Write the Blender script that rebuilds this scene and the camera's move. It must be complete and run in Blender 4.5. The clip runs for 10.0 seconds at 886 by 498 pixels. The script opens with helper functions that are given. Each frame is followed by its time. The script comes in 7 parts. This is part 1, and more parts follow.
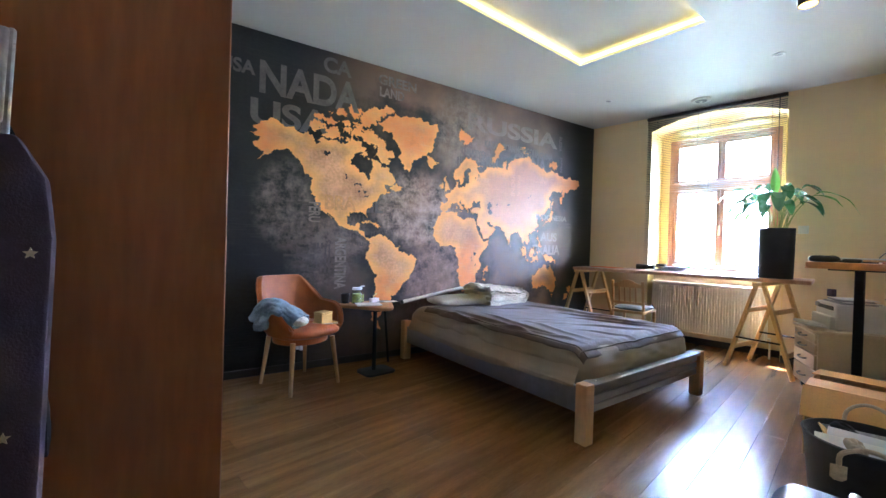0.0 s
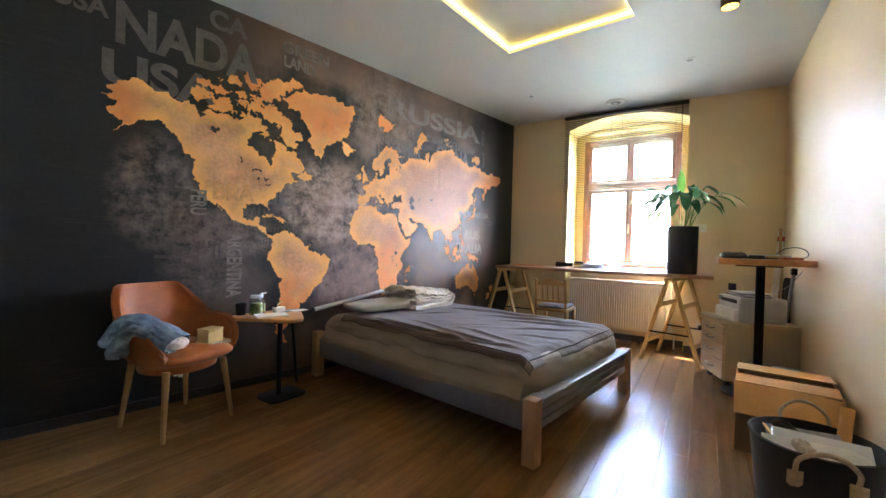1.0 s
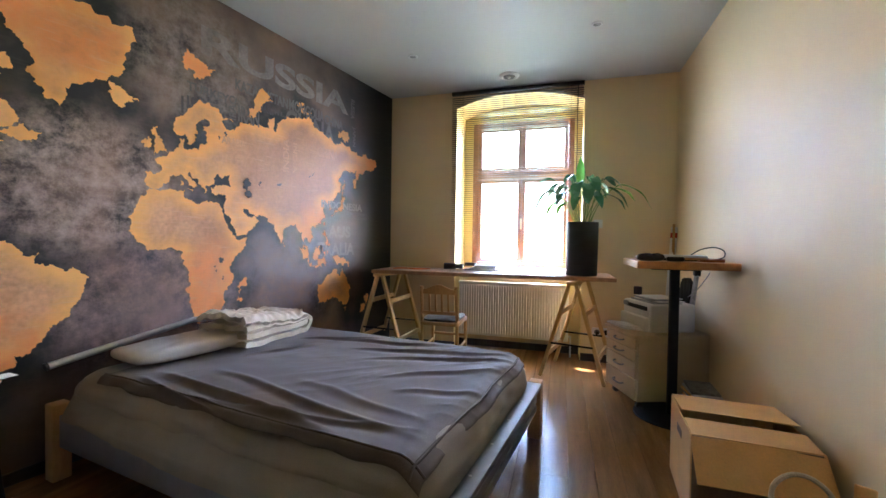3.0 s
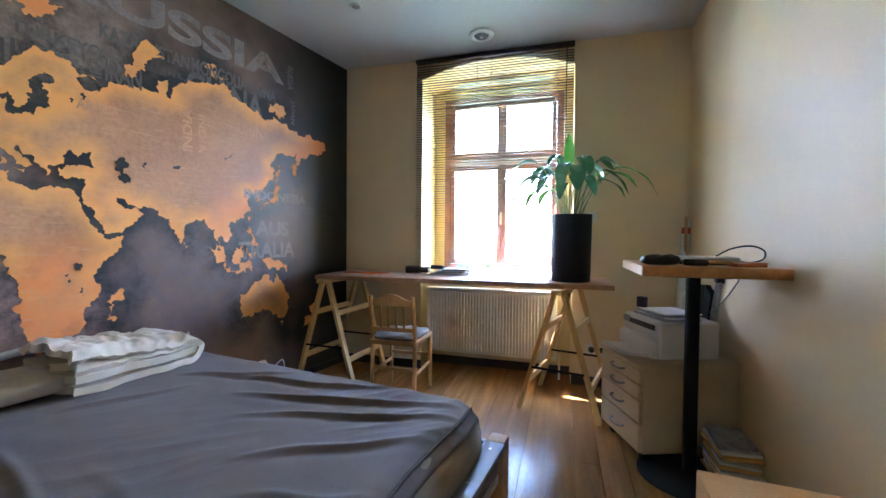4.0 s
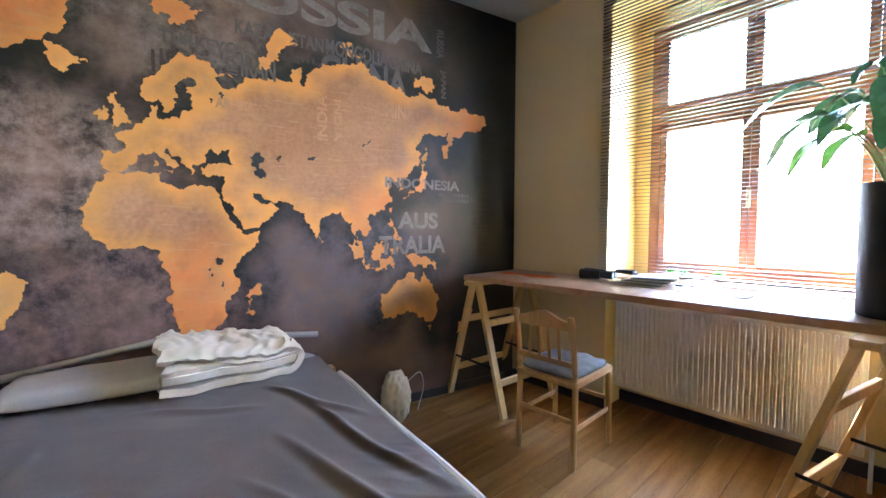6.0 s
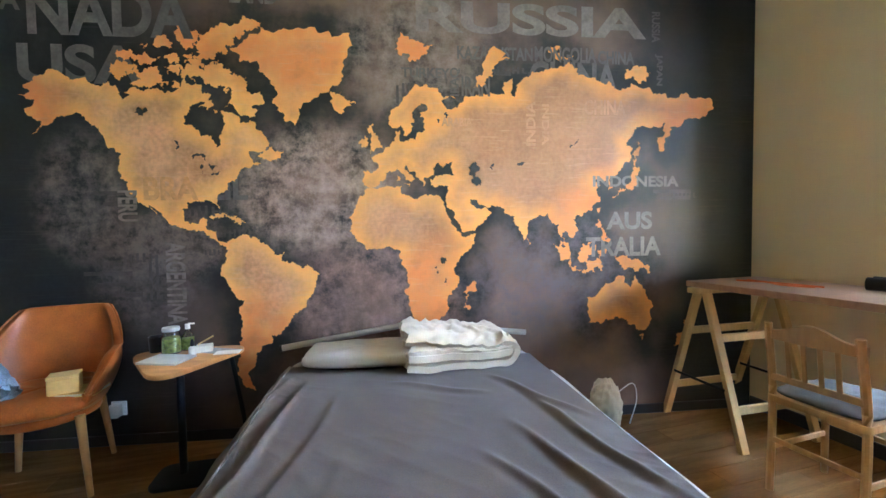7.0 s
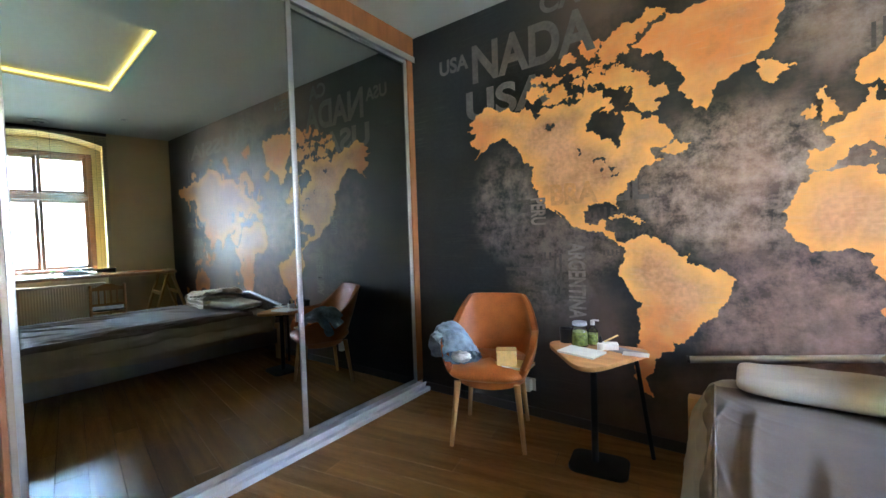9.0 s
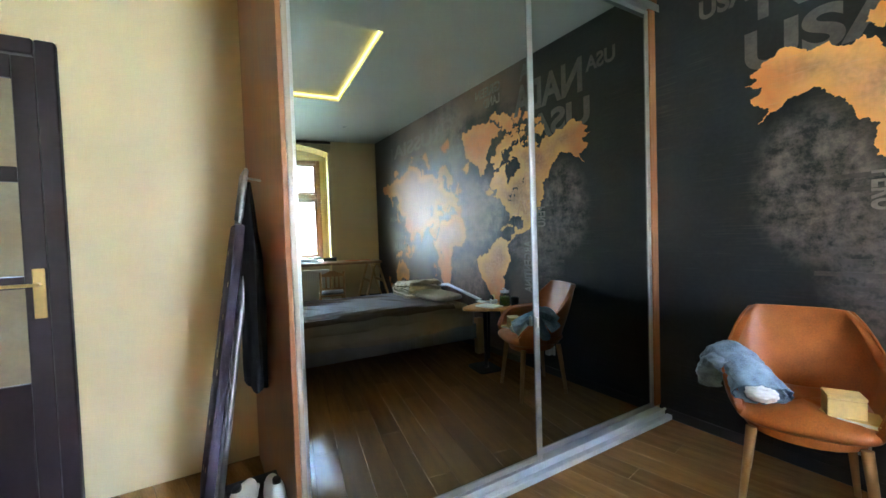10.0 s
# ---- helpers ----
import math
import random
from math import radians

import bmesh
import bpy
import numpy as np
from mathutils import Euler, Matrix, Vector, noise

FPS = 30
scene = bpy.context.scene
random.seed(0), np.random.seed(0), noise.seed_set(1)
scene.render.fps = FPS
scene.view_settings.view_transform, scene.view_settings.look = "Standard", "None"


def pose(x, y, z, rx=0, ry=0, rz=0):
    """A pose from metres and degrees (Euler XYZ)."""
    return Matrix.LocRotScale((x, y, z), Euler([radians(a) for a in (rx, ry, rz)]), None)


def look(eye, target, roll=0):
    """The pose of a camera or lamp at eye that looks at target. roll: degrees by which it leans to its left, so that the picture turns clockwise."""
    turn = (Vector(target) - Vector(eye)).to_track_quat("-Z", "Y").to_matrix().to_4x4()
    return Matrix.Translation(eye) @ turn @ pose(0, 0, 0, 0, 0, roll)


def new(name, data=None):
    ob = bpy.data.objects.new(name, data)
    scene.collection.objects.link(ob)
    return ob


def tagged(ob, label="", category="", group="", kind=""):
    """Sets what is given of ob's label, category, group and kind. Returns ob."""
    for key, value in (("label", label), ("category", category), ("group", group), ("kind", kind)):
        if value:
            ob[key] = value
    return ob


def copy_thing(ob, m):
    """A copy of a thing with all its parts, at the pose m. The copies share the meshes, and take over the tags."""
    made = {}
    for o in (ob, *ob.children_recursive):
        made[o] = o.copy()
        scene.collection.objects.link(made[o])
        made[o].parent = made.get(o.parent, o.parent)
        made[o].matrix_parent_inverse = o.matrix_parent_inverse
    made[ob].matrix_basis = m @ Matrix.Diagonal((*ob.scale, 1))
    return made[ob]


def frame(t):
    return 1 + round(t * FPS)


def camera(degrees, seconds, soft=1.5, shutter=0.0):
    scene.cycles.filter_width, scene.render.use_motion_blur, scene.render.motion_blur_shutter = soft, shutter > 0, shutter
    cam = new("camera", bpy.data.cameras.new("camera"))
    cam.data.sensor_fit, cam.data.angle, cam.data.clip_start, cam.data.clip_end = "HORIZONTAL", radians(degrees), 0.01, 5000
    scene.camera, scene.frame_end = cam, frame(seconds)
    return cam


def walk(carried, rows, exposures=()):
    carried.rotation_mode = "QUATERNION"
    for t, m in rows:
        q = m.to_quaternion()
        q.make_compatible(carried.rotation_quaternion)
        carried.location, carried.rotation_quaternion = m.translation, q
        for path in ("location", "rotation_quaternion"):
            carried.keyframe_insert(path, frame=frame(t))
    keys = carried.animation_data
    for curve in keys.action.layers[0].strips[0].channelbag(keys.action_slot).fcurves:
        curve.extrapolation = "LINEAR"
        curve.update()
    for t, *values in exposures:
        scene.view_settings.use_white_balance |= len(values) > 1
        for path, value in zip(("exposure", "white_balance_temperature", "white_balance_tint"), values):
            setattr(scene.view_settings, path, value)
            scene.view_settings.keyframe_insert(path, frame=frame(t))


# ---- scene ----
from mathutils.geometry import delaunay_2d_cdt

cam = camera(95.5, 10.0)
PATH = [
    (0, (1.538, 1.531, 1.08), (2.644, 3.197, 1.061), 1.7),
    (0.5, (1.614, 1.718, 1.054), (2.908, 3.243, 1.037), 1.6),
    (1, (1.693, 1.902, 1.075), (3.138, 3.284, 1.061), 1.5),
    (1.5, (1.773, 2.096, 1.1), (3.362, 3.311, 1.087), 1.4),
    (2, (1.892, 2.27, 1.115), (3.597, 3.315, 1.095), 1.3),
    (2.5, (2.169, 2.376, 1.141), (3.942, 3.3, 1.111), 1.1),
    (4, (3.303, 2.454, 1.145), (5.079, 3.371, 1.1), 0.5),
    (4.5, (3.692, 2.515, 1.154), (5.398, 3.558, 1.101), 0.1),
    (5, (3.995, 2.59, 1.167), (5.57, 3.822, 1.11), -0.1),
    (5.2, (4.087, 2.606, 1.18), (5.589, 3.925, 1.118), -0.2),
    (6.3, (4.173, 2.606, 1.153), (4.996, 4.427, 1.074), -0.3),
    (6.5, (4.096, 2.615, 1.11), (4.783, 4.492, 1.06), -0.7),
    (7, (4.009, 2.619, 1.154), (4.21, 4.608, 1.078), -0.8),
    (7.5, (3.87, 2.617, 1.132), (3.591, 4.597, 1.085), -1.1),
    (8, (3.775, 2.592, 1.164), (3.067, 4.462, 1.106), -1.7),
    (8.5, (3.684, 2.586, 1.183), (2.687, 4.319, 1.124), -2.0),
    (9, (3.54, 2.569, 1.19), (2.356, 4.179, 1.129), -1.9),
    (9.5, (3.308, 2.546, 1.204), (1.91, 3.974, 1.13), -1.9),
    (10, (3.0, 2.51, 1.195), (1.29, 3.54, 1.13), -1.9),
]
walk(cam, [(t, look(eye, target, roll)) for t, eye, target, roll in PATH],
     exposures=[(0.0, 5.33, 5200, 21), (1.0, 5.0, 5950, 22), (2.0, 4.80, 5950, 24), (4.0, 4.48, 5250, 18), (4.5, 4.59, 4950, 21), (5.0, 4.76, 4750, 16), (6.5, 4.70, 6000, 23), (7.0, 5.12, 5450, 13), (8.0, 5.34, 5650, 12), (9.0, 5.34, 5700, 13), (10.0, 5.63, 5700, 9)])

# ---- light ----
world = bpy.data.worlds.new("sky_world")
scene.world = world
world.use_nodes = True
wn = world.node_tree
sky = wn.nodes.new("ShaderNodeTexSky")
sky.sky_type = "NISHITA"
sky.sun_disc = False
sky.sun_elevation = radians(54.9)
sky.sun_rotation = radians(25.6)
bg = wn.nodes["Background"]
bg.inputs["Strength"].default_value = 0.12
wn.links.new(sky.outputs["Color"], bg.inputs["Color"])

sun = new("sun", bpy.data.lights.new("sun", "SUN"))
sun.data.energy = 5.0
sun.data.angle = radians(0.5)
sun.data.color = (1.0, 0.95, 0.86)
sun.matrix_world = look((8.516, 7.418, 7.2), (6.33, 2.85, 0.0))

# ---- materials ----


def mat(name, color, rough=0.6, metal=0.0, vary=0.12, scale=6.0, fine=60.0, bump=0.15, depth=0.002,
        stretch=(1, 1, 1), second=None, spec=0.5, trans=0.0, ior=1.45, sheen=0.0, coat=0.0):
    """A surface with a large and a fine variation of tone, and fine relief."""
    m = bpy.data.materials.new(name)
    m.use_nodes = True
    t = m.node_tree
    b = t.nodes["Principled BSDF"]
    co = t.nodes.new("ShaderNodeTexCoord")
    mp = t.nodes.new("ShaderNodeMapping")
    mp.inputs["Scale"].default_value = stretch
    t.links.new(co.outputs["Object"], mp.inputs["Vector"])
    n1 = t.nodes.new("ShaderNodeTexNoise")
    n1.inputs["Scale"].default_value = scale
    n1.inputs["Detail"].default_value = 5
    n2 = t.nodes.new("ShaderNodeTexNoise")
    n2.inputs["Scale"].default_value = fine
    n2.inputs["Detail"].default_value = 3
    for n in (n1, n2):
        t.links.new(mp.outputs["Vector"], n.inputs["Vector"])
    mix = t.nodes.new("ShaderNodeMix")
    mix.data_type = "RGBA"
    lo = [max(0, c * (1 - vary)) for c in color]
    hi = [min(1, c * (1 + vary)) for c in (second or color)]
    mix.inputs["A"].default_value = (*lo, 1)
    mix.inputs["B"].default_value = (*hi, 1)
    avg = t.nodes.new("ShaderNodeMath")
    avg.operation = "MULTIPLY_ADD"
    avg.inputs[1].default_value = 0.35
    sub = t.nodes.new("ShaderNodeMath")
    sub.operation = "MULTIPLY"
    sub.inputs[1].default_value = 0.65
    t.links.new(n1.outputs["Fac"], sub.inputs[0])
    t.links.new(n2.outputs["Fac"], avg.inputs[0])
    t.links.new(sub.outputs[0], avg.inputs[2])
    rmp = t.nodes.new("ShaderNodeMapRange")
    rmp.inputs["From Min"].default_value = 0.36
    rmp.inputs["From Max"].default_value = 0.64
    t.links.new(avg.outputs[0], rmp.inputs["Value"])
    t.links.new(rmp.outputs["Result"], mix.inputs["Factor"])
    t.links.new(mix.outputs["Result"], b.inputs["Base Color"])
    rr = t.nodes.new("ShaderNodeMapRange")
    rr.inputs["To Min"].default_value = rough * 0.82
    rr.inputs["To Max"].default_value = min(1, rough * 1.18)
    t.links.new(n1.outputs["Fac"], rr.inputs["Value"])
    t.links.new(rr.outputs["Result"], b.inputs["Roughness"])
    b.inputs["Metallic"].default_value = metal
    b.inputs["Specular IOR Level"].default_value = spec
    b.inputs["Transmission Weight"].default_value = trans
    b.inputs["IOR"].default_value = ior
    b.inputs["Sheen Weight"].default_value = sheen
    b.inputs["Coat Weight"].default_value = coat
    if bump:
        bp = t.nodes.new("ShaderNodeBump")
        bp.inputs["Strength"].default_value = bump
        bp.inputs["Distance"].default_value = depth
        t.links.new(n2.outputs["Fac"], bp.inputs["Height"])
        t.links.new(bp.outputs["Normal"], b.inputs["Normal"])
    return m


def glow(name, color, strength):
    m = bpy.data.materials.new(name)
    m.use_nodes = True
    b = m.node_tree.nodes["Principled BSDF"]
    b.inputs["Base Color"].default_value = (0.8, 0.8, 0.8, 1)
    b.inputs["Emission Color"].default_value = (*color, 1)
    b.inputs["Emission Strength"].default_value = strength
    return m


def floor_wood():
    """Reddish-brown laminate: each board has its own tone and long grain, under a satin lacquer."""
    m = mat("laminate", (0.205, 0.098, 0.030), 0.22, vary=0.10, scale=2.2, fine=26, bump=0.02, depth=0.0004,
            stretch=(0.9, 9, 9), second=(0.292, 0.150, 0.048), spec=0.40)
    t = m.node_tree
    b = t.nodes["Principled BSDF"]
    t.links.remove(b.inputs["Roughness"].links[0])
    b.inputs["Roughness"].default_value = 0.245
    src = b.inputs["Base Color"].links[0].from_socket
    info = t.nodes.new("ShaderNodeObjectInfo")
    geo = t.nodes.new("ShaderNodeNewGeometry")
    add = t.nodes.new("ShaderNodeMath")
    add.operation = "ADD"
    t.links.new(info.outputs["Random"], add.inputs[0])
    t.links.new(geo.outputs["Random Per Island"], add.inputs[1])
    fr = t.nodes.new("ShaderNodeMath")
    fr.operation = "FRACT"
    t.links.new(add.outputs[0], fr.inputs[0])
    hs = t.nodes.new("ShaderNodeHueSaturation")
    rg = t.nodes.new("ShaderNodeMapRange")
    rg.inputs["To Min"].default_value = 0.82
    rg.inputs["To Max"].default_value = 1.16
    t.links.new(fr.outputs[0], rg.inputs["Value"])
    t.links.new(rg.outputs["Result"], hs.inputs["Value"])
    t.links.new(src, hs.inputs["Color"])
    t.links.new(hs.outputs["Color"], b.inputs["Base Color"])
    return m


def mural_ground():
    """The printed ground: near-black at its ends, washed brown-grey clouds in its middle, worn patches and fine scratches."""
    m = mat("mural_print", (0.018, 0.020, 0.020), 0.44, spec=0.5, vary=0.3, scale=1.6, fine=40, bump=0.04, depth=0.0006)
    t = m.node_tree
    b = t.nodes["Principled BSDF"]
    base = b.inputs["Base Color"].links[0].from_socket
    co = t.nodes.new("ShaderNodeTexCoord")

    def value(kind, x, y=None, clamp=False):
        n = t.nodes.new("ShaderNodeMath")
        n.operation = kind
        n.use_clamp = clamp
        for k, v in enumerate((x, y)):
            if v is None:
                continue
            if isinstance(v, float):
                n.inputs[k].default_value = v
            else:
                t.links.new(v, n.inputs[k])
        return n.outputs[0]

    def cloud(scale, detail, lo, hi, stretch=(1, 1, 1), rough=0.6):
        mp = t.nodes.new("ShaderNodeMapping")
        mp.inputs["Scale"].default_value = stretch
        t.links.new(co.outputs["Object"], mp.inputs["Vector"])
        n = t.nodes.new("ShaderNodeTexNoise")
        n.inputs["Scale"].default_value = scale
        n.inputs["Detail"].default_value = detail
        n.inputs["Roughness"].default_value = rough
        t.links.new(mp.outputs["Vector"], n.inputs["Vector"])
        r = t.nodes.new("ShaderNodeMapRange")
        r.inputs["From Min"].default_value = lo
        r.inputs["From Max"].default_value = hi
        t.links.new(n.outputs["Fac"], r.inputs["Value"])
        return r.outputs["Result"]

    def patch(x, z, rx, rz):
        mp = t.nodes.new("ShaderNodeMapping")
        mp.vector_type = "TEXTURE"
        mp.inputs["Location"].default_value = (x, 5.0, z)
        mp.inputs["Scale"].default_value = (rx, 1.0, rz)
        t.links.new(co.outputs["Object"], mp.inputs["Vector"])
        g = t.nodes.new("ShaderNodeTexGradient")
        g.gradient_type = "SPHERICAL"
        t.links.new(mp.outputs["Vector"], g.inputs["Vector"])
        return g.outputs["Fac"]

    def blend(fac, col_a, col_b):
        n = t.nodes.new("ShaderNodeMix")
        n.data_type = "RGBA"
        t.links.new(fac, n.inputs["Factor"])
        t.links.new(col_a, n.inputs["A"])
        n.inputs["B"].default_value = (*col_b, 1)
        return n.outputs["Result"]

    sep = t.nodes.new("ShaderNodeSeparateXYZ")
    t.links.new(co.outputs["Object"], sep.inputs[0])

    def ramp(lo, hi):
        r = t.nodes.new("ShaderNodeMapRange")
        r.interpolation_type = "SMOOTHSTEP"
        r.inputs["From Min"].default_value = lo
        r.inputs["From Max"].default_value = hi
        t.links.new(sep.outputs["X"], r.inputs["Value"])
        return r.outputs["Result"]

    # the wash of the print lies in the middle of the sheet and fades to both ends
    mid = value("MULTIPLY", ramp(2.3, 3.5), ramp(5.95, 5.3))
    off = t.nodes.new("ShaderNodeAttribute")
    off.attribute_name = "offshore"
    sea = t.nodes.new("ShaderNodeMapRange")
    sea.interpolation_type = "SMOOTHSTEP"
    sea.inputs["From Min"].default_value = 0.42
    sea.inputs["From Max"].default_value = 1.10
    t.links.new(value("ADD", off.outputs["Fac"], cloud(2.4, 6, 0.25, 0.75)), sea.inputs["Value"])
    mid = value("MULTIPLY", mid, sea.outputs["Result"])
    wash = value("MULTIPLY", mid, cloud(1.3, 7, 0.22, 0.62))
    col = blend(wash, base, (0.255, 0.160, 0.116))
    # worn, paler patches
    fine_cloud = cloud(10, 9, 0.40, 0.66, rough=0.72)
    for x, z, rx, rz, c in ((3.52, 1.42, 0.55, 0.42, (0.52, 0.385, 0.305)), (2.28, 1.38, 0.28, 0.42, (0.22, 0.175, 0.15)), (3.85, 0.75, 0.6, 0.45, (0.33, 0.21, 0.175)),
                        (4.1, 2.25, 0.5, 0.5, (0.30, 0.24, 0.20)), (2.75, 1.12, 0.35, 0.22, (0.27, 0.20, 0.165)), (5.0, 0.85, 0.7, 0.5, (0.14, 0.115, 0.12)), (2.6, 0.95, 0.35, 0.35, (0.16, 0.13, 0.11))):
        f = value("MULTIPLY", value("MULTIPLY", patch(x, z, rx, rz), 2.6, True), fine_cloud)
        col = blend(f, col, c)
    # fine horizontal scratches
    scr = value("MULTIPLY", value("MULTIPLY", cloud(3, 6, 0.52, 0.70, (1.2, 1, 40)), cloud(2.2, 4, 0.46, 0.66)), 0.22)
    col = blend(scr, col, (0.20, 0.16, 0.14))
    t.links.new(col, b.inputs["Base Color"])
    return m


def mural_land():
    """Printed land: a bright yellow-orange rim round a duller, mottled inside, a dark worn shoreline and redder ends."""
    m = mat("mural_land", (0.49, 0.235, 0.100), 0.44, spec=0.5, vary=0.22, scale=3.2, fine=45, bump=0.04, depth=0.0006,
            second=(0.64, 0.345, 0.165))
    t = m.node_tree
    b = t.nodes["Principled BSDF"]
    base = b.inputs["Base Color"].links[0].from_socket
    co = t.nodes.new("ShaderNodeTexCoord")
    at = t.nodes.new("ShaderNodeAttribute")
    at.attribute_name = "inland"

    def clouds(scale, detail, stretch=(1, 1, 1), rough=0.55):
        mp = t.nodes.new("ShaderNodeMapping")
        mp.inputs["Scale"].default_value = stretch
        t.links.new(co.outputs["Object"], mp.inputs["Vector"])
        n = t.nodes.new("ShaderNodeTexNoise")
        n.inputs["Scale"].default_value = scale
        n.inputs["Detail"].default_value = detail
        n.inputs["Roughness"].default_value = rough
        t.links.new(mp.outputs["Vector"], n.inputs["Vector"])
        return n.outputs["Fac"]

    def value(kind, x, y, clamp=False):
        n = t.nodes.new("ShaderNodeMath")
        n.operation = kind
        n.use_clamp = clamp
        for k, v in enumerate((x, y)):
            if isinstance(v, float):
                n.inputs[k].default_value = v
            else:
                t.links.new(v, n.inputs[k])
        return n.outputs[0]

    def ramp(v, lo, hi, top=1.0):
        r = t.nodes.new("ShaderNodeMapRange")
        r.inputs["From Min"].default_value = lo
        r.inputs["From Max"].default_value = hi
        r.inputs["To Max"].default_value = top
        t.links.new(v, r.inputs["Value"])
        return r.outputs["Result"]

    def blend(fac, col_a, col_b):
        n = t.nodes.new("ShaderNodeMix")
        n.data_type = "RGBA"
        t.links.new(fac, n.inputs["Factor"])
        for k, c in (("A", col_a), ("B", col_b)):
            if isinstance(c, tuple):
                n.inputs[k].default_value = (*c, 1)
            else:
                t.links.new(c, n.inputs[k])
        return n.outputs["Result"]

    inside = ramp(value("ADD", at.outputs["Fac"], clouds(6, 7)), 0.50, 1.15)
    # land colour is brighter in the west and duller in the east
    sep = t.nodes.new("ShaderNodeSeparateXYZ")
    t.links.new(co.outputs["Object"], sep.inputs[0])
    base = blend(ramp(sep.outputs["X"], 3.5, 4.6, 0.6), base, (0.37, 0.180, 0.084))
    col = blend(inside, blend(ramp(sep.outputs["X"], 3.5, 4.4), (0.95, 0.485, 0.125), (0.84, 0.37, 0.085)), base)
    # redder ink at the far ends of the lands
    far = None
    for x, z, rx, rz in ((1.98, 1.90, 0.30, 0.30), (2.70, 2.30, 0.62, 0.40), (3.40, 2.28, 0.50, 0.50), (5.30, 1.20, 0.50, 0.40), (4.20, 0.78, 0.36, 0.42), (5.83, 1.78, 0.28, 0.30), (3.20, 0.50, 0.30, 0.42), (4.15, 2.22, 0.40, 0.25)):
        mp = t.nodes.new("ShaderNodeMapping")
        mp.vector_type = "TEXTURE"
        mp.inputs["Location"].default_value = (x, 5.0, z)
        mp.inputs["Scale"].default_value = (rx, 1.0, rz)
        t.links.new(co.outputs["Object"], mp.inputs["Vector"])
        g = t.nodes.new("ShaderNodeTexGradient")
        g.gradient_type = "SPHERICAL"
        t.links.new(mp.outputs["Vector"], g.inputs["Vector"])
        far = g.outputs["Fac"] if far is None else value("MAXIMUM", far, g.outputs["Fac"])
    red = value("MULTIPLY", value("MULTIPLY", far, 1.9, True), ramp(clouds(5, 6), 0.26, 0.56))
    col = blend(red, col, (0.80, 0.285, 0.075))
    # brown stains and pale scratches of the worn print
    col = blend(ramp(clouds(5, 8, rough=0.6), 0.56, 0.72, 0.45), col, (0.34, 0.150, 0.065))
    col = blend(ramp(clouds(3, 6, (2.0, 1, 26)), 0.56, 0.74, 0.4), col, (0.74, 0.47, 0.26))
    t.links.new(col, b.inputs["Base Color"])
    return m


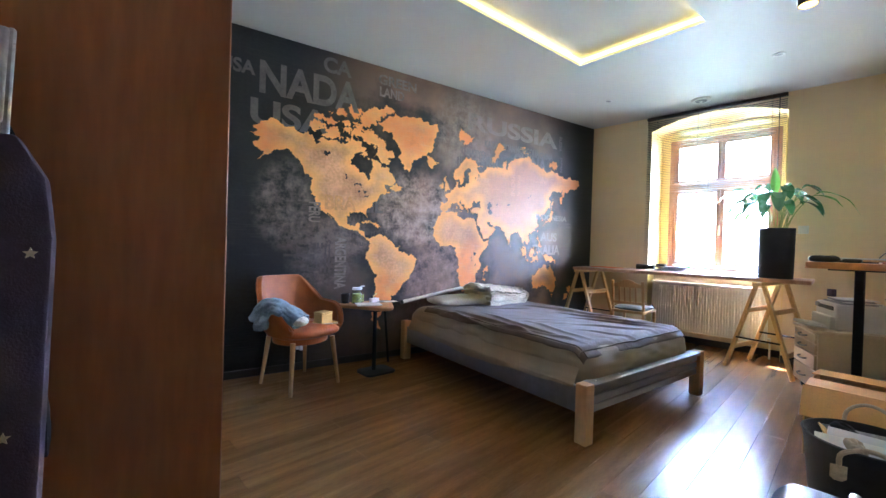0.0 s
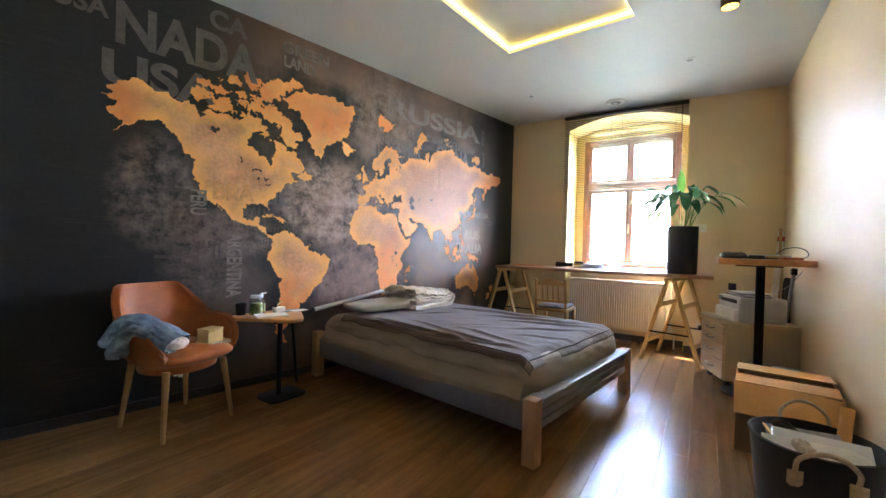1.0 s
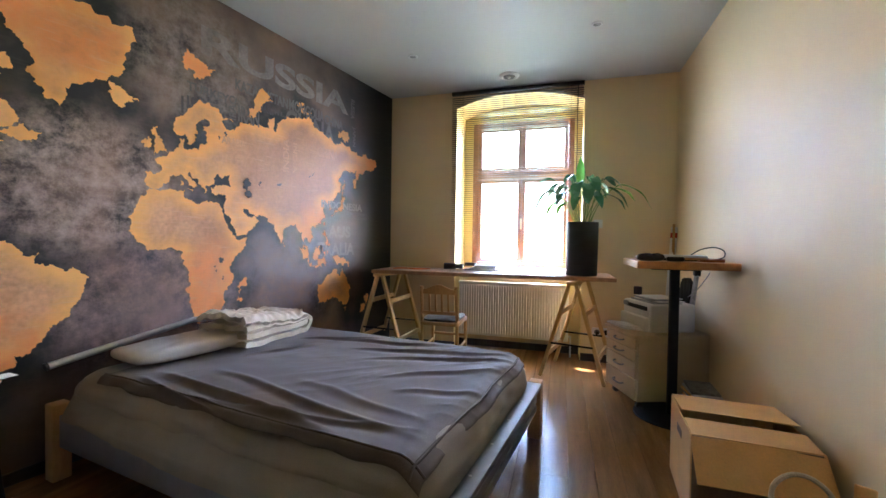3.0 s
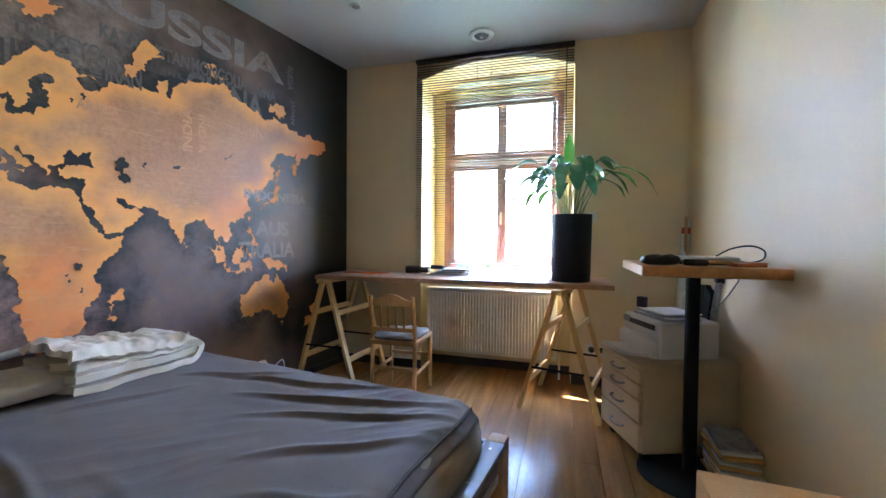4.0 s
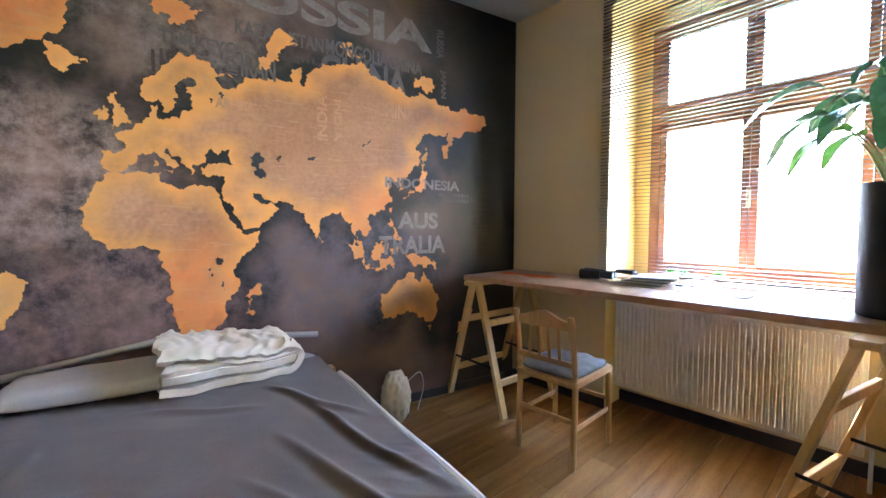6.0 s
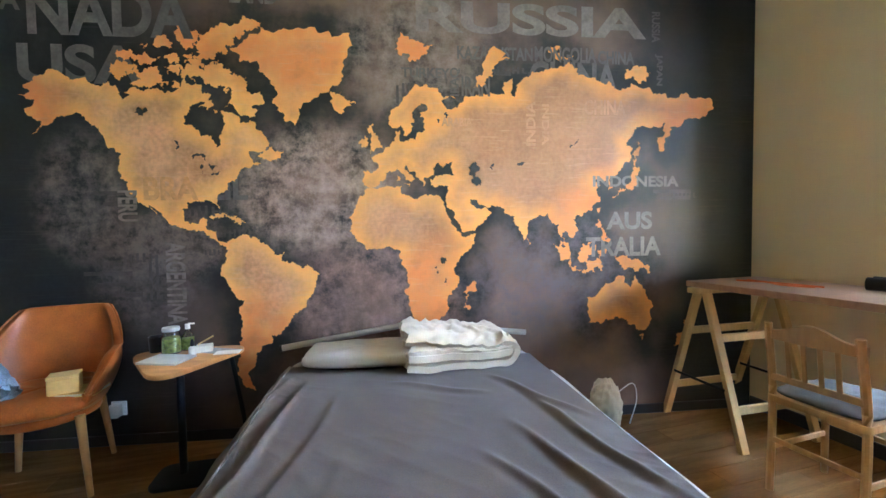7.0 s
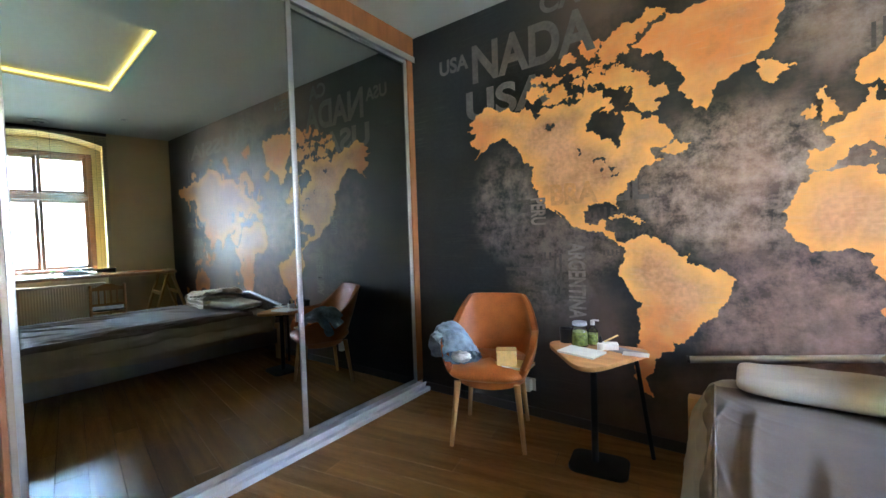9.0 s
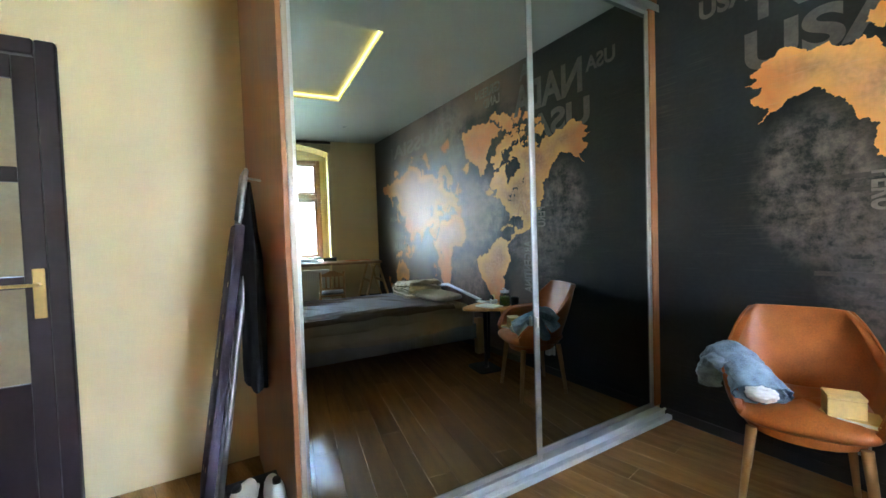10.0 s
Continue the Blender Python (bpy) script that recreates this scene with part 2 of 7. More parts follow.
M = dict(
    floor=floor_wood(),
    mural=mural_ground(),
    land=mural_land(),
    lake=mat("mural_water", (0.035, 0.032, 0.030), 0.44, spec=0.5, vary=0.3, scale=20, bump=0.04),
    letter=mat("mural_letter", (0.135, 0.118, 0.108), 0.44, spec=0.5, vary=0.25, scale=9, bump=0.04),
    # paler letter copy: sun and glare on these words put into the ink
    letter_lit=mat("mural_letter_lit", (0.235, 0.20, 0.175), 0.44, spec=0.5, vary=0.3, scale=9, bump=0.04),
    letter_dim=mat("mural_letter_dim", (0.075, 0.062, 0.055), 0.44, spec=0.5, vary=0.35, scale=11, bump=0.04),
    letter_mid=mat("mural_letter_mid", (0.21, 0.178, 0.155), 0.44, spec=0.5, vary=0.35, scale=11, bump=0.04),
    letter_brown=mat("mural_letter_brown", (0.64, 0.32, 0.115), 0.44, spec=0.5, vary=0.25, scale=12, bump=0.04),
    letter_land=mat("mural_letter_land", (0.52, 0.275, 0.135), 0.44, spec=0.5, vary=0.2, scale=9, bump=0.04),
    wall=mat("wall_paint", (0.76, 0.61, 0.375), 0.5, vary=0.05, scale=1.3, fine=160, bump=0.12, depth=0.0012, spec=0.32),
    reveal=mat("reveal_paint", (0.78, 0.62, 0.24), 0.55, vary=0.05, scale=2, fine=150, bump=0.1),
    ceiling=mat("ceiling_paint", (0.58, 0.575, 0.56), 0.6, vary=0.03, scale=0.9, fine=120, bump=0.06),
    # dark baseboard; the shadow below the radiator is put into its tone
    base=mat("shaded_baseboard", (0.035, 0.03, 0.03), 0.45, bump=0.05),
    brown=mat("wardrobe_brown", (0.30, 0.110, 0.034), 0.5, vary=0.2, scale=5, fine=40, stretch=(1, 1, 0.15), bump=0.06),
    oak=mat("honey_wood", (0.38, 0.20, 0.070), 0.5, spec=0.3, vary=0.2, scale=5, fine=50, stretch=(1, 1, 0.2), bump=0.08),
    pine=mat("pine", (0.60, 0.385, 0.155), 0.5, vary=0.15, scale=6, fine=60, stretch=(1, 1, 0.2), bump=0.08),
    plank=mat("desk_wood", (0.38, 0.21, 0.115), 0.38, vary=0.2, scale=4, fine=60, stretch=(6, 0.6, 6), bump=0.06),
    bartop=mat("bar_top_wood", (0.50, 0.22, 0.07), 0.35, vary=0.22, scale=4, fine=50, stretch=(6, 0.6, 6), bump=0.05),
    chairwood=mat("chair_wood", (0.50, 0.29, 0.115), 0.42, vary=0.2, scale=6, fine=60, stretch=(1, 1, 0.2), bump=0.06),
    tabletop=mat("side_table_wood", (0.50, 0.25, 0.085), 0.5, spec=0.12, vary=0.22, scale=3, fine=40, stretch=(1, 7, 7), bump=0.05),
    winwood=mat("window_wood", (0.30, 0.12, 0.045), 0.4, vary=0.2, scale=5, fine=60, bump=0.08),
    doorwood=mat("door_dark", (0.022, 0.011, 0.015), 0.45, vary=0.25, scale=4, fine=50, bump=0.05),
    black=mat("black_plastic", (0.015, 0.015, 0.018), 0.4, vary=0.2, bump=0.05),
    blackmetal=mat("black_powder_metal", (0.010, 0.012, 0.017), 0.6, 0.0, vary=0.2, fine=200, bump=0.1, spec=0.2),
    steel=mat("brushed_steel", (0.62, 0.62, 0.62), 0.3, 1.0, vary=0.06, fine=120, bump=0.04),
    trim=mat("satin_trim", (0.36, 0.30, 0.25), 0.5, 0.2, vary=0.06, fine=120, bump=0.03),
    alu=mat("wardrobe_aluminium", (0.46, 0.46, 0.48), 0.4, 1.0, vary=0.06, fine=120, bump=0.03),
    brass=mat("brass", (0.75, 0.55, 0.22), 0.3, 1.0, vary=0.08, bump=0.02),
    track=mat("satin_track", (0.60, 0.61, 0.64), 0.5, 0.35, vary=0.06, fine=120, bump=0.03),
    mirror=mat("tinted_mirror", (0.33, 0.355, 0.335), 0.0, 1.0, vary=0.03, scale=1, bump=0),
    leather=mat("cognac_leather", (0.34, 0.092, 0.014), 0.42, vary=0.25, scale=7, fine=160, bump=0.3, depth=0.0015),
    greypaint=mat("grey_bed_paint", (0.20, 0.205, 0.22), 0.45, vary=0.12, scale=6, fine=50, stretch=(0.3, 3, 3), bump=0.1),
    sheet=mat("grey_brown_sheet", (0.275, 0.232, 0.170), 0.8, vary=0.14, scale=5, fine=260, bump=0.25, sheen=0.2),
    throw=mat("grey_throw", (0.108, 0.081, 0.060), 0.85, vary=0.24, scale=5, fine=240, bump=0.3, sheen=0.12),
    linen=mat("cream_linen", (0.68, 0.60, 0.46), 0.85, vary=0.08, scale=8, fine=220, bump=0.3, sheen=0.15),
    pillow=mat("pillow_linen", (0.54, 0.51, 0.46), 0.85, vary=0.1, scale=8, fine=220, bump=0.3),
    denim=mat("blue_denim", (0.20, 0.27, 0.35), 0.9, vary=0.5, scale=14, fine=260, bump=0.4),
    white=mat("white_plastic", (0.74, 0.73, 0.70), 0.4, vary=0.04, bump=0.03),
    radiator=mat("radiator_enamel", (0.84, 0.82, 0.76), 0.35, vary=0.03, bump=0.02),
    paper=mat("paper", (0.74, 0.73, 0.70), 0.8, vary=0.05, scale=20, bump=0.05),
    greypaper=mat("grey_paper", (0.30, 0.30, 0.31), 0.7, vary=0.3, scale=25, bump=0.05),
    card=mat("cardboard", (0.74, 0.42, 0.15), 0.8, vary=0.1, scale=6, fine=120, bump=0.12),
    # cardboard with shade put into its colour; also the dark shoe box
    cardshade=mat("cardboard_dark_shaded", (0.24, 0.15, 0.09), 0.8, vary=0.2, scale=6, fine=120, bump=0.12),
    pot=mat("slate_pot", (0.014, 0.019, 0.028), 0.6, vary=0.2, scale=8, fine=160, bump=0.12),
    soil=mat("potting_soil", (0.035, 0.022, 0.014), 0.95, vary=0.4, scale=40, fine=200, bump=0.6, depth=0.006),
    beige=mat("beige_laminate", (0.64, 0.51, 0.34), 0.45, vary=0.07, scale=5, fine=60, bump=0.04),
    printer=mat("printer_shell", (0.70, 0.68, 0.65), 0.45, vary=0.05, bump=0.04),
    felt=mat("black_felt", (0.022, 0.023, 0.028), 0.95, vary=0.3, scale=30, fine=300, bump=0.5, sheen=0.4),
    rope=mat("cream_rope", (0.58, 0.47, 0.32), 0.85, vary=0.2, scale=40, fine=200, bump=0.5),
    purple=mat("purple_cover", (0.042, 0.030, 0.052), 0.85, vary=0.25, scale=12, fine=260, bump=0.3),
    moon=mat("pale_print", (0.45, 0.38, 0.28), 0.85, vary=0.2, scale=20, bump=0.2),
    coat=mat("black_coat", (0.012, 0.012, 0.014), 0.92, vary=0.3, scale=12, fine=220, bump=0.4),
    yellowwood=mat("pale_yellow_box", (0.66, 0.46, 0.17), 0.55, vary=0.12, scale=10, bump=0.05),
    red=mat("red_plastic", (0.45, 0.03, 0.02), 0.4, bump=0.03),
    orange=mat("orange_cord", (0.75, 0.20, 0.06), 0.6, bump=0.05),
    green=mat("green_herb", (0.30, 0.36, 0.07), 0.6, vary=0.4, scale=60, bump=0.2),
    cushion=mat("grey_seat_fabric", (0.17, 0.165, 0.145), 0.9, vary=0.2, scale=20, fine=260, bump=0.4),
    silver=mat("laptop_aluminium", (0.62, 0.64, 0.66), 0.35, 0.8, vary=0.04, bump=0.03),
    slat=mat("blind_slat", (0.034, 0.025, 0.022), 0.4, vary=0.12, scale=8, bump=0.03),
    stem=mat("plant_stem", (0.20, 0.26, 0.06), 0.5, vary=0.2, bump=0.1),
    led=glow("led_strip", (1.0, 0.72, 0.14), 0.27),
    # gold sheen of the can's inside, made by emission
    gold=glow("gold_sheen_glow", (1.0, 0.50, 0.05), 0.12),
)


def leaf_material(name, color, trans):
    m = mat(name, color, 0.27, vary=0.25, scale=9, fine=60, bump=0.15, depth=0.002)
    t = m.node_tree
    b = t.nodes["Principled BSDF"]
    tr = t.nodes.new("ShaderNodeBsdfTranslucent")
    tr.inputs["Color"].default_value = (*[min(1, c * 2.2) for c in color], 1)
    mx = t.nodes.new("ShaderNodeMixShader")
    mx.inputs["Fac"].default_value = trans
    t.links.new(b.outputs[0], mx.inputs[1])
    t.links.new(tr.outputs[0], mx.inputs[2])
    t.links.new(mx.outputs[0], t.nodes["Material Output"].inputs["Surface"])
    return m


M["leaf"] = leaf_material("peace_lily_leaf", (0.036, 0.095, 0.036), 0.16)
M["leaf_young"] = leaf_material("peace_lily_young_leaf", (0.085, 0.21, 0.03), 0.28)

glass = bpy.data.materials.new("clear_glass")
glass.use_nodes = True
gb = glass.node_tree.nodes["Principled BSDF"]
gb.inputs["Base Color"].default_value = (0.96, 0.98, 0.97, 1)
gb.inputs["Roughness"].default_value = 0.0
gb.inputs["Transmission Weight"].default_value = 1.0
gb.inputs["IOR"].default_value = 1.45
M["glass"] = glass
frost = mat("frosted_door_glass", (0.30, 0.24, 0.15), 0.5, vary=0.1, bump=0.1)
M["frost"] = frost

# ---- building helpers ----


def smooth(ob, angle=40):
    ob.data.polygons.foreach_set("use_smooth", [True] * len(ob.data.polygons))
    ob.data.set_sharp_from_angle(angle=radians(angle))
    return ob


def part(name, bm, material, parent=None, label="", angle=40):
    """One mesh object out of a bmesh; a part of its parent."""
    me = bpy.data.meshes.new(name)
    bm.normal_update()
    bm.to_mesh(me)
    bm.free()
    me.materials.append(material)
    ob = new(name, me)
    smooth(ob, angle)
    if parent is not None:
        ob.parent = parent
    if label:
        ob["label"] = label
    return ob


def thing(name, m, label, category, group=""):
    ob = new(name)
    ob.empty_display_size = 0.1
    ob.matrix_world = m
    return tagged(ob, label, category, group)


def box(sx, sy, sz, x=0, y=0, z=0, bevel=0.004, seg=1, turn=None):
    """A box of that size about (x, y, z) with rounded edges."""
    bm = bmesh.new()
    bmesh.ops.create_cube(bm, size=1, matrix=Matrix.Diagonal((sx, sy, sz, 1)))
    if bevel:
        bmesh.ops.bevel(bm, geom=bm.edges[:], offset=min(bevel, sx * 0.45, sy * 0.45, sz * 0.45), segments=seg,
                        affect="EDGES", profile=0.5)
    m = Matrix.Translation((x, y, z))
    if turn:
        m = m @ turn
    bmesh.ops.transform(bm, matrix=m, verts=bm.verts)
    return bm


def rod(p, q, r1, r2=None, sides=12, bevel=0):
    """A round bar from p to q."""
    p, q = Vector(p), Vector(q)
    d = q - p
    bm = bmesh.new()
    bmesh.ops.create_cone(bm, cap_ends=True, segments=sides, radius1=r1, radius2=r1 if r2 is None else r2, depth=d.length)
    m = Matrix.Translation((p + q) / 2) @ d.to_track_quat("Z", "Y").to_matrix().to_4x4()
    bmesh.ops.transform(bm, matrix=m, verts=bm.verts)
    return bm


def bar(p, q, w, t, up=(0, 0, 1), bevel=0.003):
    """A squared bar from p to q, w wide and t thick."""
    p, q = Vector(p), Vector(q)
    d = q - p
    bm = box(w, t, d.length, bevel=bevel)
    z = d.normalized()
    x = Vector(up).cross(z)
    if x.length < 1e-4:
        x = Vector((1, 0, 0))
    x.normalize()
    y = z.cross(x)
    m = Matrix.Translation((p + q) / 2) @ Matrix((x, y, z)).transposed().to_4x4()
    bmesh.ops.transform(bm, matrix=m, verts=bm.verts)
    return bm


def join(*bms):
    out = bmesh.new()
    for b in bms:
        me = bpy.data.meshes.new("tmp")
        b.to_mesh(me)
        b.free()
        out.from_mesh(me)
        bpy.data.meshes.remove(me)
    return out


def lathe(profile, steps=32, x=0, y=0, z=0):
    """A body of revolution from (radius, height) pairs."""
    bm = bmesh.new()
    rings = []
    for r, h in profile:
        if r < 1e-5:
            rings.append([bm.verts.new((x, y, z + h))])
        else:
            rings.append([bm.verts.new((x + r * math.cos(2 * math.pi * k / steps), y + r * math.sin(2 * math.pi * k / steps), z + h))
                          for k in range(steps)])
    for a, b in zip(rings, rings[1:]):
        for k in range(steps):
            j = (k + 1) % steps
            if len(a) == 1 and len(b) == 1:
                continue
            if len(a) == 1:
                bm.faces.new((a[0], b[j], b[k]))
            elif len(b) == 1:
                bm.faces.new((a[k], a[j], b[0]))
            else:
                bm.faces.new((a[k], a[j], b[j], b[k]))
    bmesh.ops.recalc_face_normals(bm, faces=bm.faces)
    return bm


def sweep(points, radius, sides=8, closed=False):
    """A round tube along points; radius may be a function of 0..1."""
    pts = [Vector(p) for p in points]
    n = len(pts)
    bm = bmesh.new()
    rings = []
    ref = Vector((0, 0, 1))
    for i, p in enumerate(pts):
        a = pts[(i - 1) % n] if closed or i > 0 else p
        b = pts[(i + 1) % n] if closed or i < n - 1 else p
        d = (b - a).normalized()
        x = d.cross(ref)
        if x.length < 0.05:
            x = d.cross(Vector((1, 0, 0)))
        x.normalize()
        y = d.cross(x)
        r = radius(i / max(1, n - 1)) if callable(radius) else radius
        rings.append([bm.verts.new(p + r * (math.cos(2 * math.pi * k / sides) * x + math.sin(2 * math.pi * k / sides) * y)) for k in range(sides)])
    pairs = list(zip(rings, rings[1:])) + ([(rings[-1], rings[0])] if closed else [])
    for a, b in pairs:
        for k in range(sides):
            j = (k + 1) % sides
            bm.faces.new((a[k], a[j], b[j], b[k]))
    if not closed:
        bm.faces.new(rings[0][::-1])
        bm.faces.new(rings[-1])
    bmesh.ops.recalc_face_normals(bm, faces=bm.faces)
    return bm


def curve_points(ctrl, steps=10):
    """A smooth line through the control points (Catmull-Rom)."""
    c = [Vector(p) for p in ctrl]
    c = [c[0] * 2 - c[1]] + c + [c[-1] * 2 - c[-2]]
    out = []
    for i in range(1, len(c) - 2):
        for k in range(steps):
            t = k / steps
            p0, p1, p2, p3 = c[i - 1:i + 3]
            out.append(0.5 * ((2 * p1) + (p2 - p0) * t + (2 * p0 - 5 * p1 + 4 * p2 - p3) * t * t + (3 * p1 - p0 - 3 * p2 + p3) * t ** 3))
    out.append(c[-2])
    return out


def slab(outline, z0, z1, bevel=0.003):
    """A flat body from a 2D outline."""
    bm = bmesh.new()
    f = bm.faces.new([bm.verts.new((x, y, z0)) for x, y in outline])
    r = bmesh.ops.extrude_face_region(bm, geom=[f])
    bmesh.ops.translate(bm, verts=[v for v in r["geom"] if isinstance(v, bmesh.types.BMVert)], vec=(0, 0, z1 - z0))
    bmesh.ops.recalc_face_normals(bm, faces=bm.faces)
    if bevel:
        es = [e for e in bm.edges if abs(e.verts[0].co.z - e.verts[1].co.z) < 1e-6]
        bmesh.ops.bevel(bm, geom=es, offset=bevel, segments=2, affect="EDGES", profile=0.5)
    return bm


def round_rect(w, h, r, n=6):
    out = []
    for cx, cy, a0 in ((w / 2 - r, h / 2 - r, 0), (-w / 2 + r, h / 2 - r, 90), (-w / 2 + r, -h / 2 + r, 180), (w / 2 - r, -h / 2 + r, 270)):
        for k in range(n + 1):
            a = radians(a0 + 90 * k / n)
            out.append((cx + r * math.cos(a), cy + r * math.sin(a)))
    return out


def sheet(nx, ny, fn, thick=0.0, closed_x=False):
    """A skin of nx by ny cells whose corners are fn(u, v); thick gives it a body."""
    bm = bmesh.new()
    g = [[bm.verts.new(fn(i / nx, j / ny)) for i in range(nx + 1)] for j in range(ny + 1)]
    for j in range(ny):
        for i in range(nx):
            bm.faces.new((g[j][i], g[j][i + 1], g[j + 1][i + 1], g[j + 1][i]))
    bmesh.ops.recalc_face_normals(bm, faces=bm.faces)
    if thick:
        bmesh.ops.solidify(bm, geom=bm.faces[:], thickness=thick)
        bmesh.ops.recalc_face_normals(bm, faces=bm.faces)
    return bm


def skin(nx, ny, fn, thick):
    """A skin as sheet() makes it, with a second one set back along its normals and a hem between."""
    bm = sheet(nx, ny, fn)
    bm.normal_update()
    bm.verts.index_update()
    bm.verts.ensure_lookup_table()
    n = len(bm.verts)
    back = [bm.verts.new(v.co - v.normal * thick) for v in bm.verts[:n]]
    bm.verts.index_update()
    for f in bm.faces[:]:
        bm.faces.new([back[v.index] for v in reversed(f.verts)])
    for e in [e for e in bm.edges if len(e.link_faces) == 1 and e.verts[0].index < n and e.verts[1].index < n]:
        a, b = e.verts
        bm.faces.new((a, b, back[b.index], back[a.index]))
    bmesh.ops.recalc_face_normals(bm, faces=bm.faces)
    return bm


def cloth_body(nx, ny, fn, drop):
    """A cloth of that thickness: an upper skin fn(u, v), a lower one under it, and its hem."""
    bm = bmesh.new()
    up = [[bm.verts.new(fn(i / nx, j / ny)) for i in range(nx + 1)] for j in range(ny + 1)]
    lo = [[bm.verts.new(v.co - Vector((0, 0, drop))) for v in r] for r in up]
    for j in range(ny):
        for i in range(nx):
            bm.faces.new((up[j][i], up[j][i + 1], up[j + 1][i + 1], up[j + 1][i]))
            bm.faces.new((lo[j][i], lo[j + 1][i], lo[j + 1][i + 1], lo[j][i + 1]))
    rim = [(0, i) for i in range(nx)] + [(j, nx) for j in range(ny)] + [(ny, i) for i in range(nx, 0, -1)] + [(j, 0) for j in range(ny, 0, -1)]
    for (a, b), (c, d) in zip(rim, rim[1:] + rim[:1]):
        bm.faces.new((up[a][b], lo[a][b], lo[c][d], up[c][d]))
    bmesh.ops.recalc_face_normals(bm, faces=bm.faces)
    return bm


def moved(bm, m):
    bmesh.ops.transform(bm, matrix=m, verts=bm.verts)
    return bm


def nz(x, y, z=0.0, s=1.0):
    return noise.noise(Vector((x * s, y * s, z * s)))

# ---- structure ----
CEIL = 2.72
A, B = (0.55, 5.0), (6.25, 5.0)
EAST = pose(6.25, 5.0, 0, rz=-79.24)       # along the window wall from the mural; y runs outwards
SOUTH = pose(6.78, 2.211, 0, rz=190.6)     # along the long wall from the window corner; y runs outwards

N1, N2, SPRING, CROWN = 0.745, 2.03, 2.545, 2.668   # the window niche along the east wall


def fixed(name, bm, material, m=None, label="", category="", angle=40):
    """A piece of the setting."""
    ob = part(name, bm, material, angle=angle)
    if m is not None:
        ob.matrix_world = m
    return tagged(ob, label, category, kind="structure")


def upright(outline, y0, y1):
    """A wall from an outline in its own plane (along, up), between the depths y0 and y1."""
    bm = bmesh.new()
    f = bm.faces.new([bm.verts.new((x, y0, z)) for x, z in outline])
    r = bmesh.ops.extrude_face_region(bm, geom=[f])
    bmesh.ops.translate(bm, verts=[v for v in r["geom"] if isinstance(v, bmesh.types.BMVert)], vec=(0, y1 - y0, 0))
    bmesh.ops.recalc_face_normals(bm, faces=bm.faces)
    return bm


def arch(x1, x2, spring, crown, n=16):
    """Points of a flat arch from x1 to x2."""
    w, h = (x2 - x1) / 2, crown - spring
    r = (w * w + h * h) / (2 * h)
    a = math.asin(w / r)
    return [((x1 + x2) / 2 + r * math.sin(-a + 2 * a * k / n), crown - r + r * math.cos(-a + 2 * a * k / n)) for k in range(n + 1)]


wall_north = fixed("wall_north", box(6.2, 0.2, CEIL + 0.1, 3.35, 5.102, CEIL / 2, bevel=0), M["wall"], label="dark wall behind the printed mural", category="wall")
east_out = [(-0.25, -0.05), (N1, -0.05), *arch(N1, N2, SPRING, CROWN), (N2, -0.05), (2.84 + 0.2, -0.05), (2.84 + 0.2, CEIL + 0.1), (-0.25, CEIL + 0.1)]
wall_east = fixed("wall_east", upright(east_out, 0, 0.55), M["wall"], EAST, "beige painted window wall with an arched niche", "wall")
rin = [(N1 + 0.004, 0.0), *arch(N1 + 0.004, N2 - 0.004, SPRING, CROWN - 0.004), (N2 - 0.004, 0.0)]
bm = bmesh.new()
ra = [bm.verts.new((x, 0.003, z)) for x, z in rin]
rb = [bm.verts.new((x, 0.47, z)) for x, z in rin]
for k in range(len(rin) - 1):
    bm.faces.new((ra[k], ra[k + 1], rb[k + 1], rb[k]))
bmesh.ops.recalc_face_normals(bm, faces=bm.faces)
bmesh.ops.solidify(bm, geom=bm.faces[:], thickness=-0.003)
fixed("window_reveal", bm, M["reveal"], EAST, "yellow painted reveal of the arched window niche", "reveal")
fixed("parapet", box(N2 - N1 - 0.01, 0.16, 0.80, (N1 + N2) / 2, 0.30, 0.40, bevel=0), M["wall"], EAST, "painted parapet below the window sill", "wall")
fixed("window_sill", box(N2 - N1 - 0.012, 0.35, 0.035, (N1 + N2) / 2, 0.285, 0.838, bevel=0.008, seg=2), M["plank"], EAST, "brown wooden window sill", "window sill")
wall_south = fixed("wall_south", box(6.75, 0.2, CEIL + 0.1, 3.2, 0.1, CEIL / 2, bevel=0), M["wall"], SOUTH, "long beige wall with satin paint", "wall")
west_out = [(0.9, -0.05), (1.10, -0.05), (1.10, 2.11), (2.00, 2.11), (2.00, -0.05), (5.2, -0.05), (5.2, CEIL + 0.1), (0.9, CEIL + 0.1)]
bm = upright(west_out, 0, 0.2)
wall_west = fixed("wall_west", bm, M["wall"], pose(0.55, 0, 0, rz=90), "beige painted wall with a dark glazed door", "wall")

# ceiling with a shallow lit recess, set askew like the room
COVE = [(2.885, 3.745), (4.525, 3.895), (4.64, 2.92), (2.98, 2.765)]
outer = [(0.35, 5.2), (6.35, 5.2), (7.0, 2.0), (0.35, 0.85)]
bm = bmesh.new()
lo = [bm.verts.new((*p, CEIL)) for p in outer]
li = [bm.verts.new((*p, CEIL)) for p in COVE]
up = [bm.verts.new((*p, CEIL + 0.05)) for p in COVE]
for k in range(4):
    j = (k + 1) % 4
    bm.faces.new((lo[k], lo[j], li[j], li[k]))
    bm.faces.new((li[k], li[j], up[j], up[k]))
bm.faces.new(up)
top = [bm.verts.new((*p, CEIL + 0.2)) for p in outer]
bm.faces.new(top)
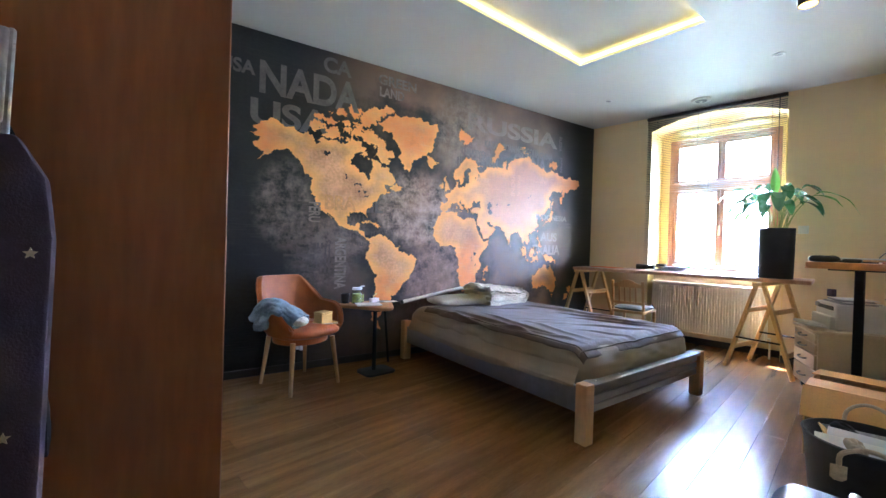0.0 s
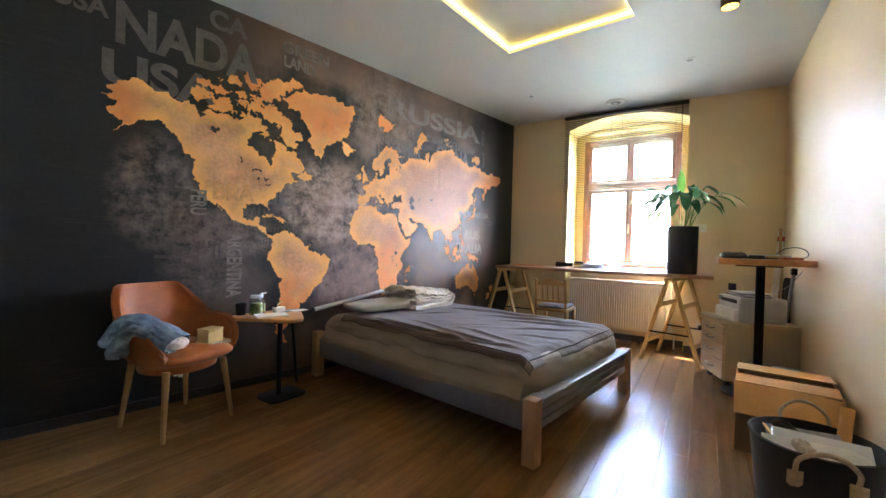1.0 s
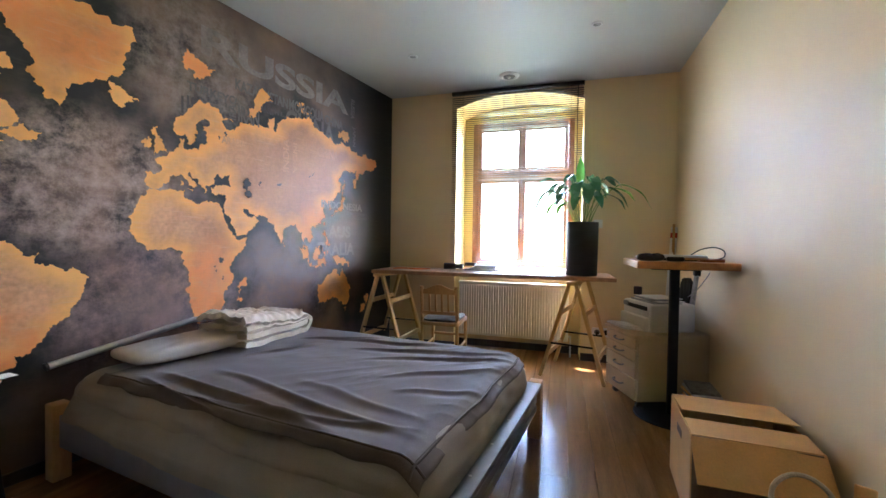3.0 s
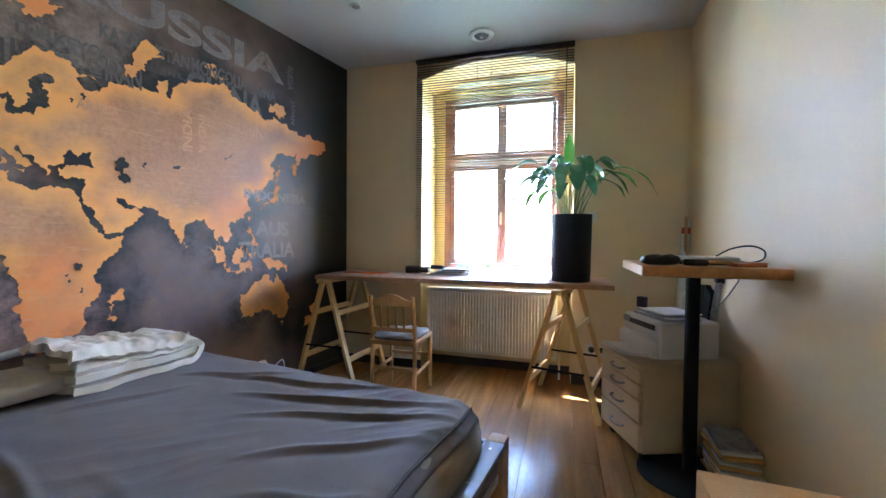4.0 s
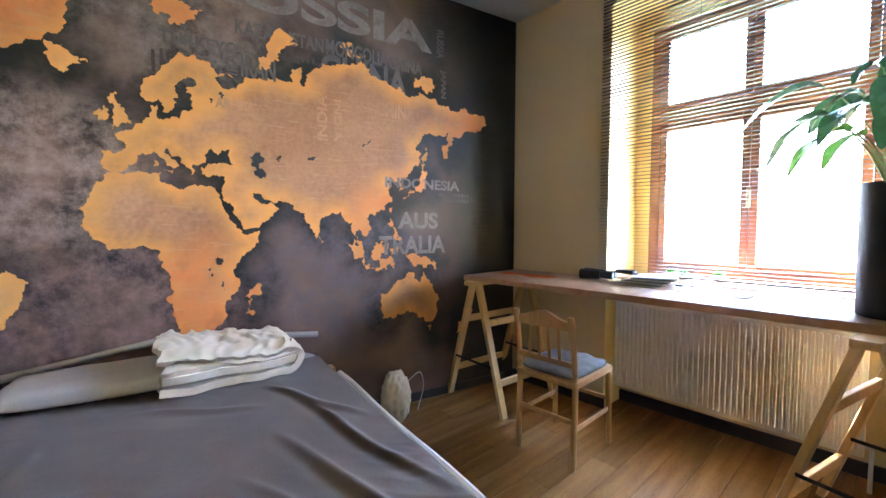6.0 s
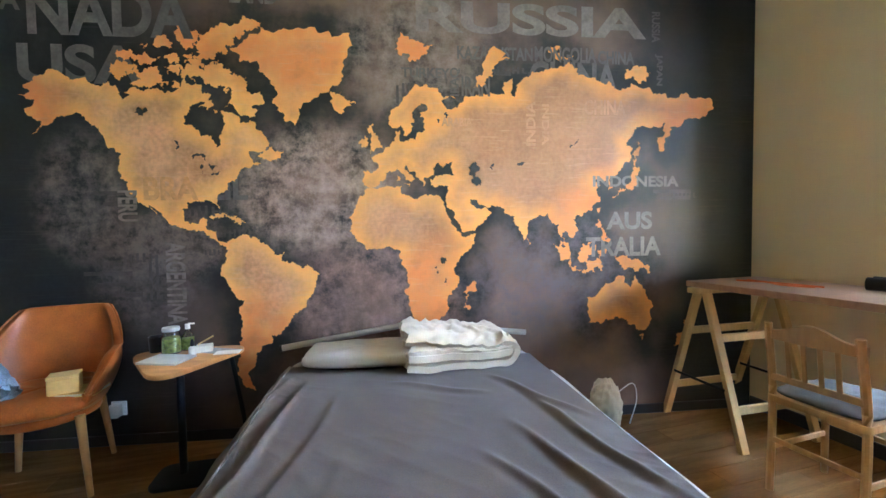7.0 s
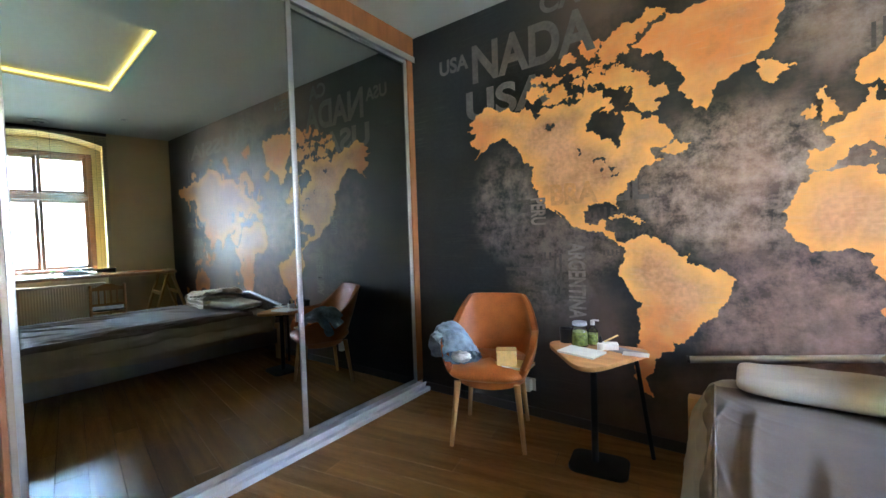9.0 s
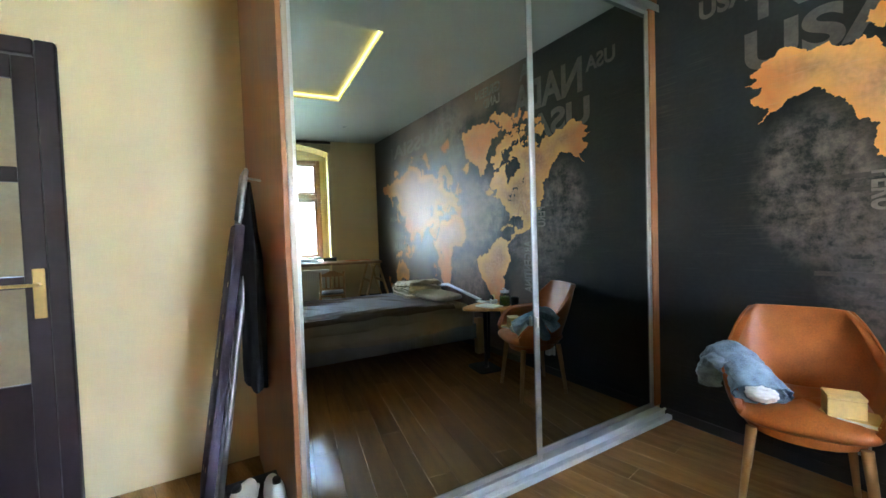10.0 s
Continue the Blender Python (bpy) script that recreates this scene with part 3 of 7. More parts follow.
for k in range(4):
    j = (k + 1) % 4
    bm.faces.new((lo[k], lo[j], top[j], top[k]))
bmesh.ops.recalc_face_normals(bm, faces=bm.faces)
ceiling = fixed("ceiling", bm, M["ceiling"], label="white ceiling with a lit rectangular recess", category="ceiling")

floor_m = pose(6.25, 5.0, 0, rz=10.76)
floor_in = floor_m.inverted()
poly = [floor_in @ Vector((*p, 0)) for p in ((0.45, 5.1), (6.60, 5.15), (7.15, 2.1), (0.45, 0.95))]
bm = bmesh.new()
fl = [bm.verts.new((p.x, p.y, -0.012)) for p in poly]
f = bm.faces.new(fl)
r = bmesh.ops.extrude_face_region(bm, geom=[f])
bmesh.ops.translate(bm, verts=[v for v in r["geom"] if isinstance(v, bmesh.types.BMVert)], vec=(0, 0, -0.1))
bmesh.ops.recalc_face_normals(bm, faces=bm.faces)
floor = fixed("floor", bm, M["floor"], floor_m, "reddish-brown laminate floor with a satin sheen", "floor")

# baseboards of the window wall, with the radiator's shadow in their colour
fixed("baseboard", box(N1, 0.014, 0.075, N1 / 2 + 0.01, -0.007, 0.037, bevel=0.003), M["base"], EAST, "dark baseboard with shade in its tone", "baseboard")
fixed("baseboard", box(0.80, 0.014, 0.075, N2 + 0.40, -0.007, 0.037, bevel=0.003), M["base"], EAST, "dark baseboard with shade in its tone", "baseboard")
fixed("baseboard", box(N2 - N1 - 0.02, 0.014, 0.075, (N1 + N2) / 2, 0.212, 0.037, bevel=0.003), M["base"], EAST, "dark baseboard with shade in its tone", "baseboard")
fixed("baseboard", box(4.6, 0.012, 0.06, 3.85, 4.99, 0.03, bevel=0.003), M["base"], label="dark baseboard with shade in its tone below the mural", category="baseboard")
fixed("baseboard", box(5.9, 0.014, 0.075, 3.0, -0.007, 0.037, bevel=0.003), M["wall"], SOUTH, "painted baseboard", "baseboard")

# ---- window ----
FRAME_Y = 0.41
window = new("window_1")
window.matrix_world = EAST @ pose(0, FRAME_Y, 0)
tagged(window, "brown wooden casement window with a transom", "window", kind="structure")
W1, W2, WB, WT, TR = 0.85, 1.948, 0.865, 2.485, 1.888
def wbar(name, x0, x1, z0, z1, d=0.06, y=0.0, parent=None):
    return part(name, box(x1 - x0, d, z1 - z0, (x0 + x1) / 2, y, (z0 + z1) / 2, bevel=0.006, seg=2), M["winwood"], parent or window)
wbar("frame_stile", W1, W1 + 0.06, WB, WT)
wbar("frame_stile", W2 - 0.06, W2, WB, WT)
wbar("frame_head", W1 + 0.06, W2 - 0.06, WT - 0.06, WT)
wbar("frame_foot", W1 + 0.06, W2 - 0.06, WB, WB + 0.055)
wbar("transom", W1 + 0.06, W2 - 0.06, TR - 0.04, TR + 0.045, 0.085, -0.012)
WM = (W1 + W2) / 2
for x0, x1, z0, z1 in ((W1 + 0.06, WM, WB + 0.055, TR - 0.04), (WM, W2 - 0.06, WB + 0.055, TR - 0.04),
                       (W1 + 0.06, WM, TR + 0.045, WT - 0.06), (WM, W2 - 0.06, TR + 0.045, WT - 0.06)):
    s = 0.042
    sash = part("sash", join(box(s, 0.045, z1 - z0 - 0.004, x0 + s / 2 + 0.001, -0.01, (z0 + z1) / 2, 0.005, 2), box(s, 0.045, z1 - z0 - 0.004, x1 - s / 2 - 0.001, -0.01, (z0 + z1) / 2, 0.005, 2),
                             box(x1 - x0 - 2 * s - 0.002, 0.045, s, (x0 + x1) / 2, -0.01, z0 + s / 2 + 0.002, 0.005, 2), box(x1 - x0 - 2 * s - 0.002, 0.045, s, (x0 + x1) / 2, -0.01, z1 - s / 2 - 0.002, 0.005, 2)), M["winwood"], window)
    pane = part("pane", box(x1 - x0 - 2 * s + 0.01, 0.004, z1 - z0 - 2 * s + 0.01, (x0 + x1) / 2, -0.008, (z0 + z1) / 2, bevel=0), M["glass"], sash)
    pane.visible_shadow = False
part("handle", join(box(0.02, 0.02, 0.12, WM, -0.045, 1.35, 0.006, 2), rod((WM, -0.02, 1.35), (WM, -0.05, 1.35), 0.008)), M["brass"], window, "brass handle")
fixed("window_surround", upright([(N1, 0.80), *arch(N1, N2, SPRING, CROWN)[0:1], *arch(N1, N2, SPRING, CROWN)[1:], (N2, 0.80), (W2, 0.80), (W2, WT), (W1, WT), (W1, 0.80)], FRAME_Y - 0.01, FRAME_Y + 0.12),
      M["reveal"], EAST, "painted surround of the window frame", "wall")

# far side of the street, a plain glowing backdrop
def backdrop_mat():
    m = bpy.data.materials.new("bright_distance")
    m.use_nodes = True
    t = m.node_tree
    b = t.nodes["Principled BSDF"]
    co = t.nodes.new("ShaderNodeTexCoord")
    sp = t.nodes.new("ShaderNodeSeparateXYZ")
    t.links.new(co.outputs["Object"], sp.inputs[0])
    rg = t.nodes.new("ShaderNodeMapRange")
    rg.inputs["From Min"].default_value = -4
    rg.inputs["From Max"].default_value = 15
    t.links.new(sp.outputs["Z"], rg.inputs["Value"])
    cr = t.nodes.new("ShaderNodeValToRGB")
    e = cr.color_ramp.elements
    e[0].position, e[0].color = 0.0, (0.12, 0.17, 0.10, 1)
    e[1].position, e[1].color = 1.0, (0.54, 0.80, 1.24, 1)
    for p, c in ((0.24, (0.16, 0.24, 0.15, 1)), (0.26, (0.62, 0.64, 0.62, 1)), (0.33, (0.62, 0.64, 0.64, 1)), (0.35, (0.34, 0.34, 0.40, 1)), (0.44, (0.36, 0.37, 0.43, 1)), (0.48, (0.57, 0.82, 1.20, 1))):
        n = e.new(p)
        n.color = c
    t.links.new(rg.outputs["Result"], cr.inputs["Fac"])
    t.links.new(cr.outputs["Color"], b.inputs["Emission Color"])
    b.inputs["Emission Strength"].default_value = SKYGLOW
    b.inputs["Base Color"].default_value = (0.5, 0.5, 0.5, 1)
    return m


SKYGLOW = 6.0
fixed("backdrop", box(40, 0.1, 20, 1.4, 10.0, 5.0, bevel=0), backdrop_mat(), EAST, "bright houses and sky across the street", "backdrop")
fixed("ground", box(60, 60, 0.2, 20, 3, -4.2, bevel=0), mat("street", (0.25, 0.25, 0.24), 0.9), label="pale street below the window", category="ground")

# venetian blind in front of the niche
blind = thing("venetian_blind", EAST @ pose(0, -0.024, 0), "brown horizontal-slat blind lowered with open slats", "blind")
BX1, BX2, BT, BB = 0.70, 2.022, 2.712, 0.898
part("head_rail", box(BX2 - BX1, 0.04, 0.035, (BX1 + BX2) / 2, 0, BT - 0.018, 0.004), M["slat"], blind)
part("bottom_rail", box(BX2 - BX1, 0.024, 0.010, (BX1 + BX2) / 2, 0, BB, 0.003), M["slat"], blind)
sl = bmesh.new()
prof = [(-0.0115, -0.0013), (-0.0045, 0.0006), (0.0045, 0.0006), (0.0115, -0.0013)]
vs = []
for x in (BX1 + 0.004, BX2 - 0.004):
    vs.append([sl.verts.new((x, y, z)) for y, z in prof])
for k in range(3):
    sl.faces.new((vs[0][k], vs[0][k + 1], vs[1][k + 1], vs[1][k]))
bmesh.ops.solidify(sl, geom=sl.faces[:], thickness=0.0006)
slat = part("slat", sl, M["slat"], blind)
zs = np.arange(BB + 0.024, BT - 0.045, 0.0208)
slat.location = (0, 0, zs[0])
slat.rotation_euler = (radians(-3), 0, 0)
for z in zs[1:]:
    o = new("slat", slat.data)
    o.parent = blind
    o.location = (0, 0, z)
    o.rotation_euler = (radians(-3 + random.uniform(-2.5, 2.5)), 0, 0)
for x in (BX1 + 0.12, (BX1 + BX2) / 2, BX2 - 0.12):
    part("ladder_cord", join(rod((x, -0.0135, BB), (x, -0.0135, BT - 0.03), 0.0009, sides=6), rod((x, 0.0135, BB), (x, 0.0135, BT - 0.03), 0.0009, sides=6)), M["slat"], blind)
part("tilt_wand", rod((BX2 - 0.06, -0.028, 1.62), (BX2 - 0.06, -0.028, BT - 0.03), 0.004, sides=8), M["black"], blind)
part("pull_cord", rod((BX1 + 0.55, -0.027, 1.98), (BX1 + 0.55, -0.027, BT - 0.03), 0.002, sides=6), M["slat"], blind)

# radiator in the niche
radi = thing("radiator", EAST @ pose(0, 0.035, 0), "white ribbed panel radiator below the window", "radiator")
R1, R2, RB, RT = 0.79, 1.915, 0.155, 0.715
part("body", box(R2 - R1, 0.05, RT - RB, (R1 + R2) / 2, 0.035, (RB + RT) / 2, 0.008, 2), M["radiator"], radi)
nr = 42
rib = box(0.0145, 0.022, RT - RB - 0.05, 0, 0, 0, 0.006, 2)
rib0 = part("rib", rib, M["radiator"], radi)
for k in range(nr):
    o = rib0 if k == 0 else new("rib", rib0.data)
    o.parent = radi
    o.location = (R1 + 0.025 + (R2 - R1 - 0.05) * k / (nr - 1), 0.009, (RB + RT) / 2)
part("top_grille", box(R2 - R1 + 0.004, 0.08, 0.02, (R1 + R2) / 2, 0.025, RT + 0.004, 0.004), M["radiator"], radi)
part("valve", join(rod((R2 + 0.0, 0.035, RB + 0.05), (R2 + 0.03, 0.035, RB + 0.05), 0.012), rod((R2 + 0.022, 0.035, RB + 0.05), (R2 + 0.022, 0.035, 0.0), 0.008)), M["white"], radi)
for x in (R1 + 0.2, R2 - 0.2):
    part("bracket", box(0.03, 0.13, 0.03, x, 0.12, RT - 0.12, 0.003), M["white"], radi)

# ---- mural ----
mural = part("wall_mural", sheet(118, 68, lambda u, v: (1.51 + 4.74 * u, 4.998, (CEIL - 0.002) * v), 0.0), M["mural"])
tagged(mural, "dark printed world map mural covering the whole wall", "mural", kind="structure")
SHORES = []


def plot(lon, lat):
    """Longitude and latitude to a place on the wall (Miller's projection)."""
    x = 3.8895 + 0.010977 * lon
    z = 1.0108 + 0.011748 * math.degrees(1.25 * math.asinh(math.tan(radians(0.8 * lat))))
    # the print's own liberties: a wider north of America, flatter middle latitudes
    w = min(1.0, max(0.0, (-60 - lon) / 50))
    s = min(1.0, max(0.0, (lat - 5) / 25))
    return Vector((x + (0.03 * (1 - s) - 0.045 * s) * w, z - 0.03 * math.exp(-((lat - 42) / 17) ** 2)))


def coast(points, rough=0.16, rounds=4):
    """A shoreline through the points, broken up by midpoint displacement."""
    pts = [plot(*p) for p in points]
    for k in range(rounds):
        out = []
        for a, b in zip(pts, pts[1:] + pts[:1]):
            d = b - a
            out.append(a)
            if d.length > 0.008:
                out.append((a + b) / 2 + Vector((-d.y, d.x)) * random.gauss(0, rough))
        pts = out
    return pts


def printed(name, points, material, y, rough=0.16, label="", rim=0.16):
    """A flat printed shape on the mural with its distance from the shore stored for the ink's rim."""
    ring = coast(points, rough)
    n = len(ring)
    SHORES.extend((p.x, p.y) for p in ring)
    xs, zs_ = [p.x for p in ring], [p.y for p in ring]
    verts = list(ring)
    step = 0.035
    gx = np.arange(min(xs), max(xs), step)
    gz = np.arange(min(zs_), max(zs_), step)
    for i, x in enumerate(gx):
        for z in gz:
            verts.append(Vector((x + random.uniform(-0.008, 0.008), z + random.uniform(-0.008, 0.008))))
    vs_, _, fs_, *_ = delaunay_2d_cdt(verts, [(k, (k + 1) % n) for k in range(n)], [list(range(n))], 1, 1e-5)
    seg = np.array([[p.x, p.y] for p in ring])
    nxt = np.roll(seg, -1, axis=0)
    d = nxt - seg
    ll = (d * d).sum(1) + 1e-12
    me = bpy.data.meshes.new(name)
    me.from_pydata([(v.x, y, v.y) for v in vs_], [], [f if len(f) < 3 else f for f in fs_])
    me.materials.append(material)
    at = me.attributes.new("inland", "FLOAT", "POINT")
    for i, v in enumerate(vs_):
        p = np.array([v.x, v.y])
        t = (((p - seg) * d).sum(1) / ll).clip(0, 1)
        at.data[i].value = min(1.0, math.sqrt((((seg + t[:, None] * d) - p) ** 2).sum(1).min()) / rim)
    ob = new(name, me)
    ob.parent = mural
    if label:
        ob["label"] = label
    return ob


AMERICA_EAST = [(-168, 66), (-163, 67), (-166, 68.5), (-157, 71), (-145, 70), (-135, 69), (-128, 70), (-115, 68.5), (-108, 68), (-97, 68), (-94, 72), (-86, 69.5), (-82, 67), (-87, 65),
                (-94, 61), (-94.5, 58.8), (-88, 56.8), (-82.5, 55), (-80, 51.2), (-78.8, 52), (-79, 55), (-77, 57.5), (-78, 62.3), (-73, 62), (-69.5, 59), (-65, 60), (-62, 57), (-56, 53),
                (-60, 50), (-66, 50), (-65, 48), (-60.5, 46), (-66, 44), (-70, 43.5), (-71, 41.5), (-76, 38), (-76, 35), (-81, 31)]
AMERICA_WEST = [(-80.3, 26), (-82, 28.5), (-84, 30), (-89.5, 29.5), (-94, 29.5), (-97.5, 26), (-97.5, 21), (-95, 18.5), (-91, 18.8), (-90, 21), (-87, 21), (-88, 16), (-83.5, 15), (-83.5, 10.5),
                (-79.5, 9.3), (-77.5, 8), (-83, 8.3), (-87, 12.8), (-94, 16), (-101, 17.5), (-105.5, 20), (-107, 24), (-112.5, 29.5), (-114.5, 31.5), (-109.5, 23), (-115, 29), (-117, 32.5), (-120.5, 35),
                (-124, 40), (-124, 46.5), (-123, 49), (-128, 51), (-133, 56), (-137, 58.5), (-147, 60.5), (-152, 60), (-156, 57.5), (-163, 55), (-158, 58.5), (-162, 59.5), (-166, 62), (-161, 64.5)]
EUROPE = [(-5.5, 36), (-9, 37), (-9.5, 39), (-9, 43), (-2, 43.5), (-1.2, 46), (-4.5, 48.3), (1.5, 50), (4, 52), (8, 54), (8.2, 57), (10.6, 57.5), (10.5, 54), (14, 54), (19, 54.5), (21, 57), (24, 57.5),
          (23.5, 59.3), (30, 60), (23, 60), (21.5, 61.5), (25, 65), (22, 65.8), (17.5, 61.5), (18.5, 60), (16.5, 57), (14, 55.5), (12.5, 56), (11, 59), (7, 58), (5, 60), (5.5, 62), (12, 66), (16, 69),
          (25, 71), (31, 70), (41, 67), (33, 66.5), (38, 64), (44, 66), (46, 68)]
ASIA_NORTH = [(54, 68.5), (60, 69), (68, 68.5), (67, 72), (72, 73), (73, 68), (76, 72), (81, 73.5), (90, 75.5), (104, 77.7), (113, 74), (120, 73), (127, 73), (130, 71), (140, 72.5), (150, 71.5), (160, 70),
              (170, 70), (180, 69), (190, 66), (186, 64.5), (178, 62.5), (170, 60), (163, 59.5), (163, 56.5), (157, 51), (155.5, 56), (160, 61), (155, 59.5), (143, 59.3), (137, 54), (141, 52), (139, 47),
              (132, 43), (127.5, 40), (129.3, 36), (126.5, 34.5), (125, 39), (121.5, 39), (118, 39), (122, 37), (119.5, 35), (122, 31)]
ASIA_SOUTH = [(121, 28), (117, 23.5), (110, 20.5), (108, 21.5), (106, 19), (109, 13), (105, 9), (101, 13), (99.5, 9.5), (104, 1.5), (100.5, 5.5), (98.5, 10), (97.5, 16.5), (94, 17), (91.5, 22.5), (87, 21.5),
              (80.2, 15.5), (80, 12), (77.5, 8), (73.5, 16), (72.5, 21), (70, 20.8), (66.7, 25), (57, 25.7), (50, 30), (48, 30), (51.5, 25), (56.3, 26), (59.8, 22.5), (55, 17.5), (45, 13), (43, 13),
              (42.5, 16), (39, 21), (35, 28)]
LEVANT = [(34.5, 31.3), (36, 36.5), (30.5, 36.5), (27, 37), (26.5, 40), (29, 41), (35, 42), (41, 41.5), (37.5, 45), (38.5, 47), (35, 46.3), (33.5, 44.5), (31, 46.5), (28, 44), (28.5, 41.7), (26, 40.8),
          (23, 40.3), (24, 38), (22.5, 36.5), (19.5, 40.5), (19, 42.5), (13.5, 45.5), (12.5, 44), (16, 42), (18.3, 40), (16.5, 38.8), (12, 42), (9, 44.3), (5, 43.3), (3, 42.5), (-0.3, 39), (-2, 36.8)]
AFRICA = [(-6, 35.8), (-9.5, 32), (-13, 27.5), (-17, 21), (-16.5, 14.5), (-13, 9), (-7.7, 4.5), (-2, 5), (4, 6.3), (8.5, 4.5), (9.5, 0), (13, -6), (13.5, -11), (11.8, -17), (15, -26), (18.3, -34), (20, -34.8),
          (25.5, -34), (31, -29.5), (35, -24), (35, -19.5), (40.5, -15), (39, -7), (41.5, -1.8), (48, 4.5), (51, 11.8), (44, 10.5), (42.5, 12.5), (37.5, 19), (34.5, 25.5), (32.5, 30), (32, 31.2), (25, 31.7),
          (20, 31), (19.5, 30.3), (15, 32.3), (10.5, 34), (11, 37), (3, 37), (-2, 35.2)]
SOUTH_AMERICA = [(-77.5, 8), (-75, 10.8), (-72, 12), (-62, 10.7), (-57, 6), (-51, 4.5), (-50, 0), (-44, -2.5), (-38, -4), (-35, -7), (-37, -12), (-39, -17), (-41.5, -22.5), (-48, -26), (-53, -33), (-58, -34.5),
                 (-57.5, -38), (-62, -39), (-65, -43), (-66, -47), (-69, -51), (-66, -56), (-71, -55), (-75, -50), (-74, -44), (-73.5, -37), (-71.5, -30), (-70.3, -18.5), (-76, -14), (-79, -8), (-81.3, -5), (-80, -1), (-78, 2)]
GREENLAND = [(-73, 78.3), (-65, 80.5), (-55, 82), (-35, 83), (-15, 82.2), (-13, 79.5), (-16, 77), (-18, 72.5), (-23, 70), (-30, 68), (-39, 65), (-43, 58.4), (-49, 60.6), (-54, 65.5), (-53, 69.5), (-57, 72), (-61, 75.6)]
AUSTRALIA = [(115, -34.5), (114, -26), (114, -22), (121, -19.5), (125, -15), (129, -15), (131, -12), (136.5, -12), (136, -15), (140, -17.5), (142.5, -11), (145.5, -15.5), (149, -20.5), (153, -26), (152, -32),
             (150, -37.5), (144, -38.5), (139, -36), (137.5, -33.5), (132, -32), (125, -33), (119, -34.5)]
LANDS = [AMERICA_EAST + AMERICA_WEST, EUROPE + ASIA_NORTH + ASIA_SOUTH + LEVANT, AFRICA, SOUTH_AMERICA, GREENLAND, AUSTRALIA]
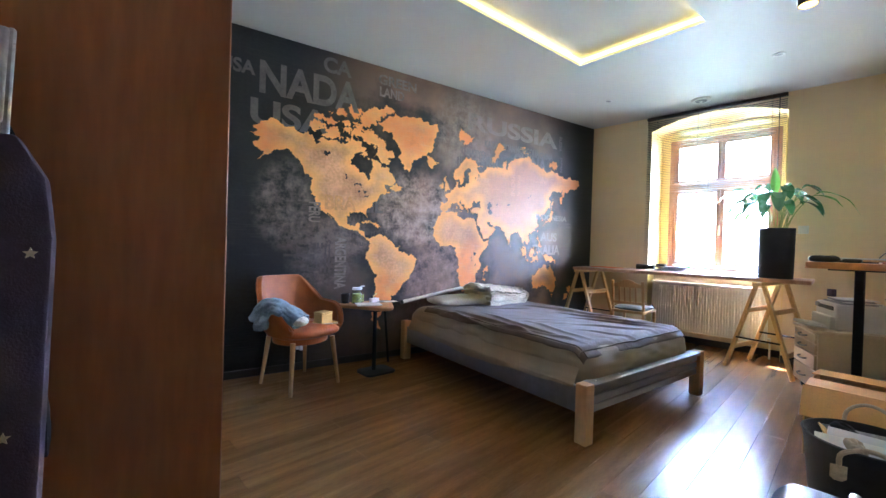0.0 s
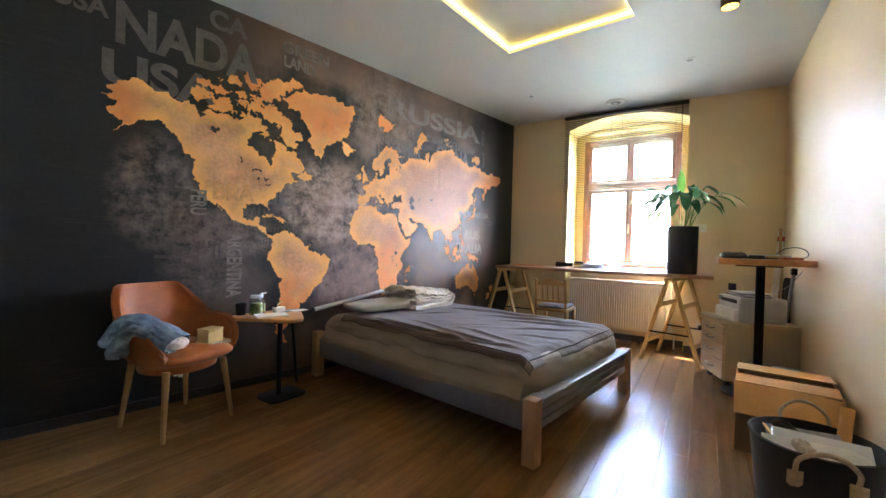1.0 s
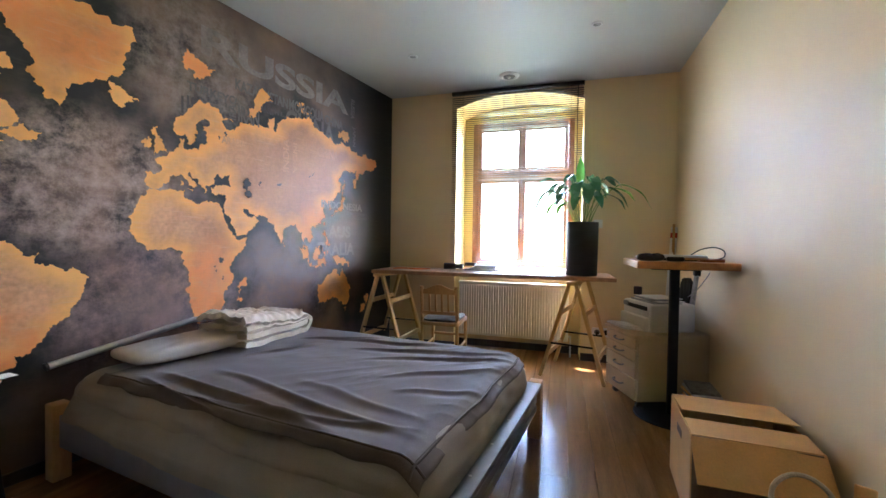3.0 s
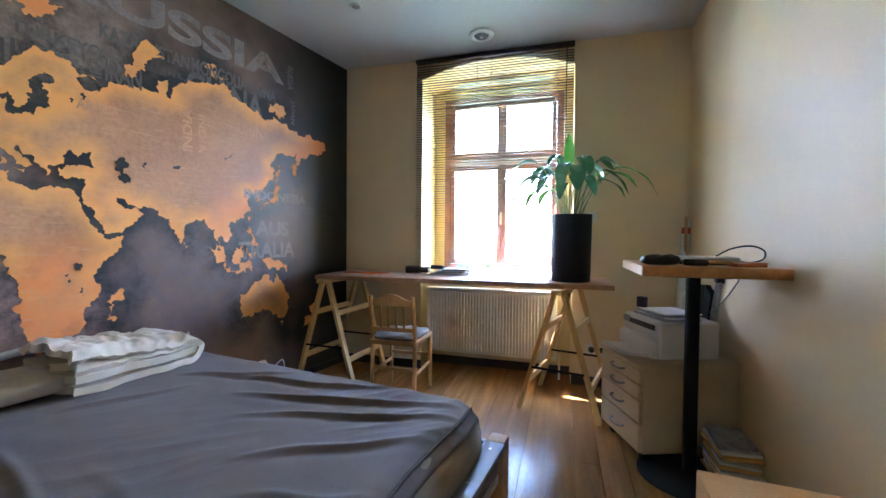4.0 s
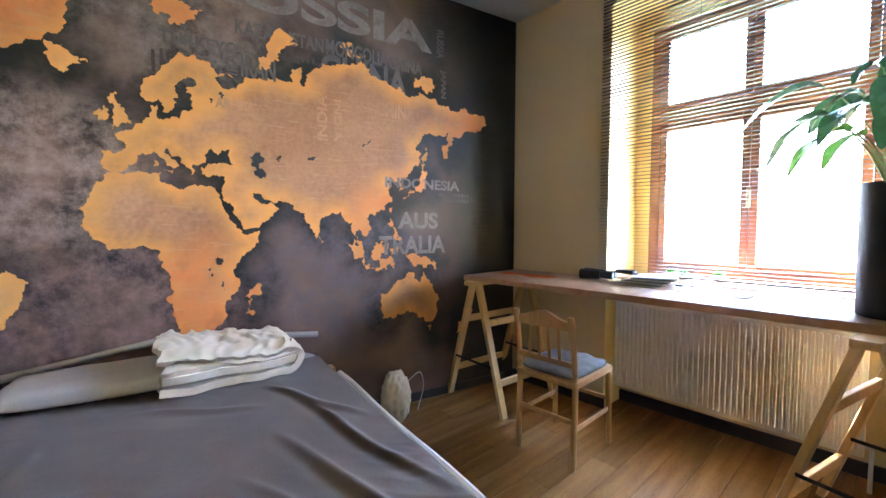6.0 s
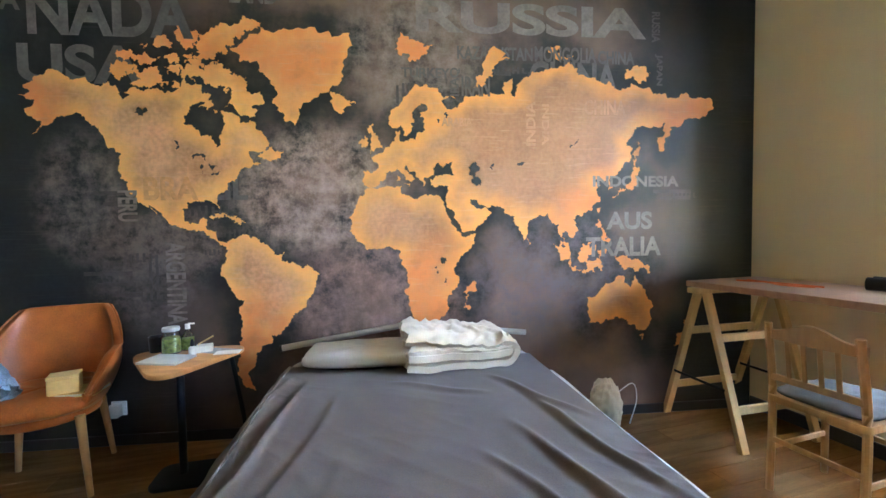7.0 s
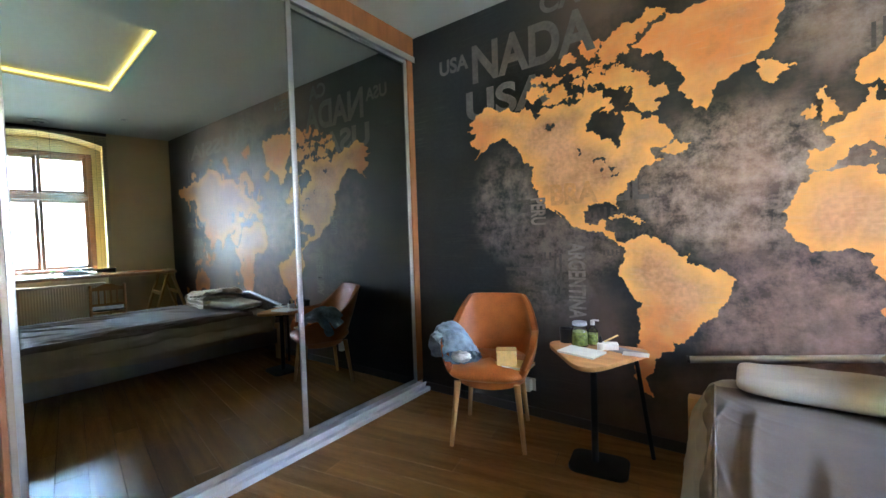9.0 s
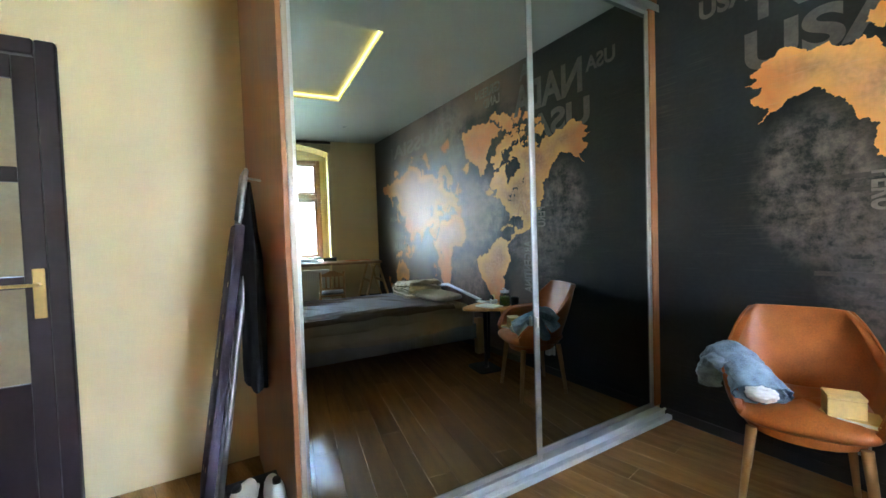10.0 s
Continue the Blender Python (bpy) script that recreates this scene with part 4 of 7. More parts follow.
ISLES = [
    [(49.3, -12.5), (50.3, -16), (47, -25.5), (44, -24.5), (44, -18)], [(-5, 50), (1.5, 51.5), (0, 53.5), (-2, 56), (-3, 58.6), (-6, 57.5), (-4.5, 54.5), (-4.5, 52)], [(-10, 52), (-6.5, 52.3), (-6, 54.5), (-9, 54.5)],
    [(-24, 65.5), (-18, 66.5), (-13.5, 65), (-18, 63.2), (-22.5, 64)], [(130, 32), (136, 34), (141, 36), (141.5, 41), (139, 38), (134, 35.6)], [(140, 42), (145, 43.5), (142, 45.3)],
    [(95, 5.5), (104, -2), (105.5, -6), (98.5, 1)], [(105.5, -6.3), (114, -7.3), (122, -8.5), (114, -8.8), (106, -7.7)], [(109, 1), (116.5, 6.5), (118.5, 2), (115, -4), (110, -2.5)], [(119, -5), (120.5, 1), (125, 1.3), (121, -1), (122, -5)],
    [(131, -1), (138, -2), (147, -6), (150.5, -10.5), (142.5, -9), (138, -7.5), (133, -4)], [(120.5, 18), (122, 16), (124, 12), (126, 7), (122, 8), (120.5, 14)], [(173, -35), (178, -38), (175.5, -41.3), (174, -39)],
    [(172.5, -41), (174, -42), (170.5, -46), (167, -46)], [(80, 9.5), (81.8, 7), (80.5, 6)], [(142, 46), (144.5, 50), (143, 54), (142, 51)], [(52, 71), (56, 74), (68, 77), (60, 74.5), (56, 71)], [(11, 79), (20, 80.5), (27, 80), (22, 78), (17, 76.8)],
    [(-89, 73.2), (-85, 73.8), (-84, 72.4), (-80.5, 73.6), (-76, 72.6), (-71, 71.2), (-67.5, 69.5), (-62, 66.5), (-64.5, 65.2), (-67, 66), (-65, 62.6), (-69, 62.8), (-72.5, 64.6), (-76, 64.6), (-73.5, 66.6), (-73, 68.2), (-77, 69.4), (-81, 69.6), (-84, 71), (-88, 70.8)],
    [(-117, 72.6), (-113, 73), (-111, 72.2), (-107, 73.2), (-105, 71.6), (-102.5, 70.3), (-104, 68.8), (-109, 68.7), (-113, 69), (-116.5, 69.5), (-112, 70.5)],
    [(-89.5, 76.6), (-84, 77.6), (-87, 78.6), (-82, 79.6), (-86, 80.6), (-79, 81.6), (-70, 82.9), (-62.5, 82.6), (-66, 81.4), (-70, 80.2), (-75, 79), (-78, 77.8), (-80, 76.3), (-85, 76.4)],
    [(-96, 80.6), (-91, 81.2), (-88, 80), (-90, 78.3), (-94, 79)], [(-105, 79.2), (-100, 79.4), (-99, 78), (-104, 78)], [(-98, 76.6), (-101, 75.6), (-98, 75), (-95.5, 75.8)], [(-123, 76.4), (-117, 77.2), (-116, 76.2), (-121, 75.8)],
    [(-96, 73.8), (-91.5, 73.8), (-91, 72.4), (-95, 72)], [(-98.5, 69.8), (-96, 69.6), (-96.5, 68.6), (-99, 68.8)], [(-78, 73.6), (-76, 73.2), (-78, 72.8)], [(-112, 78.4), (-109, 78.6), (-110, 77.9)],
    [(-76, 68.3), (-74, 68.2), (-75, 67.4)], [(-81, 62.8), (-79.5, 62.4), (-80.5, 61.9)],
    [(-125, 74), (-119, 74.2), (-116, 73.5), (-120, 72.4), (-123.5, 71.2)], [(-92, 76.3), (-89, 75.5), (-80, 75.6), (-81, 74.7), (-91.5, 74.8)], [(-116, 76.2), (-111, 76.4), (-108, 75.6), (-105, 75.9), (-107, 75), (-113, 74.8), (-117, 75.2)], [(-101.5, 73.4), (-97.5, 73.8), (-97, 71.9), (-100.5, 72)],
    [(-59, 50), (-55, 51.5), (-53, 47), (-59, 47.7)], [(-85, 22), (-80, 23.2), (-74.5, 20.2), (-80, 21.8)], [(-74, 19.3), (-69, 19.3), (-71.5, 17.8)], [(94, 80.5), (105, 79), (100, 78), (93, 79.5)], [(138, 75.8), (150, 75.3), (143, 73.6)],
    [(145, -41), (148, -41), (147, -43.5)], [(140.5, 39), (142.5, 41), (141.5, 37)], [(-86, 65.8), (-84, 65.4), (-81.5, 64.2), (-83.5, 62.9), (-87, 63.6), (-85, 64.4)], [(121, 25), (122, 25), (120.8, 22.3)], [(8.5, 41), (9.5, 41), (9, 39)], [(12.5, 38), (15.5, 38.2), (15, 36.8)]]
WATERS = [[(47, 45), (51, 47), (53, 45), (51, 42), (54, 39.5), (53.5, 37), (49, 37.8), (49.5, 41)], [(59, 45), (61, 46.3), (60, 43.8)], [(104, 52), (109, 55.5), (107, 53)], [(32, 0.5), (34.3, 0), (33, -2.7)], [(-91, 47), (-85, 48.5), (-85, 46.7)],
          [(-87.7, 45), (-86, 45.5), (-87, 41.8)], [(-84, 46), (-80, 45), (-82.5, 43.2)], [(-83, 42), (-79, 43), (-81, 41.4)], [(-116, 61.5), (-110, 62.7), (-112, 61)], [(-123, 66.5), (-118, 66.5), (-121, 65)], [(-99, 53.5), (-97, 51), (-98, 50.5)],
          [(30.5, 61), (32.5, 61), (31.5, 59.8)], [(74, 46.5), (78.5, 46.8), (74, 45.7)], [(35, 61.5), (36, 62.5), (35.7, 61)], [(29, -4), (30.5, -8), (29.7, -6)], [(34, -10), (35, -14), (34.5, -12)]]
for pts in LANDS:
    if pts is SOUTH_AMERICA:
        pts = [(-58.5 + 1.10 * (x + 58.5), y) for x, y in pts]
    printed("continent", pts, M["land"], 4.9955)
def grown(pts, by):
    """An outline made larger about its middle."""
    x, y = sum(p[0] for p in pts) / len(pts), sum(p[1] for p in pts) / len(pts)
    return [(x + by * (p[0] - x), y + by * (p[1] - y)) for p in pts]


for k, pts in enumerate(ISLES):
    north = sum(p[1] for p in pts) / len(pts) > 61
    printed("island", grown(pts, 1.26 if north else 1.12), M["land"], 4.9951 - 0.00035 * (k % 6), 0.27)
shores = np.array(SHORES)
for pts in WATERS:
    printed("lake", pts, M["lake"], 4.9922, 0.22)
# how far each place of the printed sea lies from a shore
off = mural.data.attributes.new("offshore", "FLOAT", "POINT")
for v in mural.data.vertices:
    off.data[v.index].value = min(1.0, math.sqrt(((shores - (v.co.x, v.co.z)) ** 2).sum(1).min()) / 0.30)


def words(text, x, z, height, material, width=None, turn=0, y=4.994, name="printed_word"):
    """Printed words, lower left at (x, z); width stretches them."""
    cu = bpy.data.curves.new("text", "FONT")
    cu.body = text
    cu.offset = 0.033
    tmp = bpy.data.objects.new("text", cu)
    scene.collection.objects.link(tmp)
    dg = bpy.context.evaluated_depsgraph_get()
    me = bpy.data.meshes.new_from_object(tmp.evaluated_get(dg))
    bpy.data.objects.remove(tmp)
    co = np.array([v.co[:] for v in me.vertices])
    x0, y0 = co[:, 0].min(), co[:, 1].min()
    w, h = np.ptp(co[:, 0]), np.ptp(co[:, 1])
    sx = (width / w) if width else height / h
    m = Matrix.Translation((x, y, z)) @ pose(0, 0, 0, 90, 0, 0) @ pose(0, 0, 0, 0, 0, turn) @ Matrix.Diagonal((sx, height / h, 1, 1)) @ Matrix.Translation((-x0, -y0, 0))
    me.transform(m)
    me.materials.clear()
    me.materials.append(material)
    me.name = name
    ob = new(name, me)
    ob.parent = mural
    return ob


L, LP, LL = M["letter"], M["letter_lit"], M["letter_land"]
words("USA", 1.78, 2.36, 0.11, L, 0.25)
words("NADA", 2.06, 2.24, 0.26, L, 0.83)
words("CA", 2.56, 2.535, 0.135, L, 0.25)
words("USA", 2.0, 1.985, 0.21, L, 0.63, y=4.9965)
words("GREEN", 3.07, 2.555, 0.095, M["letter_mid"], 0.40)
words("LAND", 3.083, 2.445, 0.09, M["letter_mid"], 0.255)
words("RUSSIA", 4.11, 2.325, 0.185, LP, 1.41)
words("INDONESIA", 5.178, 1.428, 0.068, LP, 0.563)
words("AUS", 5.265, 1.165, 0.11, LP, 0.30)
words("TRALIA", 5.135, 1.0, 0.12, LP, 0.49)
words("KAZAKHSTAN", 4.348, 2.175, 0.078, L, 0.455)
words("MONGOLIA", 4.815, 2.172, 0.092, L, 0.385)
words("CHINA", 5.21, 2.170, 0.080, L, 0.235)
words("IRAN", 4.372, 1.962, 0.115, L, 0.17)
words("IRAQ", 4.365, 1.96, 0.062, L, 0.165, turn=90)
words("CHINA", 4.785, 2.0, 0.18, L, 0.55, y=4.997)
words("INDIA", 4.818, 1.675, 0.058, LL, 0.265, turn=90)
words("INDIA", 4.858, 1.924, 0.044, LL, 0.245, turn=-90)
words("CHINA", 5.125, 1.865, 0.09, LL, 0.265)
words("ARABIA", 4.25, 1.785, 0.05, LL, 0.185)
words("RUSSIA", 5.555, 2.495, 0.055, L, 0.185, turn=-90)
words("JAPAN", 5.578, 2.24, 0.05, L, 0.19, turn=-90)
words("BRA", 2.60, 1.36, 0.13, M["letter_brown"], 0.285, y=4.9945)
words("BRAZIL", 2.60, 1.36, 0.13, L, 0.55, y=4.9961)
words("ARGENTINA", 2.70, 1.13, 0.105, M["letter_mid"], 0.465, turn=-90)
words("PERU", 2.465, 1.415, 0.10, M["letter_mid"], 0.17, turn=-90)
words("TURKEY", 4.02, 2.062, 0.058, L, 0.285)
# rows of small print that cannot be read: plain bars
small = [(2.42, 1.02), (2.40, 0.96), (2.44, 0.90), (2.50, 0.84), (4.62, 2.10), (5.70, 1.40), (5.72, 1.36), (2.42, 1.40), (2.44, 1.34), (4.9, 2.10)]
for i, (x, z) in enumerate(small):
    part("printed_bar", box(0.10 + 0.05 * ((i * 7) % 4), 0.0015, 0.022, x, 4.997, z, bevel=0), M["letter_dim"], mural)
# clusters of letters too worn to be read: short upright bars in rows
for x0, z0, w, h, n in ((2.83, 1.265, 0.22, 0.065, 6), (2.95, 1.15, 0.24, 0.045, 9), (2.90, 1.05, 0.16, 0.035, 7), (4.46, 2.10, 0.30, 0.04, 10), 
                        (3.98, 1.90, 0.10, 0.13, 3), (4.22, 1.60, 0.16, 0.06, 4), (5.70, 1.36, 0.16, 0.03, 6), (2.60, 0.78, 0.07, 0.28, 2), (2.50, 1.02, 0.14, 0.05, 4)):
    for k in range(n):
        part("printed_bar", box(w / n * 0.42, 0.0006, h * (1 if k % 3 else 0.8), x0 + (k + 0.5) * w / n, 4.9973, z0 + h / 2, bevel=0), M["letter_dim"], mural)
        if k % 2:
            part("printed_bar", box(w / n * 0.5, 0.0006, h * 0.2, x0 + (k + 0.95) * w / n, 4.9965, z0 + h * (0.1 if k % 4 == 1 else 0.5), bevel=0), M["letter_dim"], mural)

# ---- wardrobe, door and what stands by them ----
ward = thing("wardrobe", pose(0.55, 2.79, 0), "built-in wardrobe with tinted mirror sliding doors and aluminium rails", "wardrobe")
WX = 1.002   # depth of the wardrobe, its front
part("side_panel", box(1.10, 0.018, CEIL - 0.006, 0.55, -0.041, CEIL / 2 - 0.003, 0.003), M["brown"], ward, "brown wood-grain side panel")
part("edge_trim", box(0.15, 0.018, CEIL - 0.008, 1.022, -0.0225, CEIL / 2 - 0.003, 0.004, 2), M["trim"], ward, "satin edge strip of the side panel")
part("fascia", box(0.02, 2.165, 0.15, WX - 0.02, 0.03 + 1.0825, CEIL - 0.078, 0.002), M["brown"], ward, "brown strip below the ceiling")
part("top_track", join(box(0.075, 2.165, 0.014, WX - 0.035, 1.1125, 2.555, 0.002), box(0.006, 2.165, 0.045, WX + 0.0, 1.1125, 2.545, 0.002)), M["alu"], ward)
part("bottom_track", join(box(0.085, 2.165, 0.05, WX - 0.04, 1.1125, 0.025, 0.003), box(0.012, 2.165, 0.012, WX + 0.004, 1.1125, 0.056, 0.002)), M["track"], ward)
part("floor_rail", box(0.035, 2.165, 0.03, WX + 0.03, 1.1125, 0.015, 0.003), M["track"], ward)
part("filler", box(0.03, 0.062, 2.48, WX - 0.045, 2.174, 1.31, 0.003), M["brown"], ward, "brown filler strip at the wall")
part("back", box(0.02, 2.1, 2.5, 0.02, 1.1, 1.27, 0.002), M["brown"], ward)
for y0, y1, x in ((-0.013, 1.135, WX - 0.012), (1.105, 2.138, WX - 0.045)):
    door = part("sliding_door", join(box(0.022, 0.03, 2.47, x, y0 + 0.015, 1.30, 0.004, 2), box(0.022, 0.03, 2.47, x, y1 - 0.015, 1.30, 0.004, 2),
                                     box(0.02, y1 - y0 - 0.06, 0.022, x, (y0 + y1) / 2, 2.52, 0.003), box(0.02, y1 - y0 - 0.06, 0.03, x, (y0 + y1) / 2, 0.08, 0.003)), M["alu"], ward)
    part("mirror_pane", box(0.006, y1 - y0 - 0.05, 2.42, x, (y0 + y1) / 2, 1.30, 0), M["mirror"], door, "dark tinted mirror")
part("handle", join(box(0.016, 0.012, 0.05, WX + 0.012, 1.105, 0.76, 0.004, 2)), M["steel"], ward)

door1 = new("door_1")
door1.matrix_world = pose(0.55, 1.10, 0)
tagged(door1, "dark brown door with small frosted panes", "door", kind="structure")
DW, DH = 0.90, 2.11
part("door_frame", join(box(0.10, 0.07, DH - 0.004, -0.02, DW - 0.037, DH / 2 - 0.002, 0.006), box(0.10, 0.07, DH - 0.004, -0.02, 0.037, DH / 2 - 0.002, 0.006), box(0.10, DW - 0.15, 0.07, -0.02, DW / 2, DH - 0.037, 0.006)), M["doorwood"], door1)
leaf = part("door_leaf", join(box(0.04, 0.078, 2.03, -0.012, DW - 0.114, 1.02, 0.004), box(0.04, 0.078, 2.03, -0.012, 0.114, 1.02, 0.004),
                              *[box(0.04, DW - 0.308, h, -0.012, DW / 2, z, 0.004) for z, h in ((0.305, 0.60), (1.051, 0.054), (1.522, 0.066), (1.985, 0.10))]), M["doorwood"], door1)
for z0, z1 in ((0.606, 1.023), (1.079, 1.488), (1.556, 1.934)):
    part("pane", box(0.008, DW - 0.309, z1 - z0, -0.012, DW / 2, (z0 + z1) / 2, 0), M["frost"], leaf, "yellowish frosted pane")
part("door_handle", join(box(0.008, 0.042, 0.22, 0.014, DW - 0.105, 1.0, 0.003), rod((0.014, DW - 0.105, 1.04), (0.055, DW - 0.105, 1.04), 0.009), bar((0.055, DW - 0.10, 1.04), (0.055, DW - 0.23, 1.04), 0.018, 0.014, bevel=0.005)), M["brass"], door1, "brass lever handle")

# ironing board leaning in the corner by the wardrobe
iron = thing("ironing_board", pose(1.16, 2.455, 0, rx=-8.5), "folded ironing board with a purple star-printed cover", "ironing board")
prof = [(-0.16, 0.18), (0.16, 0.18), (0.18, 0.5), (0.18, 1.08), (0.165, 1.20), (0.12, 1.28), (-0.12, 1.28), (-0.165, 1.20), (-0.18, 1.08), (-0.18, 0.5)]
bm = upright(prof, -0.018, 0.018)
bmesh.ops.bevel(bm, geom=bm.edges[:], offset=0.008, segments=2, affect="EDGES", profile=0.5)
part("padded_cover", bm, M["purple"], iron, "purple cover with moon and stars")
for x, z in ((-0.05, 1.16), (0.09, 0.92), (0.13, 0.72), (-0.11, 0.62), (0.03, 0.50), (0.12, 0.36), (-0.03, 0.30), (-0.12, 0.98), (0.15, 1.05)):
    s = 0.011
    star = [(s * (1 if k % 2 == 0 else 0.45) * math.cos(math.pi * k / 5 + 0.3) + x, s * (1 if k % 2 == 0 else 0.45) * math.sin(math.pi * k / 5 + 0.3) + z) for k in range(10)]
    part("star_print", upright(star, -0.0205, -0.0185), M["moon"], iron)
mo = [(0.05 * math.cos(a) + 0.02, 0.05 * math.sin(a) + 0.80) for a in np.linspace(-2.2, 1.2, 14)] + [(0.04 * math.cos(a) + 0.005, 0.045 * math.sin(a) + 0.815) for a in np.linspace(1.0, -2.0, 12)]
part("moon_print", upright(mo, -0.0205, -0.0185), M["moon"], iron)
part("iron_rest", join(box(0.20, 0.02, 0.20, 0.0, 0.0, 1.40, 0.02, 3), bar((0.10, 0, 1.28), (0.10, 0, 1.5), 0.012, 0.012), bar((-0.10, 0, 1.28), (-0.10, 0, 1.5), 0.012, 0.012)), M["greypaper"], iron, "grey metal iron rest")
for x in (-0.10, 0.10):
    part("leg", rod((x, 0.045, 0.02), (x * 0.6, 0.045, 1.12), 0.011), M["steel"], iron)
part("leg_brace", bar((-0.14, 0.05, 0.03), (0.14, 0.05, 0.03), 0.024, 0.024), M["steel"], iron)

coat = thing("hanging_coat", pose(1.16, 2.70, 0), "black coat hanging on the wardrobe side", "coat")
def coat_skin(u, v):
    a = 2 * math.pi * u
    w = 0.035 + 0.085 * min(1, v * 3) + 0.03 * v
    d = 0.012 + 0.028 * min(1, v * 2.5)
    f = 1 + 0.12 * math.sin(5 * a + 3 * v) + 0.15 * nz(3 * math.cos(a), 3 * math.sin(a), 5 * v)
    return (w * math.cos(a) * f + 0.01 * nz(v * 4, 1), -0.005 + d * math.sin(a) * f - 0.01, 1.44 - 0.82 * v + 0.012 * nz(6 * u, 2))
part("cloth", sheet(40, 26, coat_skin), M["coat"], coat)
part("hook", rod((0, 0.045, 1.45), (0, -0.02, 1.46), 0.005), M["steel"], coat)

shoes_box = thing("shoe_box", pose(1.37, 2.655, 0, rz=2), "dark cardboard shoe box on the floor", "box")
part("body", box(0.33, 0.20, 0.21, 0, 0, 0.106, 0.004), M["cardshade"], shoes_box)
part("lid", box(0.338, 0.208, 0.03, 0, 0, 0.224, 0.004), M["black"], shoes_box)
def sneaker(m, group):
    s = thing("sneaker", m, "white sneaker with a thick sole", "shoe", group)
    prof_w = lambda t: 0.036 * (0.72 + 0.5 * math.sin(math.pi * min(1, t * 1.05)) * (0.6 + 0.4 * t))
    def upper(u, v):
        a = math.pi * u
        c = max(0.0, min(1, v / 0.12) * min(1, (1 - v) / 0.1)) ** 0.5
        w = prof_w(v) * (0.45 + 0.55 * c)
        h = 0.105 - 0.065 * max(0, (v - 0.3) / 0.7) ** 0.8
        return (w * math.cos(a), -0.13 + 0.26 * v, 0.022 + h * c * max(0.0, math.sin(a)) ** 0.8)
    part("upper", sheet(16, 18, upper, 0.003), M["white"], s)
    out = [(prof_w(v) * 1.1, -0.135 + 0.27 * v) for v in np.linspace(0.02, 1, 14)] + [(-prof_w(v) * 1.1, -0.135 + 0.27 * v) for v in np.linspace(1, 0.02, 14)]
    part("sole", slab(out, 0, 0.026, 0.005), M["white"], s)
    top = lambda y: 0.127 - 0.065 * max(0, ((y + 0.13) / 0.26 - 0.3) / 0.7) ** 0.8
    part("laces", join(*[bar((-0.013, y, top(y) - 0.004), (0.013, y, top(y) - 0.004), 0.006, 0.008) for y in (0.0, 0.018, 0.036, 0.054)]), M["white"], s)
    # shoe opening: its inner shade painted as a raised black oval
    part("lining", slab([(0.017 * math.cos(a), -0.065 + 0.032 * math.sin(a)) for a in np.linspace(0, 2 * math.pi, 17)[:-1]], 0.112, 0.129, 0.003), M["black"], s, "dark oval painted as the shaded shoe opening")
    return s
sneaker(pose(1.40, 2.60, 0.24, rz=68) @ Matrix.Scale(0.85, 4), "pair of sneakers")
sneaker(pose(1.42, 2.705, 0.24, rz=90) @ Matrix.Scale(0.85, 4), "pair of sneakers")

# ---- bed ----
BED = pose(3.449, 2.94, 0, rz=2.4)
bed = thing("bed", BED, "low grey-painted double bed frame with wooden posts", "bed")
BWD, BLN = 1.42, 1.94
postwood = mat("post_wood", (0.50, 0.29, 0.13), 0.5, vary=0.18, scale=6, fine=60, stretch=(1, 1, 0.25), bump=0.08)
for x, y, h in ((0, 0, 0.335), (BWD, 0, 0.335), (0, BLN, 0.36), (BWD, BLN, 0.36)):
    part("post", box(0.075, 0.075, h, x, y, h / 2, 0.008, 2), postwood, bed, "light wooden post")
for x in (0, BWD):
    part("side_rail", box(0.026, BLN - 0.075, 0.15, x, BLN / 2, 0.235, 0.004, 2), M["greypaint"], bed)
part("foot_cap", box(BWD - 0.075, 0.085, 0.022, BWD / 2, 0.0, 0.322, 0.004, 2), M["greypaint"], bed)
for z in (0.285, 0.235, 0.185):
    part("foot_slat", box(BWD - 0.075, 0.022, 0.04, BWD / 2, -0.005, z, 0.004, 2), M["greypaint"], bed)
for k in range(6):
    part("screw", rod((0.10 + k * (BWD - 0.2) / 5, 0.0, 0.332), (0.10 + k * (BWD - 0.2) / 5, 0.0, 0.3345), 0.006, sides=10), M["steel"], bed)
part("head_rail", box(BWD - 0.075, 0.026, 0.16, BWD / 2, BLN, 0.25, 0.004, 2), M["greypaint"], bed)
for k in range(12):
    part("slat", box(BWD - 0.03, 0.07, 0.016, BWD / 2, 0.10 + k * 0.158, 0.272, 0.003), M["pine"], bed)

MT = 0.50   # top of the mattress


CREASES = [(0.20, 1.45, 0.10, 0.40, 0.022, 0.020), (0.10, 1.50, 0.0, 0.8, 0.016, 0.018), (0.34, 1.25, 0.18, 0.12, 0.012, 0.022), (0.95, 0.95, 1.24, 0.12, 0.016, 0.020),
           (0.82, 0.78, 1.16, 0.07, 0.013, 0.018), (1.08, 1.2, 1.27, 0.45, 0.014, 0.018), (0.62, 0.55, 0.98, 0.08, 0.011, 0.020), (0.42, 0.85, 0.30, 0.15, 0.008, 0.025),
           (0.55, 1.40, 0.95, 1.22, 0.008, 0.02), (0.50, 0.40, 0.66, 0.06, 0.009, 0.022), (1.0, 1.40, 1.25, 0.95, 0.012, 0.018), (0.05, 1.1, 0.22, 0.15, 0.012, 0.018)]


